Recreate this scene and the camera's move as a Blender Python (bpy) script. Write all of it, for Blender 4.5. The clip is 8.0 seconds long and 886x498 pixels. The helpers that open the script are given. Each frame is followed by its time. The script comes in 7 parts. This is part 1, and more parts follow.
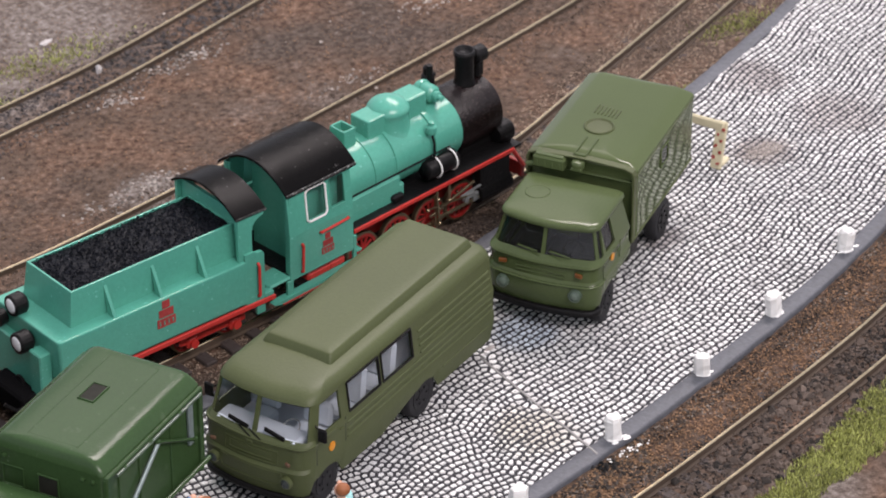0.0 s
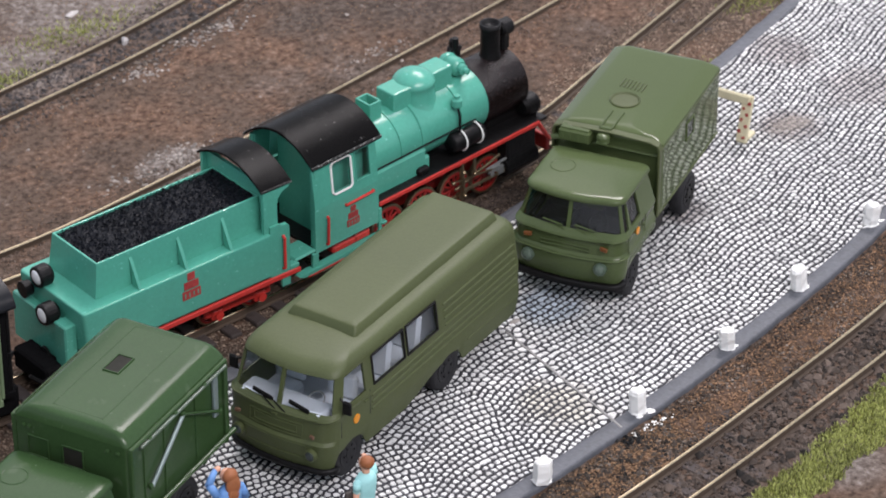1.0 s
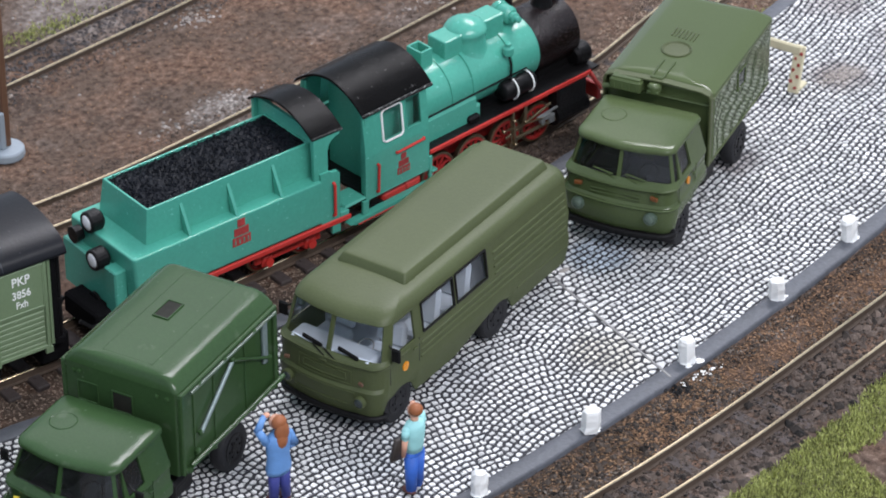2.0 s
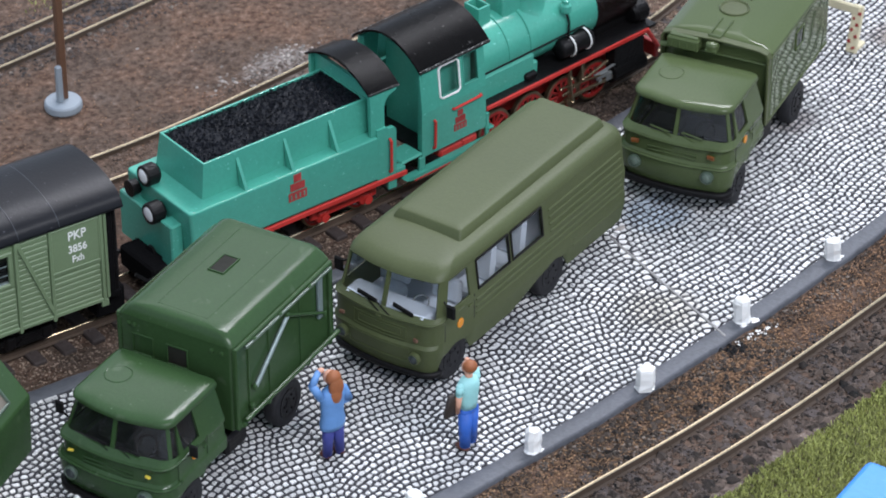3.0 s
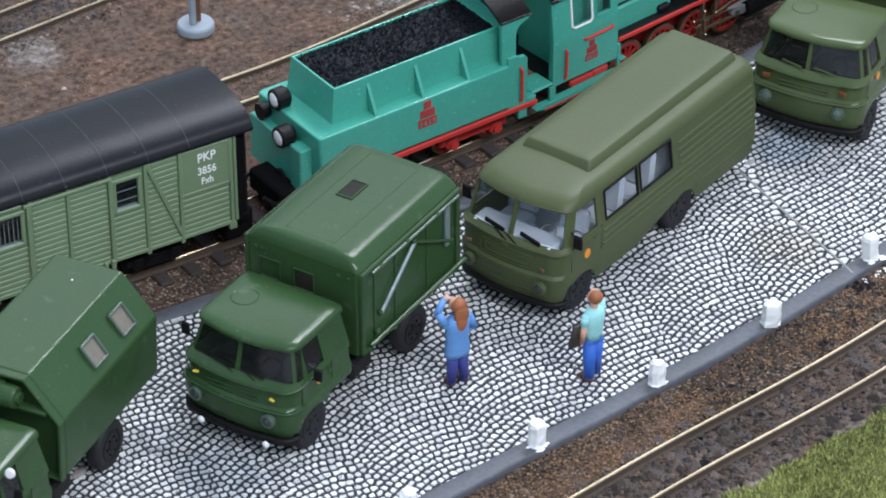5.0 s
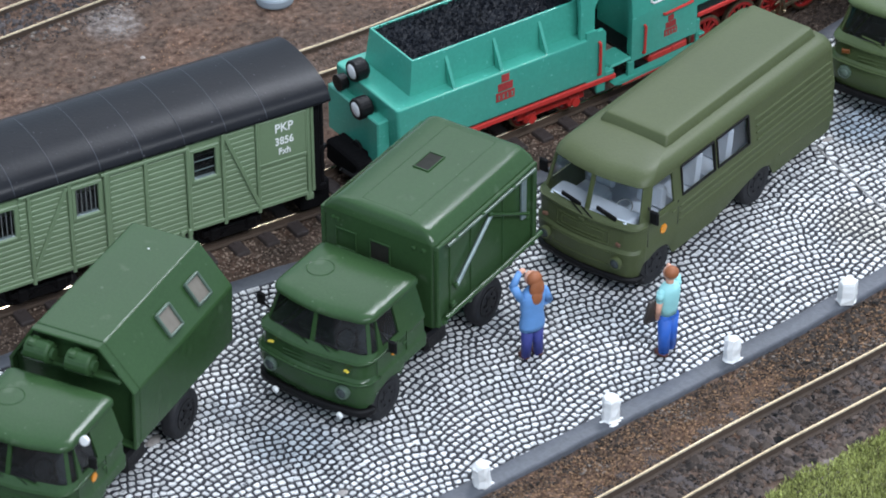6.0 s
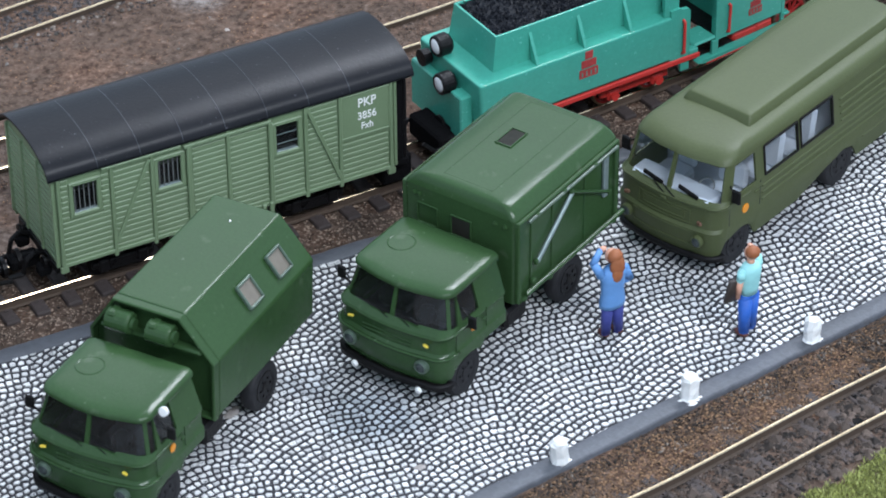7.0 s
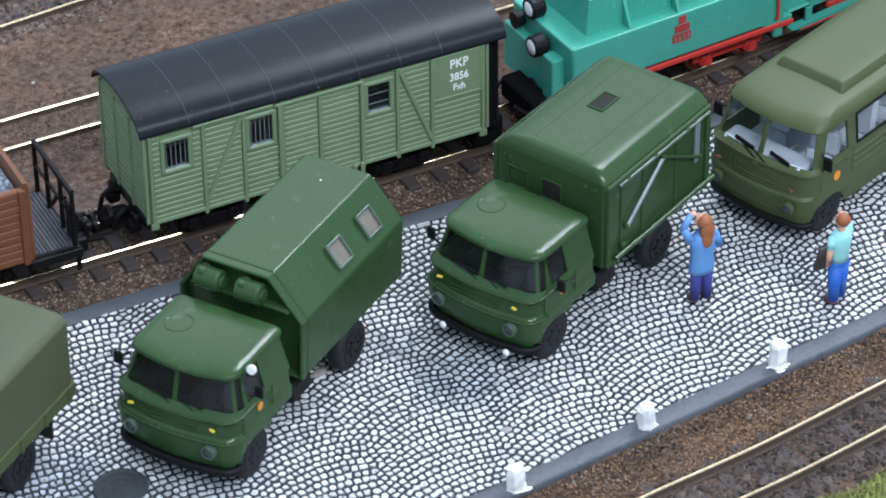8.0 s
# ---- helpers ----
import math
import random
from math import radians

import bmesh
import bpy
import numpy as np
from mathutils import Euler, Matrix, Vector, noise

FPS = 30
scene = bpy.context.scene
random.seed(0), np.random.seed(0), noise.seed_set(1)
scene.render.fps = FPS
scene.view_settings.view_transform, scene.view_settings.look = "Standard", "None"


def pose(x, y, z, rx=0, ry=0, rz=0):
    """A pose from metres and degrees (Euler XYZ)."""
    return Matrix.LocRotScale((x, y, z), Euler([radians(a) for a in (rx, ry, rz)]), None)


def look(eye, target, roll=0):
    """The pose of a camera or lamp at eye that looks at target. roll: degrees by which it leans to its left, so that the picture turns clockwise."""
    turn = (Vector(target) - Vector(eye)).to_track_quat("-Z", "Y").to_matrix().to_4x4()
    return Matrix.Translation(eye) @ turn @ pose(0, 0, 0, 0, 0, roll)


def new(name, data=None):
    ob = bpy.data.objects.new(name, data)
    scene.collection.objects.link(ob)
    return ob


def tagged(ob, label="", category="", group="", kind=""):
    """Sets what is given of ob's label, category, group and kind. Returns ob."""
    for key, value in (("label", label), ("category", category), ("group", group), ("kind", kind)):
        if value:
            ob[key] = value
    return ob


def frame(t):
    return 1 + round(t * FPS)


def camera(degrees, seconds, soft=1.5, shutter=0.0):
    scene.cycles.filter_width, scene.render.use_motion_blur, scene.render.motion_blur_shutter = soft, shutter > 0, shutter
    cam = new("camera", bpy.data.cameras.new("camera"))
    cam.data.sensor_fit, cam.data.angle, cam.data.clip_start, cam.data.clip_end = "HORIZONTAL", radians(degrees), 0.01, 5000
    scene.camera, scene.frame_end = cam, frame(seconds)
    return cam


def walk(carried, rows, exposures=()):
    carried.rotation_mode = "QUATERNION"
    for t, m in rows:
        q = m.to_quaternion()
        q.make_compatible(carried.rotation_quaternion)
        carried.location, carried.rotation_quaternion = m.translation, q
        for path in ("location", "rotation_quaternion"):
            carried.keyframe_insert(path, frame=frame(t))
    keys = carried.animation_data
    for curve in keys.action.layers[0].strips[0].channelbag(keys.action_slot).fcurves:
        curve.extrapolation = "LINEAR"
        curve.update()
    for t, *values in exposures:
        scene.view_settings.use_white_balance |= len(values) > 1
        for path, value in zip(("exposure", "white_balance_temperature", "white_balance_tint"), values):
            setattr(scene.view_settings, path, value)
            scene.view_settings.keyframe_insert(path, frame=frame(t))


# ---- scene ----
MM = 0.001
EYE = (-300 * MM, -540 * MM, 412 * MM)
cam = camera(14.0, 8.0, 1.8)
# a shallow depth of field: the far earth lies out of focus
cam.data.dof.use_dof = True
cam.data.dof.focus_distance, cam.data.dof.aperture_fstop = 0.71, 66.0
# seconds and the turn of the head of the tripod, in degrees
PATH = [
    (0, 58.030, -0.012, -35.688),
    (0.5, 57.903, 0.010, -35.533),
    (1, 57.602, 0.020, -35.236),
    (1.5, 57.178, 0.064, -34.828),
    (3, 56.093, 0.149, -33.315),
    (3.5, 55.774, 0.179, -32.831),
    (4, 55.462, 0.192, -32.263),
    (5.5, 54.750, 0.263, -30.201),
    (6, 54.546, 0.333, -29.508),
    (6.5, 54.412, 0.362, -28.741),
    (7, 54.171, 0.409, -27.981),
    (7.5, 53.938, 0.443, -27.121),
    (8, 53.583, 0.511, -26.294),
]
# seconds, stops, kelvin and tint: the film's white balance drifts from warm to cool
LOOKS = [(0.0, 0.22, 6900, 22), (1.5, 0.24, 6370, 16), (3.5, 0.26, 6030, 14), (5.5, 0.30, 5850, 11), (7.0, 0.41, 5780, 10), (8.0, 0.44, 5690, 10)]
walk(cam, [(t, pose(*EYE, rx, ry, rz)) for t, rx, ry, rz in PATH], LOOKS)

# ---- light: even hall glow, and unseen area lamps added to shape it ----
world = bpy.data.worlds.new("hall")
world.use_nodes = True
scene.world = world
wn = world.node_tree.nodes["Background"]
wn.inputs[0].default_value = (0.80, 0.90, 1.0, 1)
wn.inputs[1].default_value = 0.70


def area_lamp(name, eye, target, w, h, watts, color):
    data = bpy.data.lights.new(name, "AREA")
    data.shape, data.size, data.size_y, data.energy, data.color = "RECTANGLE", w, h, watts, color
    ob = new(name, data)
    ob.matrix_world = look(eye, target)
    return tagged(ob, "unseen area lamp added to light the layout", "lamp", kind="structure")


# added lamps, no fixture in view: key from behind right, fill from camera side
area_lamp("unseen_lamp", (1.05, 0.62, 1.75), (0.0, -0.02, 0.0), 1.0, 0.4, 27.0, (1.0, 0.98, 0.96))
area_lamp("unseen_lamp", (0.05, -1.55, 1.78), (0.0, -0.02, 0.0), 1.4, 0.3, 27.5, (1.0, 0.99, 0.97))

# added lamp beyond the layout, placed for the gleam on the rail heads
area_lamp("unseen_lamp", (1.45, 2.85, 2.42), (0.0, -0.05, 0.0), 1.7, 0.8, 5.0, (1.0, 0.96, 0.90))


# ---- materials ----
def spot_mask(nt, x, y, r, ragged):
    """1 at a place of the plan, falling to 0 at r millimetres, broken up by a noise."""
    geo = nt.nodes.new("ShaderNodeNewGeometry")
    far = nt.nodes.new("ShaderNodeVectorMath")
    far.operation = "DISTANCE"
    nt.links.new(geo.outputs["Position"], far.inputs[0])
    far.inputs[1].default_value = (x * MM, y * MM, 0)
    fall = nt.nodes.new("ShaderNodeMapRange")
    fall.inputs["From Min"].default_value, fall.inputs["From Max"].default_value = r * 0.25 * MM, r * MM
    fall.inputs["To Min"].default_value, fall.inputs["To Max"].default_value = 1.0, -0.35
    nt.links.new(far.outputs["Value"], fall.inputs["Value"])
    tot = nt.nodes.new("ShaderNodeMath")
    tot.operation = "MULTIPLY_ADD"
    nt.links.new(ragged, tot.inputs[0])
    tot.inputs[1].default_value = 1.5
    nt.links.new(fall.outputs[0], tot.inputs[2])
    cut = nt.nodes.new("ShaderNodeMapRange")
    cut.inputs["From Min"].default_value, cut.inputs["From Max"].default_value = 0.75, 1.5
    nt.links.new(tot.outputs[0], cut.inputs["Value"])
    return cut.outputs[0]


def mat(name, color, rough=0.5, metal=0.0, var=0.12, grain=900.0, bump=0.06, blotch=60.0, spec=0.5, rand=0.0, dirt=None, coat=0.0, spots=(), fleck=None):
    """A worn surface: base colour varied by fine grain and by broad blotches, with a fine relief. dirt: colour and share of grime."""
    m = bpy.data.materials.new(name)
    m.use_nodes = True
    nt = m.node_tree
    b = nt.nodes["Principled BSDF"]
    b.inputs["Roughness"].default_value, b.inputs["Metallic"].default_value = rough, metal
    b.inputs["Specular IOR Level"].default_value = spec
    b.inputs["Coat Weight"].default_value = coat
    tc = nt.nodes.new("ShaderNodeTexCoord")

    def noise_node(scale, detail=3.0):
        n = nt.nodes.new("ShaderNodeTexNoise")
        n.inputs["Scale"].default_value, n.inputs["Detail"].default_value = scale, detail
        nt.links.new(tc.outputs["Object"], n.inputs["Vector"])
        return n

    def math_node(op, a, c):
        n = nt.nodes.new("ShaderNodeMath")
        n.operation = op
        for i, v in enumerate((a, c)):
            if isinstance(v, (int, float)):
                n.inputs[i].default_value = v
            else:
                nt.links.new(v, n.inputs[i])
        return n.outputs[0]

    fine, broad = noise_node(grain, 4.0), noise_node(blotch, 3.0)
    total = math_node("ADD", math_node("MULTIPLY", math_node("SUBTRACT", fine.outputs[0], 0.5), var * 2), math_node("MULTIPLY", math_node("SUBTRACT", broad.outputs[0], 0.5), var * 2.4))
    if rand:
        oi = nt.nodes.new("ShaderNodeObjectInfo")
        isl = nt.nodes.new("ShaderNodeNewGeometry")
        mixed = math_node("FRACT", math_node("ADD", oi.outputs["Random"], isl.outputs["Random Per Island"]), 0.0)
        total = math_node("ADD", total, math_node("MULTIPLY", math_node("SUBTRACT", mixed, 0.5), rand * 2))
    hsv = nt.nodes.new("ShaderNodeHueSaturation")
    hsv.inputs["Color"].default_value = (*color, 1)
    nt.links.new(math_node("ADD", total, 1.0), hsv.inputs["Value"])
    out = hsv.outputs[0]
    if dirt:
        dn = noise_node(dirt[2] if len(dirt) > 2 else 140.0, 6.0)
        ramp = nt.nodes.new("ShaderNodeValToRGB")
        ramp.color_ramp.elements[0].position, ramp.color_ramp.elements[1].position = 0.5 + 0.25 * (1 - 2 * dirt[1]), 0.62 + 0.25 * (1 - 2 * dirt[1])
        nt.links.new(dn.outputs[0], ramp.inputs[0])
        mx = nt.nodes.new("ShaderNodeMix")
        mx.data_type = "RGBA"
        nt.links.new(ramp.outputs[0], mx.inputs[0])
        nt.links.new(out, mx.inputs[6])
        mx.inputs[7].default_value = (*dirt[0], 1)
        out = mx.outputs[2]
    if fleck:
        fn = noise_node(fleck[2], 2.0)
        cut = nt.nodes.new("ShaderNodeMapRange")
        cut.inputs["From Min"].default_value, cut.inputs["From Max"].default_value = 0.5 + fleck[1], 0.58 + fleck[1]
        nt.links.new(fn.outputs[0], cut.inputs["Value"])
        mx = nt.nodes.new("ShaderNodeMix")
        mx.data_type = "RGBA"
        nt.links.new(cut.outputs[0], mx.inputs[0])
        nt.links.new(out, mx.inputs[6])
        mx.inputs[7].default_value = (*fleck[0], 1)
        out = mx.outputs[2]
    if spots:
        world_noise = nt.nodes.new("ShaderNodeTexNoise")
        world_noise.inputs["Scale"].default_value, world_noise.inputs["Detail"].default_value = 160.0, 6.0
        where = nt.nodes.new("ShaderNodeNewGeometry")
        nt.links.new(where.outputs["Position"], world_noise.inputs["Vector"])
    for x, y, r, spot_tint, share in spots:
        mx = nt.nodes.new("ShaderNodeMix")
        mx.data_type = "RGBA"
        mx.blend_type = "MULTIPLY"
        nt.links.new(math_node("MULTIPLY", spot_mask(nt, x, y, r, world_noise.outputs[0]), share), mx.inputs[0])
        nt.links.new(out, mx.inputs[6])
        mx.inputs[7].default_value = (*spot_tint, 1)
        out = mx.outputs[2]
    nt.links.new(out, b.inputs["Base Color"])
    if rough < 0.9:
        nt.links.new(math_node("ADD", rough - min(0.08, rough * 0.5), math_node("MULTIPLY", broad.outputs[0], min(0.16, rough))), b.inputs["Roughness"])
    if bump:
        bp = nt.nodes.new("ShaderNodeBump")
        bp.inputs["Strength"].default_value, bp.inputs["Distance"].default_value = min(1.0, bump * 4), 0.0003
        nt.links.new(fine.outputs[0], bp.inputs["Height"])
        nt.links.new(bp.outputs[0], b.inputs["Normal"])
    return m


def earth_mat():
    """Layout earth: fine ground foam of dark, brown, rusty and pale flecks, with dusty patches."""
    m = bpy.data.materials.new("brown_earth")
    m.use_nodes = True
    nt = m.node_tree
    b = nt.nodes["Principled BSDF"]
    b.inputs["Roughness"].default_value = 0.95
    b.inputs["Specular IOR Level"].default_value = 0.2
    tc = nt.nodes.new("ShaderNodeTexCoord")

    def noise_node(scale, detail, rough):
        n = nt.nodes.new("ShaderNodeTexNoise")
        n.inputs["Scale"].default_value, n.inputs["Detail"].default_value, n.inputs["Roughness"].default_value = scale, detail, rough
        nt.links.new(tc.outputs["Object"], n.inputs["Vector"])
        return n

    def ramp_node(src, stops):
        r = nt.nodes.new("ShaderNodeValToRGB")
        els = r.color_ramp.elements
        while len(els) < len(stops):
            els.new(0.5)
        for el, (p, c) in zip(els, stops):
            el.position, el.color = p, (*c, 1)
        nt.links.new(src, r.inputs[0])
        return r

    fleck, dust, rust = noise_node(640.0, 7.0, 0.68), noise_node(22.0, 5.0, 0.6), noise_node(60.0, 6.0, 0.65)
    brown = ramp_node(fleck.outputs[0], [(0.28, (0.018, 0.012, 0.009)), (0.40, (0.062, 0.042, 0.031)), (0.50, (0.096, 0.066, 0.050)), (0.64, (0.138, 0.098, 0.076)), (0.80, (0.300, 0.255, 0.215))])
    murk = ramp_node(fleck.outputs[0], [(0.28, (0.014, 0.011, 0.010)), (0.46, (0.055, 0.043, 0.037)), (0.60, (0.100, 0.083, 0.073)), (0.80, (0.210, 0.185, 0.170))])
    dull = noise_node(17.0, 4.0, 0.55)
    k3 = ramp_node(dull.outputs[0], [(0.52, (0, 0, 0)), (0.66, (0.7, 0.7, 0.7))])
    pale = ramp_node(fleck.outputs[0], [(0.30, (0.047, 0.037, 0.033)), (0.46, (0.135, 0.110, 0.096)), (0.58, (0.219, 0.187, 0.170)), (0.72, (0.36, 0.34, 0.325))])
    red = ramp_node(fleck.outputs[0], [(0.30, (0.028, 0.014, 0.009)), (0.46, (0.104, 0.062, 0.043)), (0.60, (0.191, 0.120, 0.085)), (0.75, (0.307, 0.227, 0.177))])
    k1 = ramp_node(rust.outputs[0], [(0.45, (0, 0, 0)), (0.62, (1, 1, 1))])
    k2 = ramp_node(dust.outputs[0], [(0.58, (0, 0, 0)), (0.78, (0.8, 0.8, 0.8))])
    dusty = k2.outputs[0]
    for x, y, r in ((68, 131, 36), (40, 112, 24), (46, 54, 14), (-37, 75, 10), (165, 95, 12), (10, -134, 14), (38, -130, 15), (66, -124, 15), (95, -116, 14), (125, -108, 14), (60, -140, 20)):
        top = nt.nodes.new("ShaderNodeMath")
        top.operation = "MAXIMUM"
        nt.links.new(dusty, top.inputs[0])
        nt.links.new(spot_mask(nt, x, y, r, rust.outputs[0]), top.inputs[1])
        dusty = top.outputs[0]

    def mix_node(f, x, y):
        n = nt.nodes.new("ShaderNodeMix")
        n.data_type = "RGBA"
        nt.links.new(f, n.inputs[0])
        nt.links.new(x, n.inputs[6])
        nt.links.new(y, n.inputs[7])
        return n.outputs[2]

    nt.links.new(mix_node(dusty, mix_node(k3.outputs[0], mix_node(k1.outputs[0], brown.outputs[0], red.outputs[0]), murk.outputs[0]), pale.outputs[0]), b.inputs["Base Color"])
    bp = nt.nodes.new("ShaderNodeBump")
    bp.inputs["Strength"].default_value, bp.inputs["Distance"].default_value = 0.75, 0.0005
    nt.links.new(fleck.outputs[0], bp.inputs["Height"])
    nt.links.new(bp.outputs[0], b.inputs["Normal"])
    return m


def glass_mat(name, tint):
    m = bpy.data.materials.new(name)
    m.use_nodes = True
    nt = m.node_tree
    nt.nodes.remove(nt.nodes["Principled BSDF"])
    tr, gl, mix, fr = [nt.nodes.new("ShaderNode" + k) for k in ("BsdfTransparent", "BsdfGlossy", "MixShader", "Fresnel")]
    tr.inputs[0].default_value = (*tint, 1)
    gl.inputs["Roughness"].default_value = 0.12
    fr.inputs[0].default_value = 1.5
    # fine dust and scratches on the plastic
    dust, film, tc = nt.nodes.new("ShaderNodeBsdfDiffuse"), nt.nodes.new("ShaderNodeMixShader"), nt.nodes.new("ShaderNodeTexCoord")
    dust.inputs[0].default_value = (0.50, 0.53, 0.56, 1)
    n, cut = nt.nodes.new("ShaderNodeTexNoise"), nt.nodes.new("ShaderNodeMapRange")
    n.inputs["Scale"].default_value, n.inputs["Detail"].default_value, n.inputs["Roughness"].default_value = 900.0, 5.0, 0.7
    cut.inputs["From Min"].default_value, cut.inputs["From Max"].default_value = 0.42, 0.70
    cut.inputs["To Min"].default_value, cut.inputs["To Max"].default_value = 0.008, 0.05
    nt.links.new(tc.outputs["Object"], n.inputs["Vector"])
    nt.links.new(n.outputs[0], cut.inputs["Value"])
    nt.links.new(cut.outputs[0], film.inputs[0])
    nt.links.new(tr.outputs[0], film.inputs[1])
    nt.links.new(dust.outputs[0], film.inputs[2])
    nt.links.new(fr.outputs[0], mix.inputs[0])
    nt.links.new(film.outputs[0], mix.inputs[1])
    nt.links.new(gl.outputs[0], mix.inputs[2])
    nt.links.new(mix.outputs[0], nt.nodes["Material Output"].inputs[0])
    return m


# paving stains and painted lorry shadows: place, reach, tint and strength
STAINS_AND_SHADE = [(60, -70, 13, (0.82, 0.77, 0.65), 0.7), (80, -40, 11, (0.50, 0.62, 0.76), 0.7), (-71, -74, 13, (0.66, 0.74, 0.82), 0.6), (168, -12, 11, (0.58, 0.52, 0.50), 0.9), (193, -9, 16, (0.68, 0.64, 0.63), 0.9), (189, 15, 12, (0.62, 0.57, 0.56), 0.9),
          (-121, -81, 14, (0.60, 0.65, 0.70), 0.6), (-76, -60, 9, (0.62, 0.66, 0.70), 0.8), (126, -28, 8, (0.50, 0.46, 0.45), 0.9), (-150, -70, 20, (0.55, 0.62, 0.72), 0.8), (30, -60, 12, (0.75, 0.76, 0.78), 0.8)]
OLIVEGLOSS = mat("glossy_olive_paint", (0.076, 0.102, 0.040), 0.045, var=0.10, grain=2500, bump=0, blotch=40, spec=0.30)
OLIVECAB = mat("satin_olive_paint", (0.072, 0.098, 0.040), 0.19, var=0.14, grain=1800, bump=0.01, blotch=40, spec=0.24)
OLIVE = mat("olive_paint", (0.0735, 0.089, 0.037), 0.46, var=0.14, grain=1800, bump=0.03, blotch=40, spec=0.28)
GREEN = mat("dark_green_paint", (0.033, 0.070, 0.025), 0.19, var=0.16, grain=1800, bump=0.025, blotch=40, spec=0.26, dirt=((0.062, 0.098, 0.050), 0.2, 260.0), fleck=((0.09, 0.13, 0.08), 0.215, 800.0))
WAGON = mat("wagon_green_plastic", (0.176, 0.245, 0.136), 0.40, var=0.10, grain=2500, bump=0.03, blotch=50)
TEAL = mat("teal_plastic", (0.074, 0.355, 0.268), 0.24, var=0.10, grain=1300, bump=0.045, blotch=50, fleck=((0.16, 0.50, 0.42), 0.19, 1100.0))
RED = mat("red_plastic", (0.55, 0.036, 0.028), 0.42, var=0.15, grain=1500)
DECAL = mat("dark_red_print", (0.34, 0.040, 0.038), 0.55, var=0.5, grain=1800)
BLACK = mat("black_plastic", (0.0075, 0.007, 0.0075), 0.42, var=0.4, grain=1800, bump=0.1, spec=0.18)
# dead matt black for coupling parts and painted shade between wagon and tender
MATTSHADE = mat("matt_shade_black", (0.008, 0.0078, 0.0085), 0.95, var=0.4, grain=1800, bump=0.1, spec=0.03)
ROOFBLACK = mat("black_roof_plastic", (0.0045, 0.0042, 0.0042), 0.26, var=0.5, grain=3000, bump=0.06, spec=0.06, fleck=((0.09, 0.085, 0.085), 0.19, 900.0))
ROOFEDGE = mat("scuffed_black_edge", (0.018, 0.018, 0.018), 0.35, var=0.5, grain=3000, bump=0.2, spec=0.3, fleck=((0.30, 0.30, 0.29), 0.06, 1600.0))
WHEELRED = mat("dark_red_plastic", (0.33, 0.020, 0.017), 0.42, var=0.25, grain=1500, dirt=((0.02, 0.012, 0.010), 0.3, 300.0))
LID = mat("dark_roof_lid", (0.024, 0.024, 0.019), 0.6, var=0.4, spec=0.12)
SMOKEBOX = mat("rough_black_casting", (0.010, 0.006, 0.006), 0.26, var=0.6, grain=1900, bump=0.16, spec=0.3, fleck=((0.026, 0.016, 0.015), 0.10, 2200.0))
SEAM = mat("worn_roof_seam", (0.035, 0.038, 0.045), 0.35, var=0.5, grain=900, spec=0.4)
ROOFGREY = mat("dark_grey_roof_plastic", (0.0075, 0.008, 0.0105), 0.33, var=0.3, grain=1500, bump=0.03, spec=0.2, dirt=((0.16, 0.16, 0.18), 0.14, 1300.0))
RUBBER = mat("tyre_rubber", (0.019, 0.019, 0.021), 0.6, var=0.3, spec=0.25)
GREY = mat("grey_metal", (0.22, 0.23, 0.23), 0.4, 0.3)
STEEL = mat("dull_steel", (0.24, 0.19, 0.12), 0.32, 0.9, var=0.3)
SILVER = mat("silver_paint", (0.24, 0.30, 0.30), 0.32, 0.4, var=0.3)
WHITE = mat("white_paint", (0.86, 0.86, 0.84), 0.5, var=0.05)
AMBER = mat("amber_lens", (0.72, 0.27, 0.015), 0.25, var=0.1)
YELLOW = mat("yellow_lens", (0.75, 0.60, 0.06), 0.3, var=0.05)
COAL = mat("coal", (0.0045, 0.0055, 0.0085), 0.45, var=0.6, rand=0.5, grain=1200, bump=0.2, spec=0.1)
GLASS = glass_mat("window_glass", (0.46, 0.48, 0.48))
CLEAR = glass_mat("clear_glass", (0.94, 0.96, 0.98))
GLAZING = (GLASS, CLEAR)
LAMPGLASS = mat("lamp_lens", (0.11, 0.15, 0.12), 0.1, var=0.05)
LAMPDARK = mat("painted_lamp_lens", (0.035, 0.045, 0.045), 0.08, var=0.05)
LENSWHITE = mat("white_lamp_lens", (0.93, 0.95, 0.97), 0.12, var=0.03)
SEAT = mat("pale_plastic", (0.62, 0.68, 0.76), 0.5, var=0.06)
INSIDE = mat("dark_interior", (0.032, 0.034, 0.035), 0.85, spec=0.25)
ROOFPANE = mat("dusty_glazing", (0.17, 0.15, 0.12), 0.25, var=0.2)
# lighter green: rubbed rail, plus glints painted into lamp rims and roof window frames
WORNGLINT = mat("rubbed_and_glint_green", (0.085, 0.125, 0.092), 0.3, var=0.4, grain=900, bump=0.03)
FARPANE = mat("opaque_far_pane", (0.028, 0.030, 0.032), 0.2, var=0.2, spec=0.3)
CANVAS = mat("olive_canvas", (0.082, 0.090, 0.050), 0.6, var=0.16, grain=1800, bump=0.05, blotch=40, spec=0.25)
SEAMGREY = mat("pale_grey_seam", (0.25, 0.245, 0.24), 0.6, var=0.25, grain=900)
AMBERDARK = mat("dark_amber_lens", (0.17, 0.055, 0.010), 0.3, var=0.2)
COVER = mat("worn_grey_iron", (0.045, 0.048, 0.052), 0.7, var=0.5, grain=900, bump=0.2)
KERB = mat("kerb_grey_paint", (0.092, 0.097, 0.112), 0.6, var=0.28, grain=700, bump=0.16, blotch=70, dirt=((0.07, 0.06, 0.055), 0.2, 90.0))
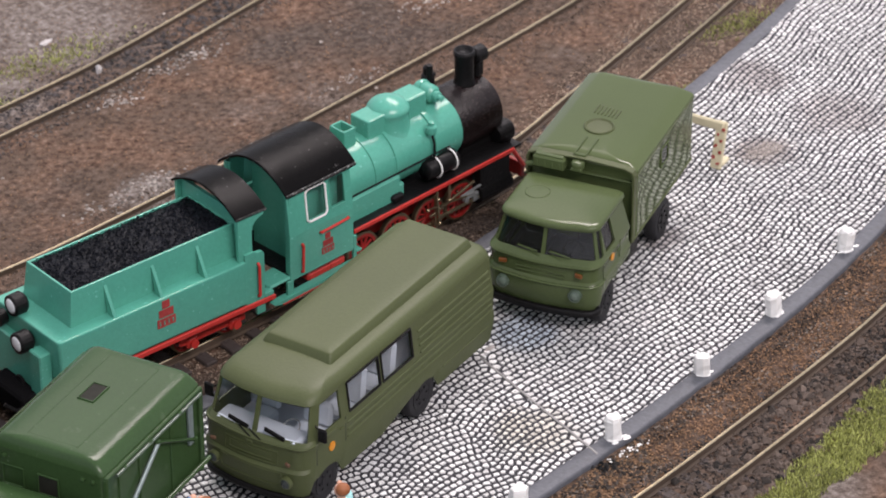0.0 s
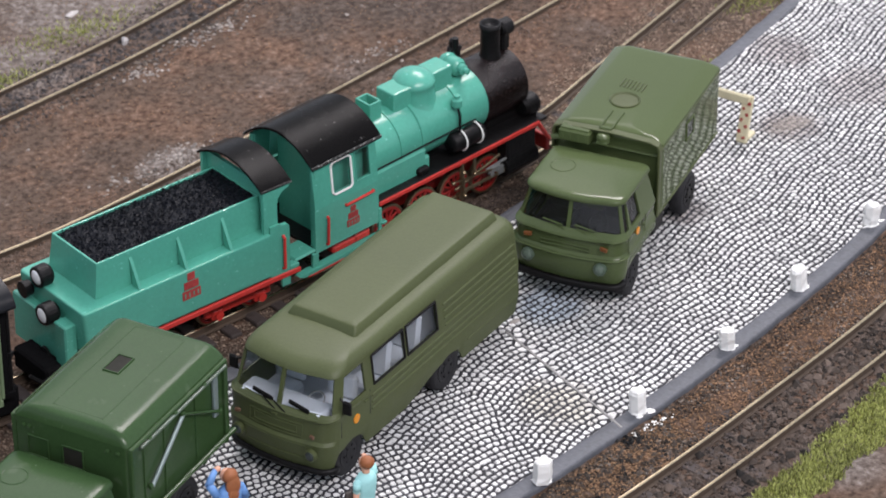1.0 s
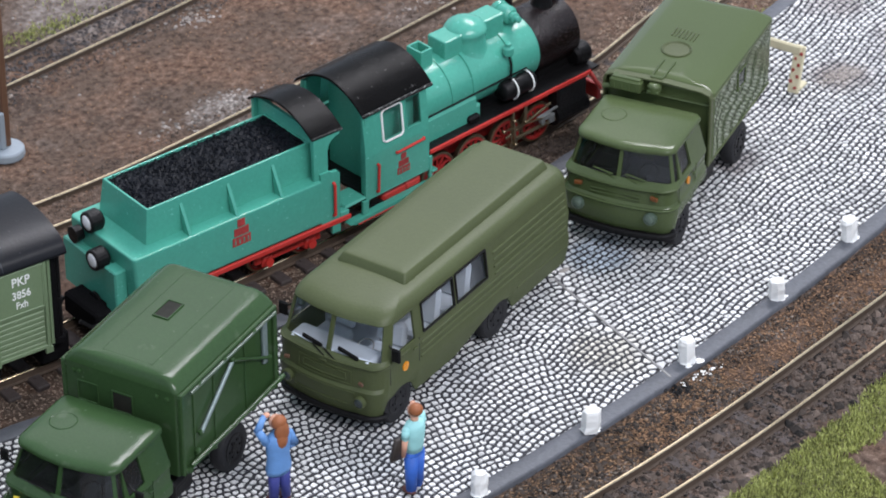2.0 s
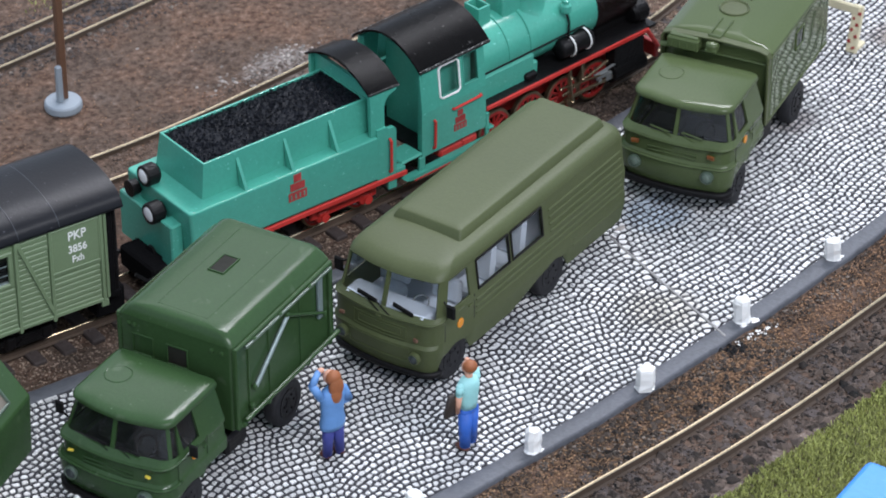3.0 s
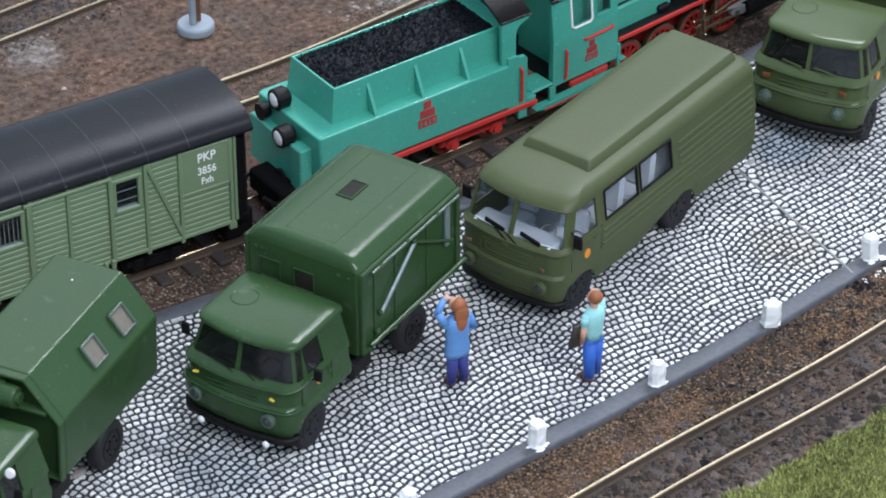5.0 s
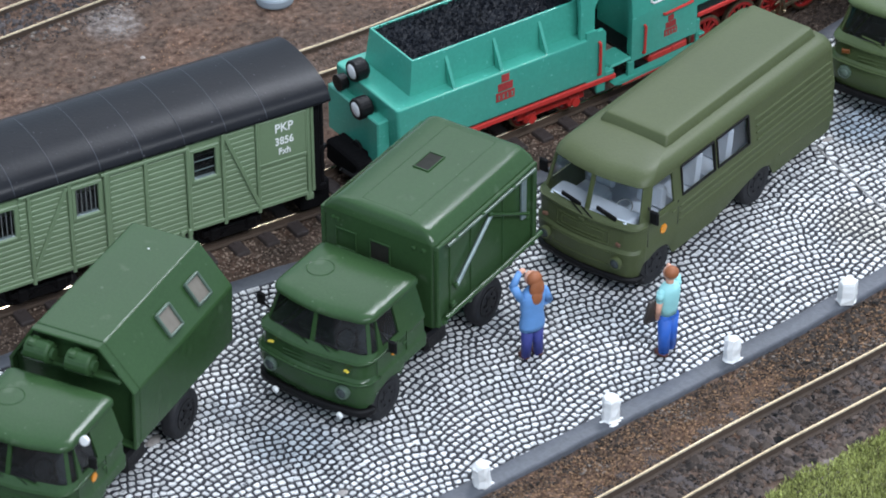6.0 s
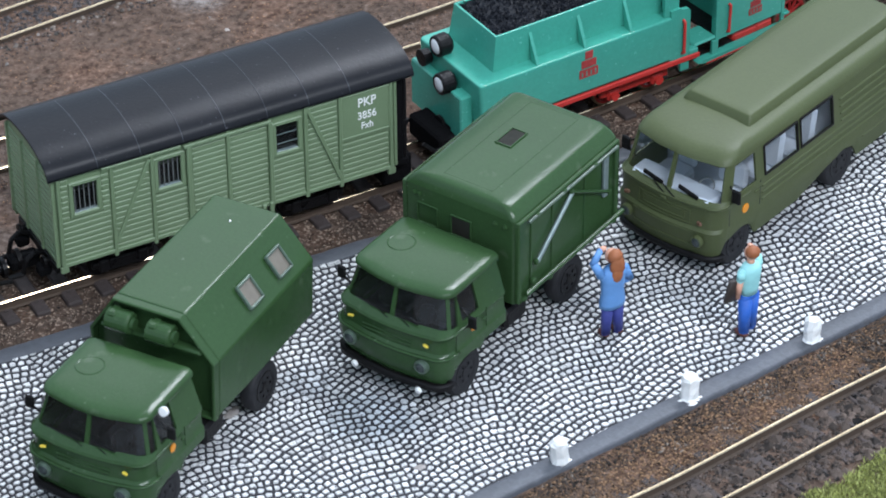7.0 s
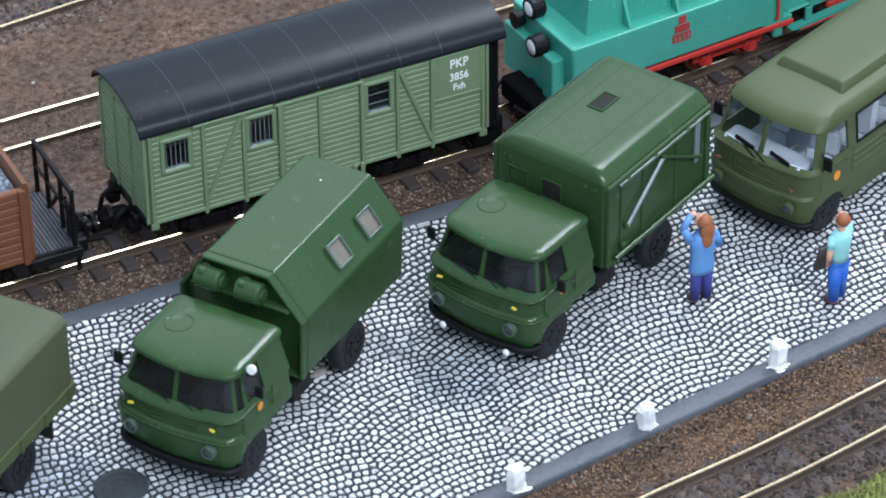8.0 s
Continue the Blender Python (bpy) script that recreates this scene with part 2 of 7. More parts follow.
BED = mat("black_joint_bed", (0.026, 0.026, 0.032), 0.8, var=0.3, grain=1200)
COBBLE = mat("white_cobble", (0.725, 0.72, 0.712), 0.6, var=0.30, grain=1500, bump=0.3, blotch=45, rand=0.20, fleck=((0.12, 0.12, 0.13), 0.115, 1300.0), dirt=((0.34, 0.32, 0.31), 0.19, 45.0), spots=STAINS_AND_SHADE)
RAIL = mat("rail_side_rust", (0.080, 0.055, 0.039), 0.7, var=0.3, grain=1200)
RAILTOP = mat("polished_rail_head", (0.60, 0.48, 0.32), 0.17, 1.0, var=0.3, grain=600, bump=0.02)
SLEEPER = mat("sleeper_brown", (0.056, 0.043, 0.040), 0.75, var=0.4, grain=900, bump=0.2)
DIRT = earth_mat()
SOILSTONE = mat("soil_stone", (0.110, 0.080, 0.064), 0.95, var=0.4, rand=0.6, grain=900, bump=0.2)
FINE = mat("fine_ballast", (0.235, 0.175, 0.132), 0.95, var=0.4, rand=0.8, grain=900, bump=0.2)
STONE = mat("ballast_stone", (0.070, 0.052, 0.042), 0.9, var=0.45, rand=0.9, grain=900, bump=0.2)
RUST = mat("rust_brown_gravel", (0.205, 0.118, 0.066), 0.95, var=0.5, rand=0.65, grain=900, bump=0.2)
CLINKER = mat("grey_clinker", (0.062, 0.053, 0.052), 0.9, var=0.4, rand=0.6, grain=900, bump=0.2)
BROWNSOIL = mat("brown_soil_crumb", (0.165, 0.100, 0.055), 0.95, var=0.5, rand=0.95, grain=900, bump=0.2)
DARKSOIL = mat("dark_soil_crumb", (0.045, 0.034, 0.027), 0.95, var=0.4, rand=0.8, grain=900, bump=0.2)
GREYSTONE = mat("grey_gravel_stone", (0.15, 0.125, 0.105), 0.9, var=0.4, rand=0.8, grain=900, bump=0.2)
GRASS = mat("grass_fibre", (0.34, 0.365, 0.12), 0.8, var=0.35, rand=0.6, grain=500)
MASTGREY = mat("pale_grey_plastic", (0.27, 0.31, 0.35), 0.5, var=0.05)
MASTBROWN = mat("brown_plastic", (0.125, 0.062, 0.035), 0.55, var=0.1)
PLANK = mat("brown_plank", (0.170, 0.062, 0.022), 0.55, var=0.15, grain=1600, rand=0.12)
BLUE = mat("blue_plastic", (0.05, 0.27, 0.88), 0.35, var=0.03)
CREAM = mat("cream_board", (0.62, 0.56, 0.38), 0.6, var=0.1)
DECK = mat("grey_timber_deck", (0.085, 0.085, 0.095), 0.7, var=0.5, grain=1500, rand=0.3)
GRAVEL = mat("blue_grey_gravel", (0.40, 0.45, 0.52), 0.8, var=0.3, rand=0.7)
DENIM = mat("blue_trousers", (0.03, 0.12, 0.50), 0.6, var=0.15)


# ---- mesh helpers, in millimetres ----
def part(name, bm, material, parent=None, label="", smooth=False, at=None):
    """Links a bmesh in millimetres as one mesh object."""
    me = bpy.data.meshes.new(name)
    bmesh.ops.recalc_face_normals(bm, faces=bm.faces[:])
    for v in bm.verts:
        v.co *= MM
    bm.to_mesh(me)
    bm.free()
    for m in material if isinstance(material, (list, tuple)) else (material,):
        me.materials.append(m)
    if material in GLAZING:
        for p in me.polygons:
            n, c = p.normal, p.center
            if (n.x > 0) if abs(n.x) > abs(n.y) else (n.y * c.y < 0):
                p.flip()
    if smooth:
        for p in me.polygons:
            p.use_smooth = True
    ob = new(name, me)
    if parent:
        ob.parent = parent
    if at is not None:
        ob.matrix_basis = at
    if label:
        ob["label"] = label
    if material in GLAZING:
        ob.visible_shadow = False
    return ob


def thing(name, x, y, z=0.0, yaw=0.0, label="", category="", group=""):
    ob = new(name)
    ob.empty_display_size = 0.005
    ob.matrix_basis = pose(x * MM, y * MM, z * MM, 0, 0, yaw)
    return tagged(ob, label, category, group)


def at(x, y, z, rx=0, ry=0, rz=0):
    return pose(x * MM, y * MM, z * MM, rx, ry, rz)


def box(bm, c, s, bevel=0.0, m=None, seg=1):
    """A box with centre c and size s; m: a turn about its centre."""
    r = bmesh.ops.create_cube(bm, size=1)
    vs = r["verts"]
    for v in vs:
        v.co = Vector((v.co.x * s[0], v.co.y * s[1], v.co.z * s[2]))
    if bevel:
        es = list({e for v in vs for e in v.link_edges})
        vs = list({v for f in bmesh.ops.bevel(bm, geom=es, offset=bevel, segments=seg, affect="EDGES", profile=0.5)["faces"] for v in f.verts} | {v for v in vs if v.is_valid})
    for v in vs:
        v.co = (m @ v.co if m else v.co) + Vector(c)
    return bm


def nb():
    return bmesh.new()


def cbox(c, s, bevel=0.0, m=None, seg=1):
    return box(nb(), c, s, bevel, m, seg)


def rod(bm, a, b, r, n=8, r2=None):
    """A round bar from a to b."""
    a, b = Vector(a), Vector(b)
    d = b - a
    q = d.to_track_quat("Z", "Y").to_matrix()
    r2 = r if r2 is None else r2
    ra = [bm.verts.new(a + q @ Vector((r * math.cos(2 * math.pi * k / n), r * math.sin(2 * math.pi * k / n), 0))) for k in range(n)]
    rb = [bm.verts.new(b + q @ Vector((r2 * math.cos(2 * math.pi * k / n), r2 * math.sin(2 * math.pi * k / n), 0))) for k in range(n)]
    for k in range(n):
        bm.faces.new((ra[k], ra[(k + 1) % n], rb[(k + 1) % n], rb[k]))
    bm.faces.new(ra[::-1])
    bm.faces.new(rb)
    return bm


def lathe(bm, prof, n=24, m=None):
    """A turned body: prof is (radius, height) from below upwards, about z; m places it."""
    m = m or Matrix()
    rings = []
    for r, z in prof:
        rings.append([bm.verts.new(m @ Vector((max(r, 1e-4) * math.cos(2 * math.pi * k / n), max(r, 1e-4) * math.sin(2 * math.pi * k / n), z))) for k in range(n)])
    for a, b in zip(rings, rings[1:]):
        for k in range(n):
            bm.faces.new((a[k], a[(k + 1) % n], b[(k + 1) % n], b[k]))
    bm.faces.new(rings[0][::-1])
    bm.faces.new(rings[-1])
    return bm


def ring(bm, prof, n=24, m=None):
    """A turned ring: prof is a closed outline of (radius, height)."""
    m = m or Matrix()
    rings = [[bm.verts.new(m @ Vector((r * math.cos(2 * math.pi * k / n), r * math.sin(2 * math.pi * k / n), z))) for k in range(n)] for r, z in prof]
    for a, b in zip(rings, rings[1:] + rings[:1]):
        for k in range(n):
            bm.faces.new((a[k], a[(k + 1) % n], b[(k + 1) % n], b[k]))
    return bm


def tube(bm, pts, r, n=6):
    for a, b in zip(pts, pts[1:]):
        rod(bm, a, b, r, n)
    return bm


def prism(bm, poly, axis, lo, hi):
    """A flat outline pushed from lo to hi along an axis: poly in the other two axes, in order."""
    def p(u, v, w):
        return {"x": (w, u, v), "y": (u, w, v), "z": (u, v, w)}[axis]
    a = [bm.verts.new(p(u, v, lo)) for u, v in poly]
    b = [bm.verts.new(p(u, v, hi)) for u, v in poly]
    n = len(poly)
    for k in range(n):
        bm.faces.new((a[k], a[(k + 1) % n], b[(k + 1) % n], b[k]))
    bm.faces.new(a[::-1])
    bm.faces.new(b)
    return bm


def flat_y(m=None):
    """Turns a lathe so that it stands along y."""
    return (m or Matrix()) @ Matrix.Rotation(radians(90), 4, "X")


def half_outline(row, ff, na, su, nr, rf_):
    z, uf, ur, w, rf, rr, bow = row
    pts = [(uf + bow * k * k, (w - rf) * k) for k in ff]
    for k in range(1, na + 1):
        a = math.pi / 2 * k / na
        pts.append((uf + bow + rf - rf * math.cos(a), w - rf + rf * math.sin(a)))
    lo, hi = uf + bow + rf + 0.05, ur - rr - 0.05
    for i, u in enumerate(su):
        pts.append((min(max(u, lo + 0.02 * i), hi - 0.02 * (len(su) - i)), w))
    for k in range(0, nr + 1):
        a = math.pi / 2 * k / nr
        pts.append((ur - rr + rr * math.sin(a), w - rr + rr * math.cos(a)))
    for k in rf_:
        pts.append((ur, (w - rr) * k))
    return pts


def shell(rows, ff=(0, 0.06, 0.5, 1), na=4, su=(0,), nr=3, rear=(0.5, 0.0), bottom=None, holes=(), cap=True, floor=False, inset=0.35):
    """A body lofted from rounded plans (z, front, back, half width, front radius, rear radius, bow), with window openings.
    holes: (name, row0, row1, col0, col1, sides). Gives the bmesh and, by name and side, the bmesh of each pane."""
    bm = nb()
    grid = []
    for i, row in enumerate(rows):
        h = half_outline(row, ff, na, su, nr, rear)
        n = len(h)
        ring = []
        for side in (-1, 1):
            seq = list(range(n)) if side < 0 else list(range(n - 2, 0, -1))
            for j in seq:
                u, y = h[j]
                z = row[0]
                if bottom and y > 0.6 * row[3]:
                    z = max(z, bottom(u))
                ring.append(bm.verts.new((u, side * y, z)))
        grid.append(ring)
    n = len(half_outline(rows[0], ff, na, su, nr, rear))
    total = 2 * n - 2
    gone = {}
    for name, r0, r1, c0, c1, sides in holes:
        for i in range(r0, r1):
            for j in range(c0, c1):
                if "n" in sides:
                    gone[(i, j)] = name + "_n"
                if "f" in sides:
                    gone[(i, total - 1 - j)] = name + "_f"
    panes = {}
    for i in range(len(rows) - 1):
        for j in range(total):
            q = (grid[i][j], grid[i][(j + 1) % total], grid[i + 1][(j + 1) % total], grid[i + 1][j])
            if (i, j) in gone:
                panes.setdefault(gone[(i, j)], []).append([v.co.copy() for v in q])
                continue
            if len({tuple(round(c, 4) for c in v.co) for v in q}) >= 3:
                bm.faces.new(q)
    if cap:
        bm.faces.new(grid[-1])
    if floor:
        bm.faces.new(grid[0][::-1])
    out = {}
    for name, quads in panes.items():
        pb = nb()
        lean, spot = {}, {}
        keyed = []
        for q in quads:
            nrm = (q[1] - q[0]).cross(q[3] - q[0]).normalized()
            mid = sum(q, Vector()) / 4
            if nrm.dot(Vector((mid.x - 5, mid.y, 0))) < 0:
                nrm = -nrm
            keys = [tuple(round(c, 2) for c in v) for v in q]
            for k, v in zip(keys, q):
                lean[k] = lean.get(k, Vector()) + nrm
                spot[k] = v
            keyed.append(keys)
        made = {k: pb.verts.new(v - lean[k].normalized() * inset) for k, v in spot.items()}
        for keys in keyed:
            pb.faces.new([made[k] for k in dict.fromkeys(keys)])
        out[name] = pb
    return bm, out


def thick(ob, t=0.5, bevel=0.12):
    m = ob.modifiers.new("thickness", "SOLIDIFY")
    m.thickness, m.offset = t * MM, -1
    if bevel:
        b = ob.modifiers.new("worn_edges", "BEVEL")
        b.width, b.segments, b.limit_method, b.angle_limit = bevel * MM, 2, "ANGLE", radians(35)
    return ob


def soft_edge(ob, width=0.25, seg=2, angle=35):
    b = ob.modifiers.new("worn_edges", "BEVEL")
    b.width, b.segments, b.limit_method, b.angle_limit = width * MM, seg, "ANGLE", radians(angle)
    return ob


def curve_at(pts, x):
    """A smooth line y(x) through points."""
    xs, ys = [p[0] for p in pts], [p[1] for p in pts]
    if x <= xs[0]:
        return ys[0] + (x - xs[0]) * (ys[1] - ys[0]) / (xs[1] - xs[0])
    if x >= xs[-1]:
        return ys[-1] + (x - xs[-1]) * (ys[-1] - ys[-2]) / (xs[-1] - xs[-2])
    k = max(i for i in range(len(xs) - 1) if xs[i] <= x)

    def slope(i):
        a, b = max(i - 1, 0), min(i + 1, len(xs) - 1)
        return (ys[b] - ys[a]) / (xs[b] - xs[a])
    h = xs[k + 1] - xs[k]
    t = (x - xs[k]) / h
    return ((2 * t**3 - 3 * t**2 + 1) * ys[k] + (t**3 - 2 * t**2 + t) * h * slope(k)
            + (-2 * t**3 + 3 * t**2) * ys[k + 1] + (t**3 - t**2) * h * slope(k + 1))


# ---- the plan, in millimetres ----
KERB_NEAR = [(-420, -150), (-200, -125), (-78, -109), (-28, -101.5), (28, -92.8), (70, -84), (108, -74), (144, -62.5), (169, -52.5), (230, -26), (330, 22), (460, 84)]
KERB_FAR = [(-420, -40), (-200, -24), (-126, -23.2), (-55, -24), (-42, -24), (20, -20), (97, -4), (169, 20), (195, 30), (219, 40.5), (330, 95), (460, 158)]
TRACK_TRAIN = [(-420, -14), (-250, -8), (-119, -6), (-36, -6), (0, -3.2), (36, 0.4), (60, 3.8), (85, 8.5), (110, 14), (129, 20), (146, 27), (170, 36.5), (205, 51), (300, 92), (420, 148)]
TRACK_SECOND = [(-420, 26), (-250, 32), (-116, 36), (0, 37.6), (50, 45), (100, 55.5), (166, 71), (260, 98), (420, 150)]
TRACK_FAR = [(-420, 58), (-200, 72), (-104, 79), (-11, 90.5), (35, 98.5), (67, 105), (108, 117), (200, 145), (420, 220)]
TRACK_NEAR = [(-420, -186), (-200, -146), (-55, -125), (-31, -122), (2, -116), (46, -109), (89, -99), (148, -82), (230, -48), (420, 40)]


# ---- large structure ----
def hump(x, y):
    """Height of the bare ground: level in the yard, uneven in the earth strips."""
    n = noise.noise(Vector((x * 0.06, y * 0.06, 3.1))) * 0.5 + noise.noise(Vector((x * 0.22, y * 0.22, 8.0))) * 0.28 + noise.noise(Vector((x * 0.7, y * 0.7, 1.0))) * 0.16
    up = 0.0
    for line, lift in ((TRACK_SECOND, 0.85), (TRACK_FAR, 0.85), (TRACK_NEAR, 0.05)):
        d = abs(y - curve_at(line, x))
        if d < 15:
            up = max(up, lift * min(1.0, (15 - d) / 6))
    d = abs(y - curve_at(TRACK_TRAIN, x))
    low = 0.5 * min(1.0, max(0.0, (13 - d) / 3)) * min(1.0, max(0.0, (75 - x) / 20))
    return -1.15 + n * (0.7 - 0.4 * up - 0.6 * low) + up - low


def ground():
    bm = nb()
    xs = [-420, -340] + [-260 + 2.5 * k for k in range(241)]
    ys = [-640, -420] + [-220 + 2.5 * k for k in range(189)]
    grid = [[bm.verts.new((x, y, hump(x, y))) for x in xs] for y in ys]
    for a, b in zip(grid, grid[1:]):
        for i in range(len(xs) - 1):
            bm.faces.new((a[i], a[i + 1], b[i + 1], b[i]))
    return tagged(part("ground", bm, DIRT, smooth=True), "brown earth and fine gravel of a model rail yard", "ground", kind="structure")


ground()


def strip(pa, pb, za, zb, x0, x1, step=3.0, da=0.0, db=0.0):
    """A ribbon between two lines of the plan."""
    bm = nb()
    last = None
    x = x0
    while x <= x1 + 1e-6:
        cur = (bm.verts.new((x, curve_at(pa, x) + da, za)), bm.verts.new((x, curve_at(pb, x) + db, zb)))
        if last:
            bm.faces.new((last[0], cur[0], cur[1], last[1]))
        last = cur
        x += step
    return bm


ROAD_FROM, ROAD_TO = -258, 338
KERB_W = 4.2
road_bed = part("road", strip(KERB_NEAR, KERB_FAR, -0.2, -0.2, ROAD_FROM, ROAD_TO, 3.0, KERB_W - 0.5, -KERB_W + 0.5), BED)
tagged(road_bed, "black-jointed yard paved with white cobbles", "road", kind="structure")


def kerb(line, sign, name):
    """A grey kerb band with a worn, rounded outer edge that falls to the earth."""
    bm = nb()
    prof = [(KERB_W, -0.9), (KERB_W, 0.02), (KERB_W - 0.3, 0.12), (0.55, 0.1), (0.25, -0.05), (0.08, -0.5), (-0.1, -1.6)]
    last = None
    x = ROAD_FROM
    while x <= ROAD_TO:
        j = 0.3 * noise.noise(Vector((x * 0.15, sign * 9.0, 0))) + 0.22 * noise.noise(Vector((x * 0.6, sign * 4.0, 5.0)))
        cur = [bm.verts.new((x, curve_at(line, x) + sign * (d + (j if d < 1 else 0)), z)) for d, z in prof]
        if last:
            for k in range(len(prof) - 1):
                bm.faces.new((last[k], cur[k], cur[k + 1], last[k + 1]))
        last = cur
        x += 2.0
    return tagged(part(name, bm, KERB, smooth=True), "grey painted kerb along the cobbled yard", "kerb", kind="structure")


kerb(KERB_NEAR, 1, "kerb_near")
kerb(KERB_FAR, -1, "kerb_far")

# the joint between two paving sheets
bm = nb()
box(bm, (66.0, -63.4, 0.0), (0.62, 41.0, 0.42), 0.12, Matrix.Rotation(radians(-2.1), 3, "Z"))
tagged(part("paving_seam", bm, SEAMGREY), "grey seam between two sheets of cobbles", "seam", kind="structure")


def rail_strip(line, off, x0, x1):
    """One rail: foot, web and head, swept along the track."""
    bm = nb()
    prof = [(-0.75, -0.95), (0.75, -0.95), (0.75, -0.75), (0.2, -0.55), (0.18, 0.4), (0.34, 0.55), (0.34, 0.88), (0.18, 1.05), (-0.18, 1.05), (-0.34, 0.88), (-0.34, 0.55), (-0.18, 0.4), (-0.2, -0.55), (-0.75, -0.75)]
    last = None
    x = x0
    while x <= x1:
        d = (curve_at(line, x + 1) - curve_at(line, x - 1)) / 2
        n = Vector((-d, 1, 0)).normalized()
        c = Vector((x, curve_at(line, x), 0))
        cur = [bm.verts.new(c + n * (off + a) + Vector((0, 0, b))) for a, b in prof]
        if last:
            for k in range(len(prof)):
                f = bm.faces.new((last[k], cur[k], cur[(k + 1) % len(prof)], last[(k + 1) % len(prof)]))
                f.material_index = 1 if k in (6, 7, 8) else 0
        last = cur
        x += 3.0
    return bm


def sleeper_mesh():
    bm = nb()
    box(bm, (0, 0, 0), (2.9, 19.4, 1.3), 0.25)
    for y in (-4.95, 4.95):
        for s in (-1, 1):
            box(bm, (0, y + s * 0.95, 0.72), (0.9, 0.5, 0.4), 0.1)
    me = bpy.data.meshes.new("sleeper")
    for v in bm.verts:
        v.co *= MM
    bm.to_mesh(me)
    bm.free()
    me.materials.append(SLEEPER)
    return me


SLEEPER_MESH = sleeper_mesh()


def track(name, line, x0, x1, label, sunk=0.0):
    root = thing(name, 0, 0, 0, 0, label, "railway track")
    root["kind"] = "structure"
    for off in (-4.95, 4.95):
        part("rail", rail_strip(line, off, x0, x1), (RAIL, RAILTOP), root)
    x = x0 + 2
    rnd = random.Random(len(name) * 7)
    while x < x1:
        d = (curve_at(line, x + 1) - curve_at(line, x - 1)) / 2
        ob = new("sleeper", SLEEPER_MESH)
        ob.parent = root
        ob.matrix_basis = at(x, curve_at(line, x), -1.45 - (sunk if x < 88 else max(sunk, 0.42)) + rnd.uniform(-0.1, 0.1), 0, 0, math.degrees(math.atan(d)) + rnd.uniform(-1.5, 1.5))
        x += 6.6 / math.sqrt(1 + d * d)
    return root


track("track_train", TRACK_TRAIN, -258, 336, "narrow-gauge track under the train, shiny rails", -0.12)
track("track_second", TRACK_SECOND, -258, 336, "weathered narrow-gauge track behind the train", 0.45)
track("track_far", TRACK_FAR, -258, 336, "weathered narrow-gauge track across the brown earth", 0.45)
track("track_near", TRACK_NEAR, -258, 336, "narrow-gauge track with bright rail heads beside the grass", 0.1)


# ---- lorries and the van ----
def wheel(parent, u, y, side, rim_mat, r=5.0):
    """A wheel with a ribbed tyre and a dished rim."""
    w = 2.9
    prof = [(r * 0.62, -w / 2), (r * 0.9, -w / 2), (r * 0.985, -w * 0.33), (r, -w * 0.1), (r, w * 0.1), (r * 0.985, w * 0.33), (r * 0.9, w / 2), (r * 0.62, w / 2)]
    tyre = part("tyre", lathe(nb(), prof, 28, flat_y(Matrix.Translation((0, 0, 0)))), RUBBER, parent, smooth=True, at=at(u, y, r))
    soft_edge(tyre, 0.12)
    b = nb()
    s = -1 if side < 0 else 1
    prof = [(0.01, 0.15), (1.1, 0.15), (1.15, -0.25), (r * 0.42, -0.35), (r * 0.52, 0.05), (r * 0.63, 0.12), (r * 0.64, -0.2)]
    m = Matrix.Translation((0, s * w / 2, 0)) @ Matrix.Rotation(radians(90 if s < 0 else -90), 4, "X")
    lathe(b, [(a, c) for a, c in prof][::-1], 20, m)
    for k in range(6):
        a = k * math.pi / 3
        box(b, (1.75 * math.cos(a), s * (w / 2 + 0.02), 1.75 * math.sin(a)), (0.4, 0.5, 0.4))
    part("rim", b, rim_mat, tyre, smooth=False)
    return tyre


def arch(u, r=5.5, zc=4.0):
    return zc + math.sqrt(max(r * r - u * u, 0)) if abs(u) < r else 0


def moulding(parent, row, z, h, d, umax, material, name="nose_bead", back=0.3):
    """A raised bead that runs round the nose of a cab at height z and ends on both flanks."""
    line = [p for p in half_outline(row, (0, 0.25, 0.5, 0.75, 1), 6, (-3.0, 0.0, 3.0, 5.5), 1, (0.5,)) if p[0] < umax]
    pts = [(u, -y) for u, y in line[::-1]] + [(u, y) for u, y in line[1:]]
    b = nb()
    last = None
    for k, (u, y) in enumerate(pts):
        a, c = pts[max(k - 1, 0)], pts[min(k + 1, len(pts) - 1)]
        n = Vector((-(c[1] - a[1]), c[0] - a[0])).normalized()
        cur = [b.verts.new((u + n.x * e, y + n.y * e, z + f)) for e, f in ((-back, -h), (d * 0.7, -h), (d, -h * 0.3), (d, h * 0.3), (d * 0.7, h), (-back, h))]
        if last:
            for i in range(6):
                b.faces.new((last[i], cur[i], cur[(i + 1) % 6], last[(i + 1) % 6]))
        else:
            b.faces.new(cur)
        last = cur
    b.faces.new(last[::-1])
    return part(name, b, material, parent, smooth=True)


def nose_frame(b, y1, z0, z1, u0, u1, bow, half, r):
    """A raised rectangular line on a bowed nose."""
    ys = [-y1 + y1 * k / 4 for k in range(9)]
    path = [(u0 + bow * (y / half) ** 2, y, z0) for y in ys] + [(u1 + bow * (y / half) ** 2, y, z1) for y in ys[::-1]]
    for p, q in zip(path, path[1:] + path[:1]):
        rod(b, p, q, r, 6)


SIDE_U = (-5.7, -5.2, -4.0, -2.9, -2.3, -1.0, 0.5, 2.0, 3.2, 4.2, 5.2, 5.7, 7.0)


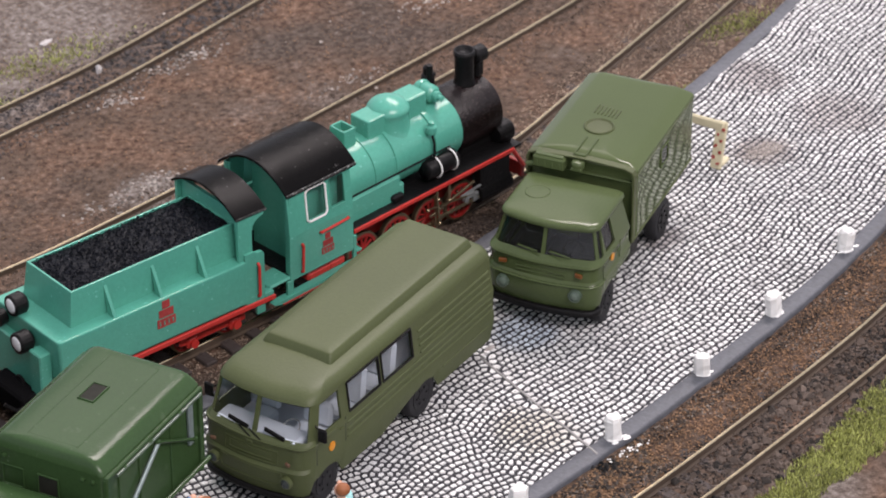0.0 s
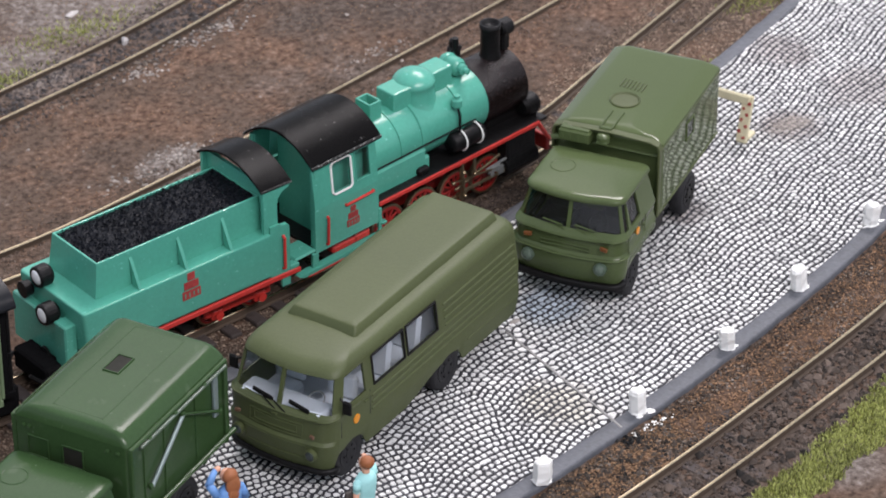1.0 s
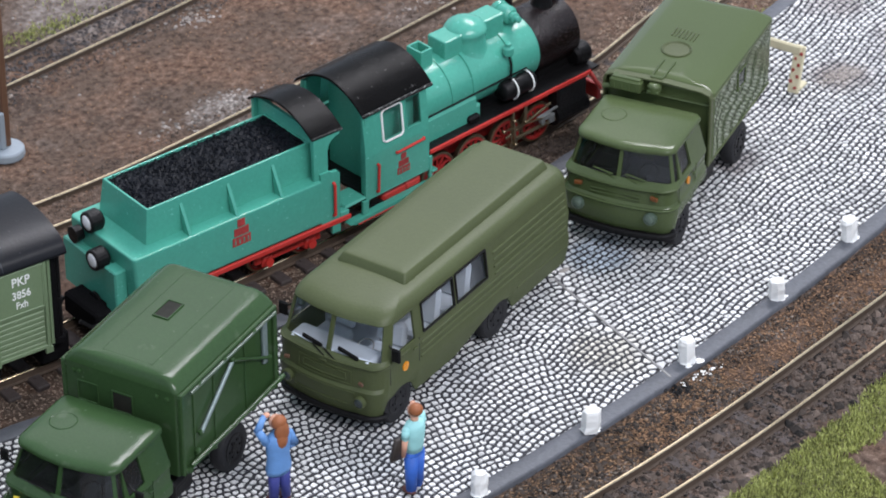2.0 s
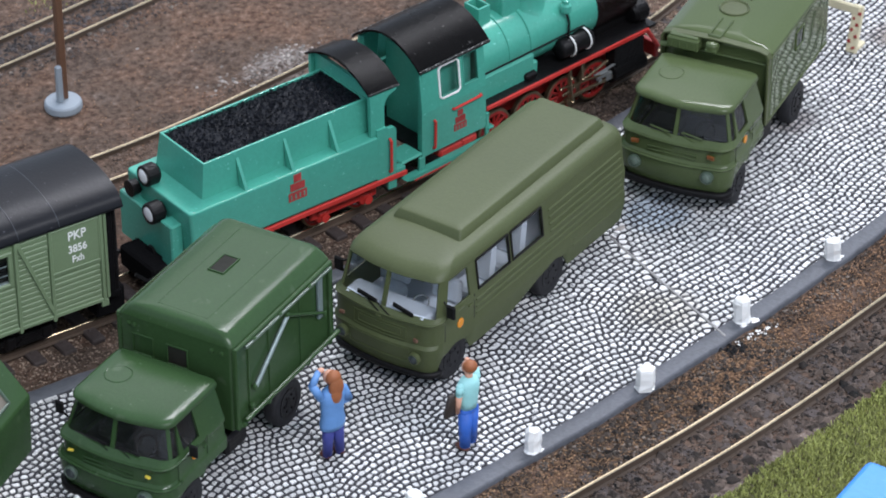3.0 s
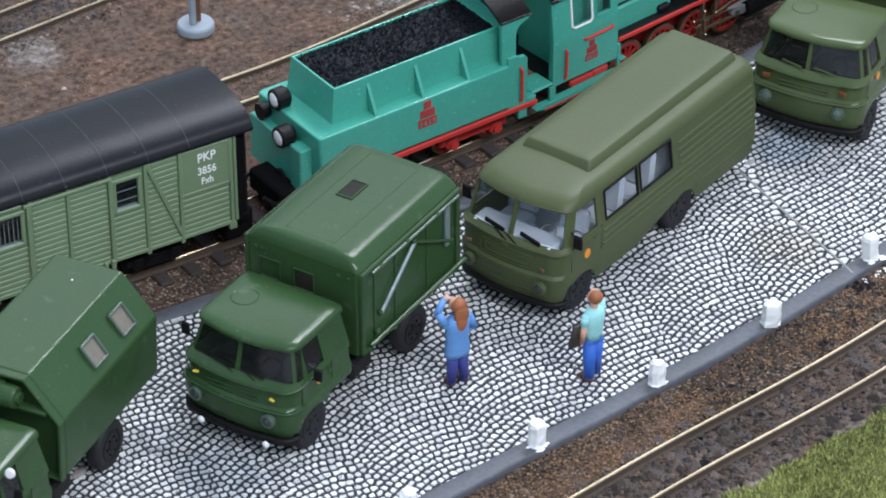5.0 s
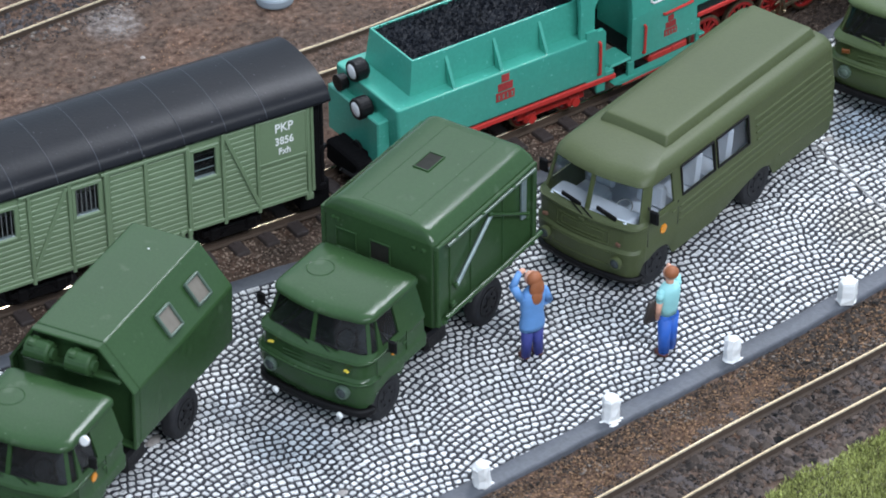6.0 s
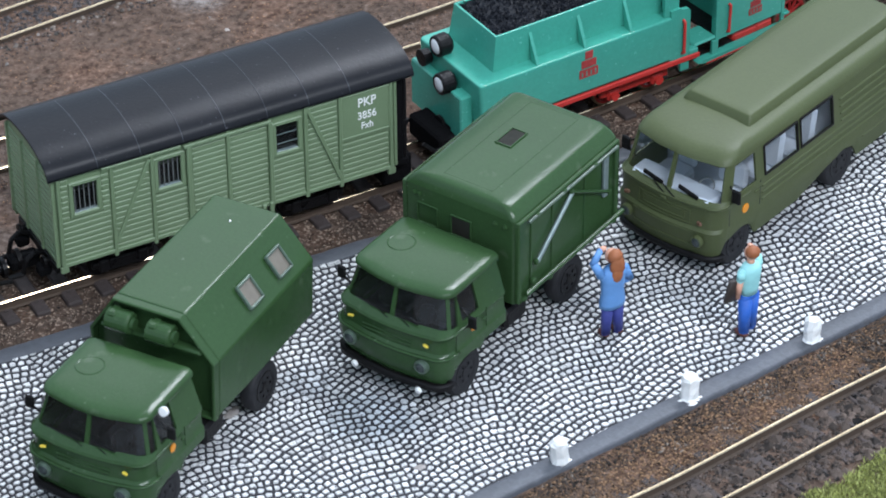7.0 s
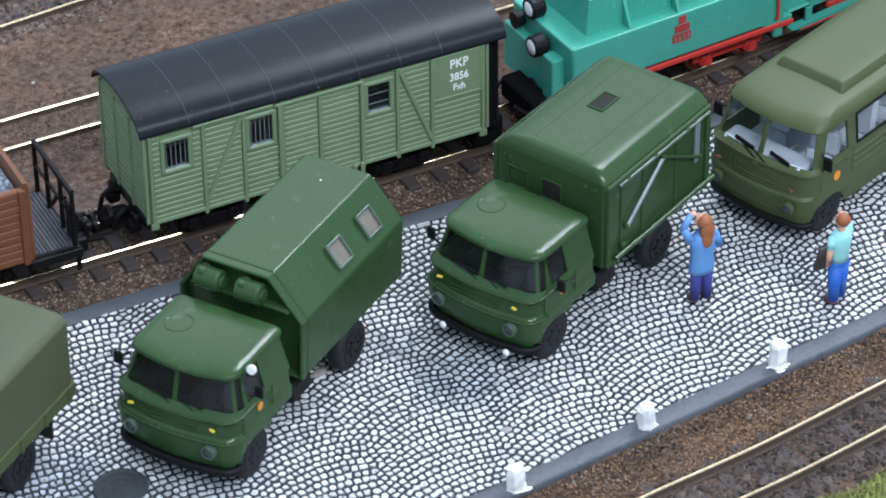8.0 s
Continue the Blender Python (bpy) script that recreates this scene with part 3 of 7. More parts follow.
def cab(root, paint, glass=None, lamps=LAMPDARK, yellow=True, amber_front=False):
    """A forward-control lorry cab with a rounded front, split windscreen and two doors."""
    glass = glass or GLASS
    rows = [(5.0, -7.5, 12.6, 11.9, 3.2, 0.6, 0.9), (6.6, -8.4, 12.6, 12.3, 3.4, 0.6, 1.0), (9.0, -8.95, 12.6, 12.55, 3.4, 0.6, 1.0), (11.5, -9.05, 12.6, 12.6, 3.4, 0.6, 1.0), (12.1, -8.75, 12.6, 12.45, 3.4, 0.6, 1.0), (12.5, -8.2, 12.6, 12.15, 3.4, 0.6, 1.0), (15.2, -7.95, 12.6, 12.05, 3.4, 0.6, 1.0),
            (15.7, -8.45, 12.6, 12.35, 3.4, 0.6, 1.0), (16.3, -8.3, 12.6, 12.3, 3.4, 0.6, 1.0), (17.1, -6.6, 12.6, 11.95, 3.1, 0.6, 1.0), (22.55, -4.95, 12.6, 10.5, 2.8, 0.9, 1.0), (22.85, -4.9, 12.6, 10.45, 2.7, 0.9, 1.1),
            (22.95, -5.55, 12.8, 10.95, 2.9, 1.0, 1.2), (23.35, -5.65, 12.8, 10.95, 2.9, 1.0, 1.2), (23.75, -5.55, 12.75, 10.85, 3.0, 1.1, 1.2), (24.05, -5.25, 12.6, 10.55, 3.0, 1.2, 1.2), (24.27, -4.7, 12.3, 10.0, 3.0, 1.4, 1.2), (24.4, -3.7, 11.8, 9.0, 3.0, 1.8, 1.2), (24.48, -1.6, 10.8, 7.1, 2.8, 2.0, 1.1), (24.55, 0.4, 9.4, 5.0, 2.4, 2.2, 0.8), (24.58, 2.0, 6.5, 2.2, 1.0, 1.0, 0.2)]
    # columns: front 0-3, arc 4-9, sides from 10
    holes = [("windscreen", 9, 10, 1, 6, "nf"), ("quarter_window", 9, 10, 7, 13, "nf"), ("door_window", 9, 10, 15, 19, "nf")]
    bm, panes = shell(rows, ff=(0, 0.05, 0.5, 1), na=6, su=SIDE_U, nr=3, bottom=lambda u: max(arch(u), 9.6 if u > 4.5 else 0.0), holes=holes)
    body = thick(part("cab", bm, paint, root, smooth=True), 0.5, 0.14)
    sm = body.modifiers.new("shade", "WEIGHTED_NORMAL")
    sm.keep_sharp = True
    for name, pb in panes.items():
        # far side panes: opaque dark sheets added to block the bright view through
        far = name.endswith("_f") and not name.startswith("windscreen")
        part(name.rsplit("_", 1)[0], pb, FARPANE if far else glass, body, "dark cab window pane" if glass is GLASS else "clear window glass")
    moulding(body, rows[7], 15.95, 0.24, 0.14, 5.0, paint)
    moulding(body, rows[3], 11.75, 0.26, 0.26, -2.5, paint)
    # panel joints of the doors
    for s in (-1, 1):
        b = nb()
        box(b, (6.0, s * 12.40, 13.2), (0.16, 0.2, 6.4))
        box(b, (-3.6, s * 12.40, 13.6), (0.16, 0.2, 4.2))
        part("door_joint", b, paint, body)
        b = nb()
        box(b, (5.2, s * 12.5, 14.4), (1.2, 0.4, 0.3), 0.1)
        part("door_handle", b, paint, body)
        b = nb()
        lathe(b, [(0.01, 0), (0.85, 0), (0.85, 0.18), (0.01, 0.2)], 14, Matrix.Translation((2.0, s * 12.2, 14.4)) @ Matrix.Rotation(radians(90 if s < 0 else -90), 4, "X"))
        part("door_badge", b, AMBER, body, "small amber door badge")
    # front details
    for s in (-1, 1):
        m = Matrix.Translation((-8.65, s * 8.0, 9.9)) @ Matrix.Rotation(radians(-90), 4, "Y")
        # the rim's glint is put into its pale colour
        lamp = part("headlight", lathe(nb(), [(1.4, -0.9), (1.4, 0.35), (1.2, 0.5), (1.05, 0.42)], 20, m), WORNGLINT, body)
        part("lens", lathe(nb(), [(1.02, 0.3), (0.97, 0.48), (0.6, 0.66), (0.01, 0.72)], 18, m), lamps, lamp, "glassy headlight lens", smooth=True)
        if yellow or amber_front:
            b = cbox((-7.75, s * 8.4, 14.3), (0.6, 1.15 if yellow else 1.7, 0.42 if yellow else 0.9), 0.12, Matrix.Rotation(radians(s * 14), 3, "Z"))
            part("indicator", b, YELLOW if yellow else AMBERDARK, body, "yellow front indicator" if yellow else "amber front indicator")
        b = nb()
        rod(b, (-7.3, s * 2.4 - 2, 16.8), (-6.5, s * 2.4 + 1.2, 17.9), 0.08, 6)
        rod(b, (-6.75, s * 3.6 - 2.4, 17.5), (-6.4, s * 3.6 + 2.0, 18.0), 0.19, 6)
        part("wiper", b, paint if amber_front else BLACK, body)
    b = nb()
    box(b, (-8.1, 0, 13.3), (0.3, 11.0, 0.14), 0.05)
    box(b, (-8.05, 0, 14.1), (0.3, 11.0, 0.14), 0.05)
    part("grille", b, paint, body)
    # black on every cab; on the olive lorry it stands for shaded paint
    moulding(root, rows[2], 5.1, 0.6, 0.12, -3.4, BLACK, "bumper", 1.5)
    # roof hatch ring
    b = nb()
    lathe(b, [(2.7, -0.4), (2.7, 0.02), (2.55, 0.12), (2.42, 0.06), (0.01, 0.1)], 32, Matrix.Translation((4.6, 5.6, 24.52)) @ Matrix.Rotation(radians(-1), 4, "X"))
    part("roof_hatch", b, paint, body, smooth=False)
    # inside
    b = nb()
    box(b, (2.5, 0, 10.1), (18.6, 23.2, 1.4))
    box(b, (-5.4, 0, 15.2), (2.6, 20, 2.4), 0.5)
    for y in (-6, 6):
        box(b, (4.5, y, 12.0), (5.4, 7.0, 2.4), 0.6)
        box(b, (7.8, y, 16.0), (1.6, 7.0, 7.0), 0.6)
    part("cab_interior", b, INSIDE if glass is GLASS else SEAT, root)
    b = nb()
    ring(b, [(2.0, -0.15), (2.2, 0), (2.0, 0.15), (1.8, 0)], 18, Matrix.Translation((-3.4, -5.5, 17.6)) @ Matrix.Rotation(radians(-50), 4, "Y"))
    part("steering_wheel", b, BLACK, root)
    return body


def mirror(root, s, u=None, z=None, out=None, material=BLACK, k=1.0):
    u = u if u is not None else (-1.2 if s < 0 else -3.8)
    z = z or (18.0 if s < 0 else 19.8)
    out = out or (14.0 if s < 0 else 13.0)
    b = nb()
    rod(b, (u + 1.2, s * 11.6, z - 3.0), (u, s * out, z - 0.6), 0.22, 6)
    rod(b, (u + 1.0, s * 11.0, z + 1.4), (u, s * out, z + 0.4), 0.18, 6)
    box(b, (u, s * (out + 0.2), z), (0.7 * k, 1.9 * k, 2.8 * k), 0.3)
    part("wing_mirror", b, material, root, "black wing mirror on a bent arm")


def chassis(root, rear, wb):
    b = nb()
    for y in (-4.5, 4.5):
        box(b, ((rear - 4) / 2, y, 6.9), (rear + 2, 1.6, 1.8), 0.2)
    for u in (13.0, 22.0, rear - 2):
        box(b, (u, 0, 6.9), (1.4, 10, 1.4))
    part("frame", b, BLACK, root)
    for u in (0, wb):
        b = nb()
        rod(b, (u, -11, 5.0), (u, 11, 5.0), 0.7, 10)
        lathe(b, [(0.01, -1.5), (1.4, -1.2), (1.9, 0), (1.4, 1.2), (0.01, 1.5)], 14, Matrix.Translation((u, 0, 5)) @ Matrix.Rotation(radians(90), 4, "X"))
        part("axle", b, BLACK, root)
    b = nb()
    box(b, (18.0, -9.0, 7.0), (7.0, 4.2, 4.2), 0.6)
    part("fuel_tank", b, BLACK, root)
    b = nb()
    box(b, (18.0, 9.0, 7.0), (6.0, 3.6, 3.6), 0.5)
    part("tool_box", b, BLACK, root)
    for u in (0, wb):
        for s in (-1, 1):
            wheel(root, u, s * 10.4, s, RUBBER if u == 0 else BLACK)


def body_box(root, u0, u1, w, z0, ze, zr, paint, crown=5.0, er=1.1, name="box_body", chamfer=None):
    """A lorry's closed body: upright sides, rounded corners and a crowned roof."""
    rows = [(z0, u0, u1, w - 0.3, 0.7, 0.7, 0), (z0 + 0.5, u0, u1, w, 0.9, 0.9, 0), (ze - 0.8, u0, u1, w, 0.9, 0.9, 0), (ze, u0 - 0.15, u1 + 0.15, w + 0.12, 1.0, 1.0, 0)]
    if chamfer:
        for dz, dw in chamfer:
            rows.append((ze + dz, u0 - 0.15 + dw * 0.35, u1 + 0.15 - dw * 0.35, w + 0.12 - dw, 1.2, 1.2, 0))
    for k in range(1, 7) if not chamfer else ():
        a = k / 6
        rows.append((ze + (zr - ze) * math.sin(a * math.pi / 2), u0 - 0.15 + er * (1 - math.cos(a * math.pi / 2)) * 2, u1 + 0.15 - er * (1 - math.cos(a * math.pi / 2)) * 2, w + 0.12 - crown * (1 - math.cos(a * math.pi / 2)), 1.2, 1.2, 0))
    bm, _ = shell(rows, ff=(0, 0.5, 1), na=3, su=(u0 + 5, (u0 + u1) / 2, u1 - 5), nr=3, floor=True)
    ob = part(name, bm, paint, root, smooth=True)
    soft_edge(ob, 0.18, 2, 40)
    ob.modifiers.new("shade", "WEIGHTED_NORMAL")
    return ob


def front_rim(parent, poly, mid, k, u0, u1, material):
    """A collar that follows a body's outline (y, z) and stands ahead of its front wall."""
    b = nb()
    n = len(poly)
    inner = [(mid[0] + (y - mid[0]) * k, mid[1] + (z - mid[1]) * k) for y, z in poly]
    for i in range(n):
        a0, a1, b0, b1 = poly[i], poly[(i + 1) % n], inner[i], inner[(i + 1) % n]
        vs = [b.verts.new((x, *p)) for x in (u0, u1) for p in (a0, a1, b1, b0)]
        for q in ((0, 1, 2, 3), (7, 6, 5, 4), (0, 4, 5, 1), (1, 5, 6, 2), (2, 6, 7, 3), (3, 7, 4, 0)):
            b.faces.new([vs[j] for j in q])
    bmesh.ops.remove_doubles(b, verts=b.verts[:], dist=0.001)
    seen = {}
    for f in b.faces[:]:
        seen.setdefault(tuple(sorted((round(v.co.x, 3), round(v.co.y, 3), round(v.co.z, 3)) for v in f.verts)), []).append(f)
    for same in seen.values():
        if len(same) > 1:
            bmesh.ops.delete(b, geom=same, context="FACES_ONLY")
    return soft_edge(part("front_rim", b, material, parent), 0.3, 3)


def window_panel(root, u, z, w, h, y, s, material, frame_mat, d=0.22):
    """A framed window on a side: rubber frame standing proud and a pane set in it."""
    b = nb()
    for du, dz, sw, sh in ((-w / 2, 0, 0.35, h + 0.35), (w / 2, 0, 0.35, h + 0.35), (0, -h / 2, w, 0.35), (0, h / 2, w, 0.35)):
        box(b, (u + du, y + s * d / 2, z + dz), (sw, d, sh), 0.06)
    fr = part("window_frame", b, frame_mat, root)
    b = nb()
    b.faces.new([b.verts.new((u + du, y + s * 0.06, z + dz)) for du, dz in ((-w / 2, -h / 2), (w / 2, -h / 2), (w / 2, h / 2), (-w / 2, h / 2))])
    part("pane", b, material, fr)


def lorry_ventilated():
    """Olive lorry with a box body, roof hatch and vents."""
    r = thing("box_lorry", 90.4, -36.2, 0, 31.6, "olive box lorry with roof hatch parked on the cobbles", "lorry", "parked lorries")
    chassis(r, 53, 34.8)
    cab(r, OLIVECAB, yellow=False, amber_front=True, lamps=LAMPGLASS)
    bb = body_box(r, 16.0, 52.4, 12.1, 10.4, 26.8, 28.6, OLIVEGLOSS, chamfer=((0.35, 0.2), (1.25, 2.3), (1.5, 3.2), (1.66, 5.5), (1.8, 9.0)))
    b = nb()
    lathe(b, [(3.3, 27.7), (3.3, 28.8), (3.1, 28.95), (2.9, 28.8), (2.7, 28.62), (0.01, 28.7)], 28, Matrix.Translation((28.2, 0.9, 0)))
    part("roof_hatch", b, OLIVE, bb)
    for k in range(7):
        part("vent_slot", cbox((35.2 - k * 0.12, 4.0 - k * 0.85, 28.62), (3.6, 0.3, 0.42), 0.1), OLIVE, bb)
    # blower unit under the front edge of the roof, with its duct and cap
    b = nb()
    box(b, (14.2, 6.6, 26.6), (2.8, 7.0, 2.6), 0.3)
    box(b, (14.4, 6.6, 28.0), (2.0, 6.4, 0.5), 0.15)
    for y in (4.0, 5.7, 7.4, 9.1):
        box(b, (12.85, y, 26.4), (0.25, 0.5, 1.5), 0.08)
    rod(b, (13.6, 10.0, 25.6), (13.6, 11.6, 25.2), 0.6, 10)
    part("blower_unit", b, OLIVECAB, bb)
    b = nb()
    lathe(b, [(1.5, 0), (1.5, 0.9), (1.2, 1.3), (0.01, 1.5)], 16, Matrix.Translation((14.3, 0.4, 26.6)))
    box(b, (13.9, 0.4, 26.3), (2.0, 2.6, 0.9), 0.25)
    part("blower_cap", b, OLIVECAB, bb, smooth=False)
    b = nb()
    for y in (-0.9, 1.6):
        box(b, (19.2, y + 0.1, 28.7), (7.8, 0.35, 0.5), 0.12)
    box(b, (15.6, 0.4, 28.55), (1.0, 2.6, 0.9), 0.25)
    part("roof_duct", b, OLIVECAB, bb)
    part("front_ledge", cbox((15.6, 0, 24.6), (0.9, 22.6, 0.5), 0.15), OLIVECAB, bb)
    window_panel(bb, 33.4, 22.0, 4.4, 4.2, -12.1, -1, GLASS, OLIVEGLOSS)
    b = nb()
    box(b, (33.7, -12.15, 26.3), (36.6, 0.3, 0.3), 0.1)
    box(b, (33.7, -12.15, 10.9), (36.6, 0.3, 0.5), 0.1)
    part("body_moulding", b, OLIVE, bb)
    front_rim(bb, [(-12.15, 10.4), (12.15, 10.4), (12.15, 26.6), (11.7, 27.6), (9.9, 28.2), (0, 28.62), (-9.9, 28.2), (-11.7, 27.6), (-12.15, 26.6)], (0, 19.5), 0.955, 14.4, 16.3, OLIVE)
    return r


def lorry_frame():
    """Dark green lorry with a box body that carries folded tent frames on its sides."""
    r = thing("box_lorry", -57.9, -66.3, 0, 27.1, "dark green box lorry with folded frames on its side", "lorry", "parked lorries")
    chassis(r, 53, 34.8)
    cab(r, GREEN)
    bb = body_box(r, 15.3, 49.8, 12.4, 10.8, 29.6, 32.6, GREEN, chamfer=((0.3, 0.1), (1.2, 0.8), (2.0, 1.7), (2.4, 2.4), (2.62, 3.3), (2.75, 5.0), (2.85, 8.0)))
    # roof opening with a sunk dark lid in a thin rim, and roof seams
    part("roof_lid", cbox((34.6, 1.5, 32.42), (5.4, 3.1, 0.3), 0.08), LID, bb, "dark square roof lid")
    b = nb()
    for du, dy, su, sy in ((-2.8, 0, 0.3, 3.6), (2.8, 0, 0.3, 3.6), (0, -1.65, 5.6, 0.3), (0, 1.65, 5.6, 0.3)):
        box(b, (34.6 + du, 1.5 + dy, 32.5), (su, sy, 0.5), 0.08)
    part("lid_rim", b, GREEN, bb)
    b = nb()
    for y in (-5.4, 5.4):
        box(b, (32.5, y, 32.36), (29, 0.16, 0.24), 0.06)
    for u in (18.2, 47.0):
        box(b, (u, 0, 32.36), (0.16, 10.8, 0.24), 0.06)
    part("roof_seam", b, GREEN, bb)
    for s in (-1, 1):
        y = s * 12.6
        b = nb()
        for u in (16.0, 49.0):
            box(b, (u, y, 20.2), (1.2, 1.2, 17.8), 0.25)
        box(b, (32.5, y, 29.1), (34.0, 1.2, 0.8), 0.2)
        box(b, (32.5, y, 11.6), (34.0, 1.2, 0.9), 0.2)
        part("side_frame", b, GREEN, bb)
        b = nb()
        rod(b, (21.6, y + s * 0.6, 17.6), (33.2, y + s * 0.6, 26.6), 0.42, 8)
        part("stay", b, SILVER, bb, "bare silver stay bar")
        b = nb()
        rod(b, (33.2, y + s * 0.6, 26.8), (46.2, y + s * 0.6, 19.4), 0.36, 8)
        rod(b, (17.4, y + s * 0.9, 12.6), (50.6, y + s * 0.9, 12.6), 0.5, 8)
        part("frame_tube", b, GREEN, bb)
        b = nb()
        rod(b, (18.5, y + s * 0.7, 28.4), (48.6, y + s * 0.7, 28.4), 0.32, 8)
        part("rail_tube", b, WORNGLINT, bb, "green rail rubbed to grey")
        b = nb()
        box(b, (45.2, y + s * 0.2, 23.4), (1.5, 0.8, 9.4), 0.2)
        part("frame_plate", b, SILVER, bb, "worn silver upright")
        b = nb()
        for u in (20.4, 27.5, 38.5):
            box(b, (u, s * 12.5, 20.2), (0.5, 0.4, 16.5), 0.12)
        part("panel_rib", b, GREEN, bb)
        for u, z in ((17.6, 11.6), (26, 11.6), (40, 11.6), (48, 11.6), (21.6, 17.6), (33.2, 26.7), (46.2, 19.2), (20.4, 14.0), (21.5, 28.4), (30.5, 28.5), (41.0, 28.4)):
            part("hinge", cbox((u, y + s * 0.45, z), (1.2, 1.0, 1.2), 0.25), GREEN, bb)
    # front wall: two windows and bolts
    for y, lit in ((-0.4, True), (7.2, False)):
        b = nb()
        for dy, dz, sy, sz in ((-2.2, 0, 0.35, 4.4), (2.2, 0, 0.35, 4.4), (0, 2.1, 4.4, 0.35), (0, -2.1, 4.4, 0.35)):
            box(b, (15.1, y + dy, 24.0 + dz), (0.3, sy, sz), 0.06)
        fr = part("window_frame", b, GREEN, bb)
        if lit:
            part("pane", cbox((15.16, y, 24.0), (0.1, 4.2, 4.0)), LID, fr, "dark window pane")
    for y in (-10.2, 10.2, -8.0, 9.0):
        part("bolt", lathe(nb(), [(0.5, 0), (0.5, 0.4), (0.2, 0.5)], 10, Matrix.Translation((15.3, y, 28.0)) @ Matrix.Rotation(radians(-90), 4, "Y")), GREEN, bb)
    for y in (-5.2, 4.4):
        part("fog_lamp", lathe(nb(), [(0.01, 0), (0.72, 0.1), (0.68, 0.5), (0.01, 0.62)], 14, Matrix.Translation((-9.1, y * 1.5, 4.9)) @ Matrix.Rotation(radians(-90), 4, "Y")), WHITE, r, "small white fog lamp", smooth=True)
    mirror(r, 1)
    mirror(r, -1)
    return r


def lorry_angled():
    """Dark green lorry with a body of sloping upper sides."""
    r = thing("workshop_lorry", -122.2, -73.3, 0, 34.7, "dark green workshop lorry with sloping roof sides and roof windows", "lorry", "parked lorries")
    chassis(r, 50, 34.8)
    cab(r, GREEN)
    bm = nb()
    poly = [(-12.0, 9.6), (12.8, 9.6), (13.4, 22.4), (8.07, 30.5), (-5.75, 30.5), (-12.5, 22.4)]
    prism(bm, poly, "x", 18.4, 53.0)
    bb = soft_edge(part("workshop_body", bm, GREEN, r, smooth=True), 0.5, 4, 20)
    bb.modifiers.new("shade", "WEIGHTED_NORMAL")
    # recessed front with a raised rim
    front_rim(bb, poly, (0.45, 20.5), 0.94, 16.6, 18.5, GREEN)
    b = nb()
    box(b, (17.2, 0.4, 24.2), (2.0, 20.6, 1.0), 0.3)
    part("front_ledge", b, GREEN, bb)
    for y in (-2.6, 5.8):
        b = nb()
        lathe(b, [(0.01, -2.9), (1.3, -2.9), (2.15, -2.4), (2.15, 1.9), (1.9, 2.3), (1.2, 2.4), (1.1, 2.9), (0.01, 2.9)], 20, Matrix.Translation((15.7, y, 27.0)) @ Matrix.Rotation(radians(90), 4, "X"))
        box(b, (15.6, y + 1.2, 28.3), (2.8, 1.8, 1.9), 0.4)
        part("ventilator", b, GREEN, bb, smooth=False)
    # roof windows on the slopes
    for s in (-1, 1):
        tilt = math.atan2(7.3, 5.6)
        nrm = Vector((0, s * math.sin(tilt), math.cos(tilt)))
        up = Vector((0, -s * math.cos(tilt), math.sin(tilt)))
        mid = Vector((0, s * 9.6 + (0.4 if s > 0 else 0), 26.1)) - up * 0.1
        for u in (34.2, 44.7):
            b = nb()
            for du, dv, su, sv in ((-2.2, 0, 0.5, 5.0), (2.2, 0, 0.5, 5.0), (0, -2.3, 4.4, 0.5), (0, 2.3, 4.4, 0.5)):
                c = mid + Vector((u + du, 0, 0)) + up * dv + nrm * 0.3
                frame_m = Matrix((Vector((1, 0, 0)), up, nrm)).transposed()
                box(b, c, (su, sv, 0.9), 0.2, frame_m)
            # pale frame colour stands for the gloss along its edges
            fr = part("roof_window", b, WORNGLINT, bb)
            part("pane", cbox(mid + Vector((u, 0, 0)) + nrm * 0.12, (4.0, 4.3, 0.2), 0, Matrix((Vector((1, 0, 0)), up, nrm)).transposed()), ROOFPANE, fr, "grey-brown glazing")
    for u, y in ((46.6, 1.2),):
        part("roof_bolt", lathe(nb(), [(0.2, 30.4), (0.2, 30.65), (0.01, 30.7)], 8, Matrix.Translation((u, y, 0))), WHITE, bb)
    mirror(r, 1)
    mirror(r, -1, u=-1.2, z=20.6)
    b = nb()
    lathe(b, [(0.01, -0.3), (0.9, -0.3), (0.9, 0.3), (0.01, 0.4)], 14, Matrix.Translation((-1.4, -13.1, 25.2)) @ Matrix.Rotation(radians(-80), 4, "Y"))
    part("round_mirror", b, WHITE, r, "round white mirror")
    part("mirror_arm", tube(nb(), [(1.6, -10.6, 22.6), (-0.6, -12.6, 24.2), (-1.2, -13.1, 25.0)], 0.2, 6), BLACK, r)
    return r


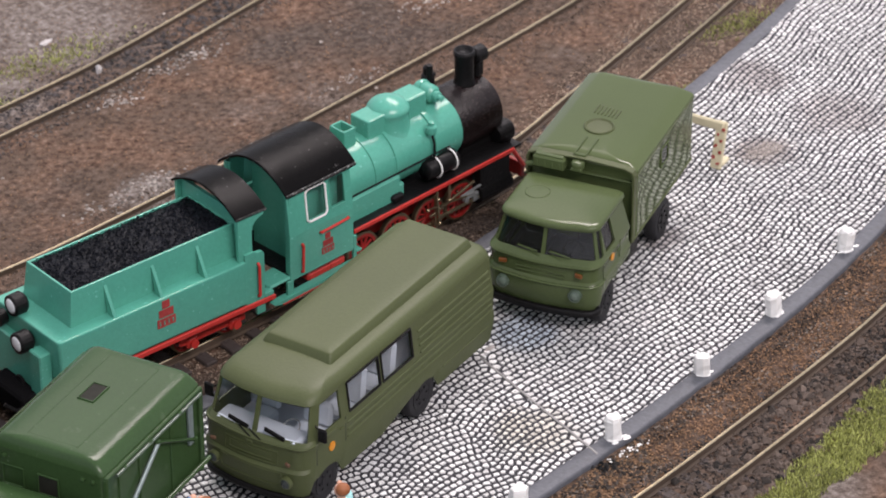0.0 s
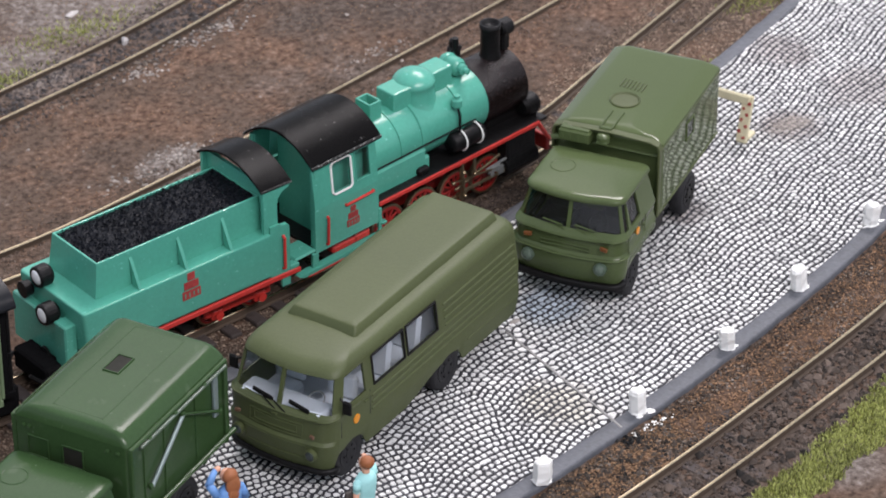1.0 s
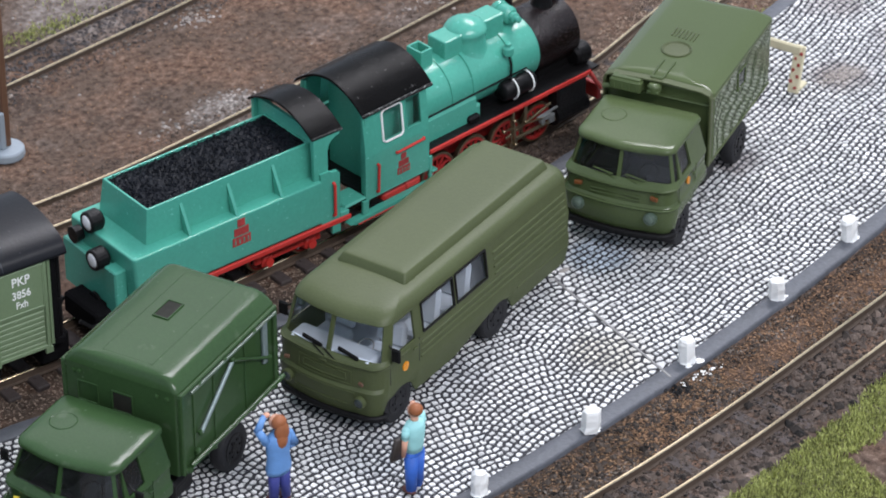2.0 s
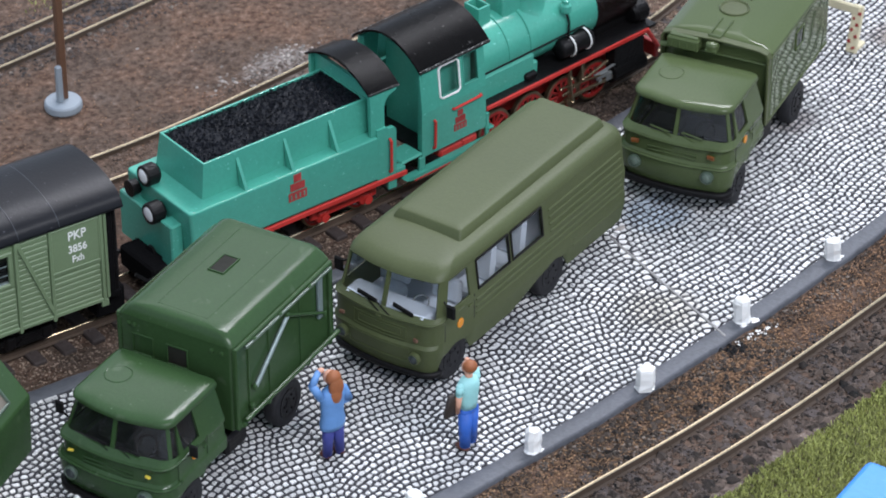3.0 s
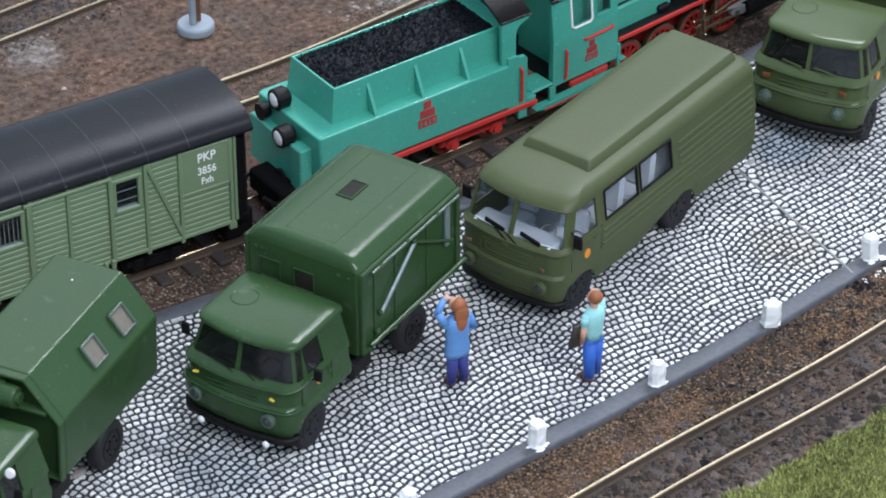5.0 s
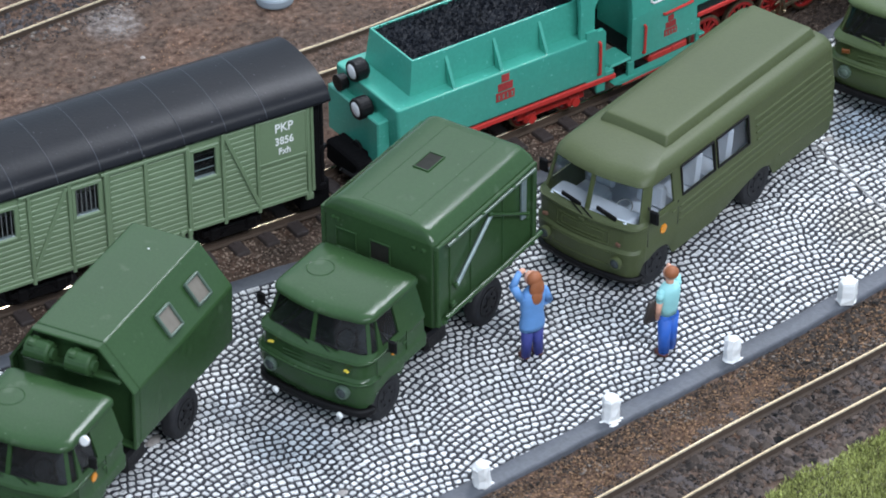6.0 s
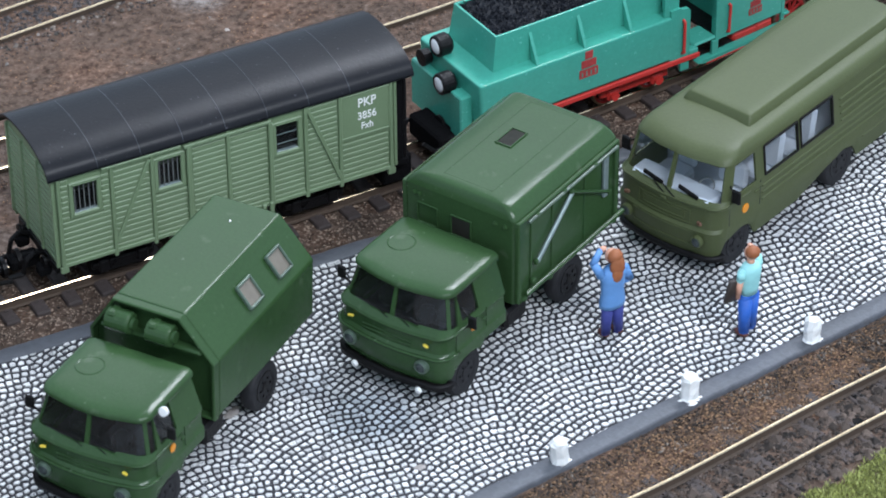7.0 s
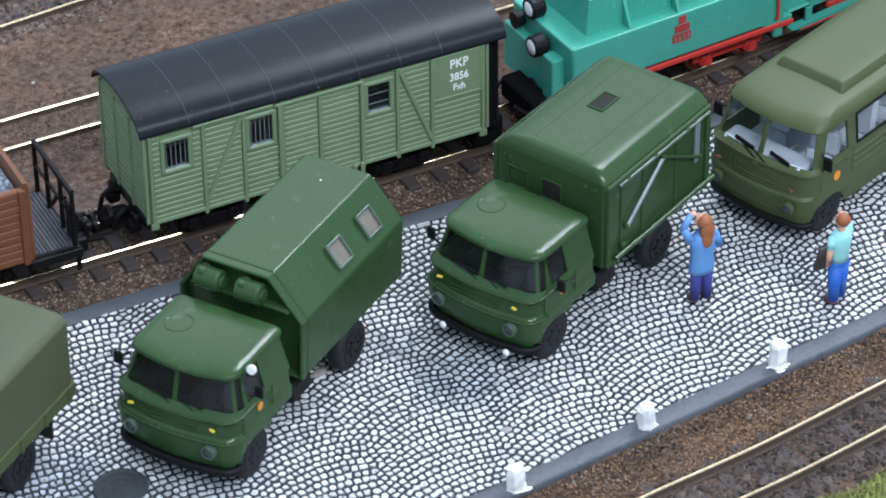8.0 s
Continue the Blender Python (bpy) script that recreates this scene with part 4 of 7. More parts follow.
def lorry_tarp():
    """Olive lorry with a canvas hood over a drop-side bed, seen from its rear corner."""
    r = thing("canvas_lorry", -188.2, -79.4, 0, 37.0, "olive lorry with a canvas hood over a drop-side bed", "lorry", "parked lorries")
    chassis(r, 50, 34.8)
    cab(r, OLIVE)
    for s in (-1, 1):
        part("mud_flap", cbox((44.5, s * 10.6, 6.4), (0.5, 3.2, 4.6), 0.12), RUBBER, r, "black rear mud flap")
    bed = nb()
    box(bed, (34, 0, 10.6), (36, 25.4, 3.2), 0.25)
    bd = part("drop_side_bed", bed, OLIVE, r)
    for k in range(5):
        for s in (-1, 1):
            part("bed_stake", cbox((18 + k * 8, s * 12.8, 10.6), (0.8, 0.4, 3.2), 0.1), OLIVE, bd)
    body_box(r, 16.2, 51.8, 12.5, 12.0, 25.6, 28.2, CANVAS, name="canvas_hood", chamfer=((0.4, 0.2), (1.3, 0.9), (1.8, 2.2), (2.3, 5.0), (2.5, 9.0)))
    return r


def van():
    """Olive van-bodied bus with a raised roof, ribbed flanks and side windows."""
    r = thing("bus_van", 8.46, -55.0, 0, 21.9, "olive camper bus with raised roof and ribbed flanks", "van", "parked lorries")
    wb, rear = 34.6, 62.2
    def low(u):
        return max(arch(u, 5.5, 3.2), arch(u - wb, 5.5, 3.2))
    su = (-5.7, -5.0, -4.0, -2.9, -1.5, 0.0, 1.5, 3.2, 4.4, 5.2, 5.7, 6.5, 7.3, 8.0, 18.9, 19.9, 30.6, 31.1, 31.9, 32.4, 33.4, 34.6, 35.8, 37.0, 38.2, 39.2, 40.3, 50.0)
    rows = [(4.2, -8.2, rear - 0.6, 11.7, 3.2, 2.0, 0.9), (8.0, -9.0, rear, 12.3, 3.4, 2.2, 1.0), (10.4, -9.15, rear, 12.45, 3.4, 2.4, 1.0), (11.0, -8.6, rear, 12.2, 3.4, 2.4, 1.0), (15.0, -8.4, rear, 12.25, 3.4, 2.4, 1.0),
            (15.7, -8.55, rear, 12.3, 3.2, 2.4, 1.0), (16.55, -7.0, rear, 12.1, 3.1, 2.4, 1.0), (16.75, -6.9, rear, 12.05, 3.0, 2.4, 1.0), (22.8, -5.0, rear, 11.3, 2.8, 2.6, 1.0), (23.05, -4.95, rear, 11.25, 2.7, 2.6, 1.1), (23.35, -4.9, rear, 11.2, 2.7, 2.7, 1.1), (23.55, -5.12, rear, 11.25, 2.9, 2.8, 1.2),
            (24.5, -4.7, rear - 0.2, 11.0, 3.1, 3.0, 1.3), (25.3, -3.5, rear - 0.7, 10.5, 3.2, 3.0, 1.4), (25.75, -2.0, rear - 1.3, 9.8, 3.2, 3.0, 1.4), (26.1, 0.8, rear - 2.0, 8.6, 3.2, 3.0, 1.2), (26.35, 4.5, rear - 4, 5.0, 2.0, 2.0, 0.6), (26.45, 8.0, rear - 8, 2.0, 1.0, 1.0, 0.2)]
    holes = [("windscreen", 6, 10, 1, 5, "nf"), ("door_window", 7, 9, 8, 17, "nf"), ("cabin_window", 7, 9, 21, 22, "nf"), ("rear_cabin_window", 7, 9, 23, 24, "nf")]
    bm, panes = shell(rows, ff=(0, 0.05, 0.5, 1), na=4, su=su, nr=4, bottom=low, holes=holes)
    body = thick(part("bus_body", bm, OLIVE, r, smooth=True), 0.5, 0.14)
    body.modifiers.new("shade", "WEIGHTED_NORMAL")
    for name, pb in panes.items():
        part(name.rsplit("_", 1)[0], pb, CLEAR, body, "clear window glass")
    moulding(body, rows[5], 15.75, 0.2, 0.12, 5.0, OLIVE)
    # black rubber frames round the cabin windows
    for s in (-1, 1):
        for u0, u1 in ((8.0, 18.9), (19.9, 30.6)):
            b = nb()
            for p, q in (((u0, 16.7), (u1, 16.7)), ((u1, 16.7), (u1, 23.0)), ((u1, 23.0), (u0, 23.0)), ((u0, 23.0), (u0, 16.7))):
                ya = 12.05 if p[1] < 18 else 11.35
                yb = 12.05 if q[1] < 18 else 11.35
                rod(b, (p[0], s * ya, p[1]), (q[0], s * yb, q[1]), 0.26, 6)
            part("window_rubber", b, BLACK, body, "black rubber window frame")
    # raised roof
    poly_rows = [(25.4, 7.4, 59.4, 8.1, 0.6, 0.6, 0), (26.5, 7.8, 59.0, 7.95, 0.5, 0.5, 0), (27.7, 8.6, 58.7, 7.4, 0.5, 0.5, 0), (27.95, 9.0, 58.4, 7.0, 0.5, 0.5, 0), (28.07, 10.5, 57.0, 5.0, 0.5, 0.5, 0)]
    rb, _ = shell(poly_rows, ff=(0, 0.5, 1), na=3, su=(20, 35, 50), nr=3, floor=True)
    rr = part("raised_roof", rb, OLIVE, body, smooth=True)
    soft_edge(rr, 0.25)
    rr.modifiers.new("shade", "WEIGHTED_NORMAL")
    # ribs of the flanks
    for s in (-1, 1):
        for k in range(9):
            z = 8.6 + k * 1.55
            u0 = 33.0 if z > 15 else 6.8
            if abs(z - 8.6) < 1.7:
                u0 = 41.0
            y = 12.2 if z < 16 else 12.2 - (z - 16) * 0.13
            b = nb()
            box(b, ((u0 + rear - 2.6) / 2, s * y, z), (rear - 2.6 - u0, 0.5, 0.62), 0.2)
            part("flank_rib", b, OLIVE, body)
        b = nb()
        box(b, (6.3, s * 12.2, 13.0), (0.16, 0.12, 7.0))
        box(b, (-3.6, s * 12.2, 12.4), (0.16, 0.12, 4.6))
        part("door_joint", b, INSIDE, body)
        part("door_handle", cbox((4.8, s * 12.4, 14.8), (1.3, 0.35, 0.3), 0.1), OLIVE, body)
        part("door_badge", lathe(nb(), [(0.01, 0), (1.0, 0), (1.0, 0.2), (0.01, 0.22)], 16, Matrix.Translation((1.5, s * 12.2, 12.5)) @ Matrix.Rotation(radians(90 if s < 0 else -90), 4, "X")), AMBER, body, "round amber door badge")
        m = Matrix.Translation((-8.9, s * 8.5, 8.4)) @ Matrix.Rotation(radians(-90), 4, "Y")
        lamp = part("headlight", lathe(nb(), [(1.3, -0.6), (1.3, 0.3), (1.15, 0.42), (1.0, 0.36)], 20, m), OLIVE, body)
        part("lens", lathe(nb(), [(1.02, 0.3), (0.95, 0.42), (0.6, 0.55), (0.01, 0.6)], 18, m), LAMPDARK, lamp, "glassy headlight lens", smooth=True)
        part("indicator", cbox((-8.5, s * 8.7, 12.6), (0.6, 1.2, 0.8), 0.18, Matrix.Rotation(radians(s * 14), 3, "Z")), MASTBROWN, body, "brown front indicator")
        b = nb()
        rod(b, (-8.3, s * 1.2 - 1.2, 15.9), (-7.2, s * 1.2 + 2.2, 16.9), 0.14, 6)
        box(b, (-6.75, s * 4.2 - 0.4, 17.2), (0.5, 4.8, 1.1), 0.2, Matrix.Rotation(radians(12), 3, "X"))
        part("wiper", b, BLACK, body, "black windscreen wiper")
        mirror(r, s, u=-3.6 if s < 0 else -3.2, z=18.3 if s < 0 else 19.2, out=13.4 if s < 0 else 13.0, k=1.1)
    # raised lines of the nose: a double grille frame above a wide panel
    b = nb()
    for y1, z0, z1, u0, u1 in ((4.9, 12.2, 13.7, -8.6, -8.5), (6.1, 11.5, 14.3, -8.65, -8.45), (7.0, 6.9, 10.0, -8.85, -9.1)):
        nose_frame(b, y1, z0, z1, u0, u1, 1.0, 9.0, 0.13)
    box(b, (-8.5, 0, 15.0), (0.6, 1.3, 0.7), 0.15)
    part("grille", b, OLIVE, body)
    moulding(r, rows[1], 4.2, 0.5, 0.15, -3.4, BLACK, "bumper", 1.5)
    # inside: pale floor, dashboard and seats
    part("cabin_floor", cbox((26, 0, 8.5), (66, 22.0, 0.6)), SEAT, r)
    part("dashboard", cbox((-4.1, 0, 15.5), (5.2, 19.4, 2.2), 0.8, None, 2), SEAT, r, "pale dashboard")
    for u, y in ((3.0, -6), (3.0, 6), (13.0, -7), (13.0, 5), (23.6, -7), (23.6, 5)):
        b = nb()
        box(b, (u, y, 12.0), (5.0, 7.0, 2.4), 0.6)
        back = 5.4 if u < 5 else 8.6
        box(b, (u + 3.2, y, 12.9 + back / 2), (1.5, 6.8, back), 0.7, Matrix.Rotation(radians(8), 3, "Y"))
        part("seat", b, SEAT, r, "pale grey plastic seat", smooth=False)
    part("cabin_wall", cbox((34, 0, 16), (0.6, 22, 14)), SEAT, r)
    part("cabin_lining", cbox((20, 10.4, 12.0), (26, 0.4, 7)), SEAT, r)
    part("steering_wheel", ring(nb(), [(1.7, -0.12), (1.85, 0), (1.7, 0.12), (1.55, 0)], 18, Matrix.Translation((-2.2, -5.5, 16.6)) @ Matrix.Rotation(radians(-35), 4, "Y")), GREY, r)
    for u in (0, wb):
        b = nb()
        rod(b, (u, -10, 5.0), (u, 10, 5.0), 0.7, 10)
        part("axle", b, BLACK, r)
        for s in (-1, 1):
            wheel(r, u, s * 10.0, s, RUBBER)
    part("underframe", cbox((26, 0, 6.4), (64, 17, 2.6), 0.3), BLACK, r)
    return r


lorry_ventilated()
lorry_frame()
lorry_angled()
lorry_tarp()
van()


# ---- the train ----
def spoked(parent, x, y, s, r, spokes=10, name="driving_wheel"):
    """A red spoked wheel with a bright tyre."""
    rim = nb()
    m = Matrix.Translation((0, s * 0.5, 0)) @ Matrix.Rotation(radians(90 if s < 0 else -90), 4, "X")
    ring(rim, [(r * 0.88, -0.6), (r, -0.6), (r, 0.3), (r * 0.88, 0.4)], 28, m)
    w = part(name, rim, STEEL, parent, at=at(x, y, r + 1.05))
    b = nb()
    ring(b, [(r * 0.74, -0.4), (r * 0.88, -0.4), (r * 0.88, 0.35), (r * 0.74, 0.35)], 28, m)
    lathe(b, [(0.01, -0.4), (r * 0.25, -0.4), (r * 0.25, 0.6), (0.01, 0.6)], 14, m)
    for k in range(spokes):
        a = 2 * math.pi * k / spokes
        rod(b, (0, s * 0.5, 0), (r * 0.8 * math.cos(a), s * 0.5, r * 0.8 * math.sin(a)), 0.3, 5)
    part("spokes", b, WHEELRED, w, "red wheel spokes")
    return w


def arc_roof(bm, x0, x1, w, ze, zr, t, n=14):
    """A barrel roof of thickness t."""
    def z(y):
        return ze + (zr - ze) * (1 - (y / w) ** 2)
    top0 = [bm.verts.new((x0, -w + 2 * w * k / n, z(-w + 2 * w * k / n))) for k in range(n + 1)]
    top1 = [bm.verts.new((x1, -w + 2 * w * k / n, z(-w + 2 * w * k / n))) for k in range(n + 1)]
    bot0 = [bm.verts.new((v.co.x, v.co.y, v.co.z - t)) for v in top0]
    bot1 = [bm.verts.new((v.co.x, v.co.y, v.co.z - t)) for v in top1]
    for k in range(n):
        bm.faces.new((top0[k], top0[k + 1], top1[k + 1], top1[k]))
        bm.faces.new((bot0[k], bot1[k], bot1[k + 1], bot0[k + 1]))
        bm.faces.new((top0[k], bot0[k], bot0[k + 1], top0[k + 1]))
        bm.faces.new((top1[k], top1[k + 1], bot1[k + 1], bot1[k]))
    bm.faces.new((top0[0], top1[0], bot1[0], bot0[0]))
    bm.faces.new((top0[n], bot0[n], bot1[n], top1[n]))
    return bm


def plate_marks(parent, u, y, s, z, k=1.0):
    """Dark red printed number plates as plain bars on a side."""
    b = nb()
    d = 0.12
    box(b, (u, y + s * d / 2, z + 2.3 * k), (1.6 * k, d, 1.5 * k))
    box(b, (u, y + s * d / 2, z + 0.55 * k), (3.1 * k, d, 1.5 * k))
    box(b, (u, y + s * d / 2, z - 1.35 * k), (3.9 * k, d, 1.7 * k))
    part("number_plate", b, DECAL, parent, "dark red printed plate marks")
    b = nb()
    for j in range(4):
        box(b, (u - 1.4 * k + j * 0.93 * k, y + s * 0.14, z - 1.4 * k), (0.2 * k, 0.1, 0.9 * k))
    part("plate_bar", b, TEAL, parent)


def tender():
    r = thing("tender", -17.0, -3.9, 0, 4.8, "teal steam locomotive tender loaded with coal", "tender", "narrow-gauge train")
    # tank: lower body with a tapered rear edge
    rows = [(9.6, 1.6, 47, 10.6, 0.8, 0.4, 0), (10.4, 0.6, 47, 11.2, 0.9, 0.4, 0), (19.6, 0.0, 47, 11.3, 0.9, 0.4, 0), (20.2, 0.1, 47, 11.2, 0.9, 0.4, 0), (20.4, 0.5, 46.8, 10.9, 0.8, 0.4, 0)]
    bm, _ = shell(rows, ff=(0, 0.5, 1), na=3, su=(12, 24, 36), nr=2, floor=True)
    tank = part("tank", bm, TEAL, r, smooth=True)
    soft_edge(tank, 0.15)
    tank.modifiers.new("shade", "WEIGHTED_NORMAL")
    # corner pilaster of the rear
    part("rear_pilaster", cbox((-0.9, -5.9, 10.9), (3.0, 3.9, 11.4), 0.3), TEAL, tank)
    part("rear_apron", cbox((-0.4, 3.9, 10.4), (2.6, 15.6, 10.6), 0.3), TEAL, tank)
    # coal hopper with sloped walls
    bot = [(5.2, -8.1), (46.5, -8.1), (46.5, 8.3), (5.2, 8.3)]
    top = [(6.1, -7.7), (46.5, -7.7), (46.5, 7.6), (6.1, 7.6)]
    bm = nb()
    zb, zt, t = 20.3, 28.2, 0.5
    lo = [bm.verts.new((x, y, zb)) for x, y in bot]
    hi = [bm.verts.new((x, y, zt)) for x, y in top]
    ins = [(6.1 + t, -7.7 + t), (46.5 - t, -7.7 + t), (46.5 - t, 7.6 - t), (6.1 + t, 7.6 - t)]
    hi2 = [bm.verts.new((x, y, zt)) for x, y in ins]
    lo2 = [bm.verts.new((x, y, zt - 3.5)) for x, y in ins]
    for k in range(4):
        j = (k + 1) % 4
        bm.faces.new((lo[k], lo[j], hi[j], hi[k]))
        bm.faces.new((hi[k], hi[j], hi2[j], hi2[k]))
        bm.faces.new((hi2[k], hi2[j], lo2[j], lo2[k]))
    bm.faces.new(lo2)
    bm.faces.new(lo[::-1])
    hop = part("coal_hopper", bm, TEAL, r)
    soft_edge(hop, 0.14)
    for s in (-1, 1):
        for x in (14.2, 25.8, 37.0):
            b = nb()
            vs = [b.verts.new(p) for p in ((x - 0.35, s * 10.9, 20.35), (x + 0.35, s * 10.9, 20.35), (x + 0.35, s * 8.7, 20.35), (x - 0.35, s * 8.7, 20.35), (x - 0.35, s * 7.6, 27.0), (x + 0.35, s * 7.6, 27.0))]
            for q in ((0, 1, 5, 4), (0, 4, 3), (1, 2, 5), (0, 3, 2, 1), (3, 4, 5, 2)):
                b.faces.new([vs[i] for i in q])
            part("rib", b, TEAL, hop)
    # coal: a heap of lumps on a dark bed
    bm = nb()
    nx, ny = 76, 26
    g = []
    for j in range(ny + 1):
        row = []
        for i in range(nx + 1):
            x, y = 6.6 + 39.4 * i / nx, -7.2 + 14.3 * j / ny
            e = min(1, 6 * min(j / ny, 1 - j / ny), 8 * i / nx)
            row.append(bm.verts.new((x, y, 27.7 + 0.25 * e + 0.25 * noise.noise(Vector((x * 0.9, y * 0.9, 0))) + 0.3 * noise.noise(Vector((x * 2.6, y * 2.6, 4))))))
        g.append(row)
    for a, b2 in zip(g, g[1:]):
        for i in range(nx):
            bm.faces.new((a[i], a[i + 1], b2[i + 1], b2[i]))
    coal = part("coal_load", bm, COAL, r, "heap of black coal")
    rnd = random.Random(5)
    bm = nb()
    for _ in range(1500):
        x, y = rnd.uniform(6.7, 45.7), rnd.uniform(-7.2, 7.1)
        s = rnd.uniform(0.15, 0.36)
        c = Vector((x, y, 28.02 + rnd.uniform(-0.15, 0.25)))
        vs = [bm.verts.new(c + Vector((rnd.uniform(0.6, 1) * dx, rnd.uniform(0.6, 1) * dy, rnd.uniform(0.6, 1) * dz)) * s) for dx, dy, dz in ((1, 0, 0), (0, 1, 0), (-1, 0, 0), (0, -1, 0), (0, 0, 1), (0, 0, -1))]
        for q in ((0, 1, 4), (1, 2, 4), (2, 3, 4), (3, 0, 4), (1, 0, 5), (2, 1, 5), (3, 2, 5), (0, 3, 5)):
            bm.faces.new([vs[i] for i in q])
    tagged(part("coal_lump_layer", bm, COAL, coal), kind="stuff")
    # front shelter with its own roof
    for s in (-1, 1):
        b = nb()
        prism(b, [(45.4, 20.3), (48.9, 20.3), (48.9, 26.6), (49.2, 27.8), (50.0, 28.8), (51.2, 29.4), (52.0, 29.6), (52.0, 31.0), (45.4, 31.0)], "y", s * 10.2 - 0.4, s * 10.2 + 0.4)
        part("shelter_side", b, TEAL, r)
        b = nb()
        prism(b, [(46.6, 9.8), (51.5, 9.8), (51.5, 20.6), (51.0, 21.3), (49.6, 21.4), (48.9, 21.9), (46.6, 21.9)], "y", s * 10.7 - 0.45, s * 10.7 + 0.45)
        part("front_panel", b, TEAL, r)
        part("ledge", cbox((52.5, s * 10.4, 10.4), (2.4, 1.9, 1.1), 0.15), TEAL, r)
        part("foot_step", cbox((50.5, s * 10.7, 7.6), (2.2, 0.8, 2.4), 0.12), TEAL, r)
        b = nb()
        tube(b, [(49.7, s * 11.2, 11.0), (49.7, s * 11.8, 11.4), (49.7, s * 11.8, 18.6), (49.7, s * 11.2, 19.0)], 0.32, 8)
        part("handrail", b, RED, r, "red handrail")
    part("shelter_wall", cbox((46.9, 0, 25.6), (0.8, 20, 10.8)), TEAL, r)
    roof = soft_edge(part("shelter_roof", arc_roof(nb(), 44.7, 52.6, 10.9, 30.9, 34.6, 0.55, 18), ROOFBLACK, r, "black curved roof", smooth=True), 0.14)
    roof.modifiers.new("shade", "WEIGHTED_NORMAL")
    for s in (-1, 1):
        part("roof_gutter", cbox((48.65, s * 10.85, 30.75), (7.9, 0.35, 0.5), 0.12), ROOFEDGE, roof, "scuffed black roof edge")
    # red sill along the bottom and frame
    for s in (-1, 1):
        part("sill", cbox((27.5, s * 11.2, 9.3), (53, 0.7, 1.1), 0.12), RED, r, "red lower sill")
        b = nb()
        box(b, (14, s * 7.8, 5.4), (17, 0.9, 2.2), 0.3)
        box(b, (40, s * 7.8, 5.4), (17, 0.9, 2.2), 0.3)
        for x in (8.5, 19.5, 34.5, 45.5):
            box(b, (x, s * 8.2, 4.7), (2.8, 1.2, 2.6), 0.4)
            rod(b, (x, s * 8.6, 4.7), (x, s * 9.4, 4.7), 1.0, 12)
        part("bogie_frame", b, RED, r, "red bogie frame")
        for x in (8.5, 19.5, 34.5, 45.5):
            spoked(r, x, s * 5.2, s, 3.6, 8, "bogie_wheel")
    part("underframe", cbox((27, 0, 7.6), (52, 15, 1.8)), BLACK, r)
    part("rear_beam", cbox((1.8, 0, 7.0), (1.6, 19, 4.6), 0.3), BLACK, r)
    # coupling block, made big and dead black to hold the gap's shade
    b = nb()
    box(b, (-2.6, 0, 4.6), (7.0, 12.0, 5.0), 0.5)
    part("coupling_gear", b, MATTSHADE, r, "black coupling gear")
    for s in (-1, 1):
        part("brake_hose", tube(nb(), [(0, s * 6.0, 7.6), (-3.2, s * 6.2, 5.0), (-7.5, s * 6.2, 5.2), (-9.5, s * 5.0, 7.0)], 0.45, 7), BLACK, r)
    b = nb()
    lathe(b, [(0.01, 0), (1.9, 0), (1.9, 0.6), (0.8, 0.8), (0.8, 3), (0.01, 3)], 18, Matrix.Translation((-2.6, 0, 6.4)) @ Matrix.Rotation(radians(90), 4, "Y"))
    part("coupling_buffer", b, BLACK, r)
    # rear lamps on the deck
    for x, y, z in ((-1.9, -1.7, 17.2), (1.0, 4.0, 22.1)):
        b = nb()
        m = Matrix.Translation((x, y, z)) @ Matrix.Rotation(radians(-90), 4, "Y")
        lathe(b, [(0.01, -1.6), (1.8, -1.6), (2.3, -1.0), (2.3, 1.4), (2.1, 1.75), (1.7, 1.75), (1.55, 1.25)], 22, m)
        box(b, (x + 0.4, y, z - 1.6), (1.8, 2.4, 1.2), 0.3)
        lamp = part("rear_lamp", b, BLACK, r, "black tail lamp")
        part("lens", lathe(nb(), [(1.62, 1.2), (1.6, 1.72), (1.0, 1.9), (0.01, 2.0)], 20, m), LENSWHITE, lamp, "white lamp lens", smooth=True)
    for s in (-1, 1):
        plate_marks(r, 26.2, s * 11.3, s, 16.3, 1.15)
    # third, dark lamp low on the rear
    b = nb()
    lathe(b, [(0.01, -1.0), (1.6, -1.0), (1.8, 0.9), (0.01, 1.0)], 18, Matrix.Translation((-1.2, 7.2, 18.2)) @ Matrix.Rotation(radians(-90), 4, "Y"))
    part("side_lamp", b, BLACK, r)
    return r


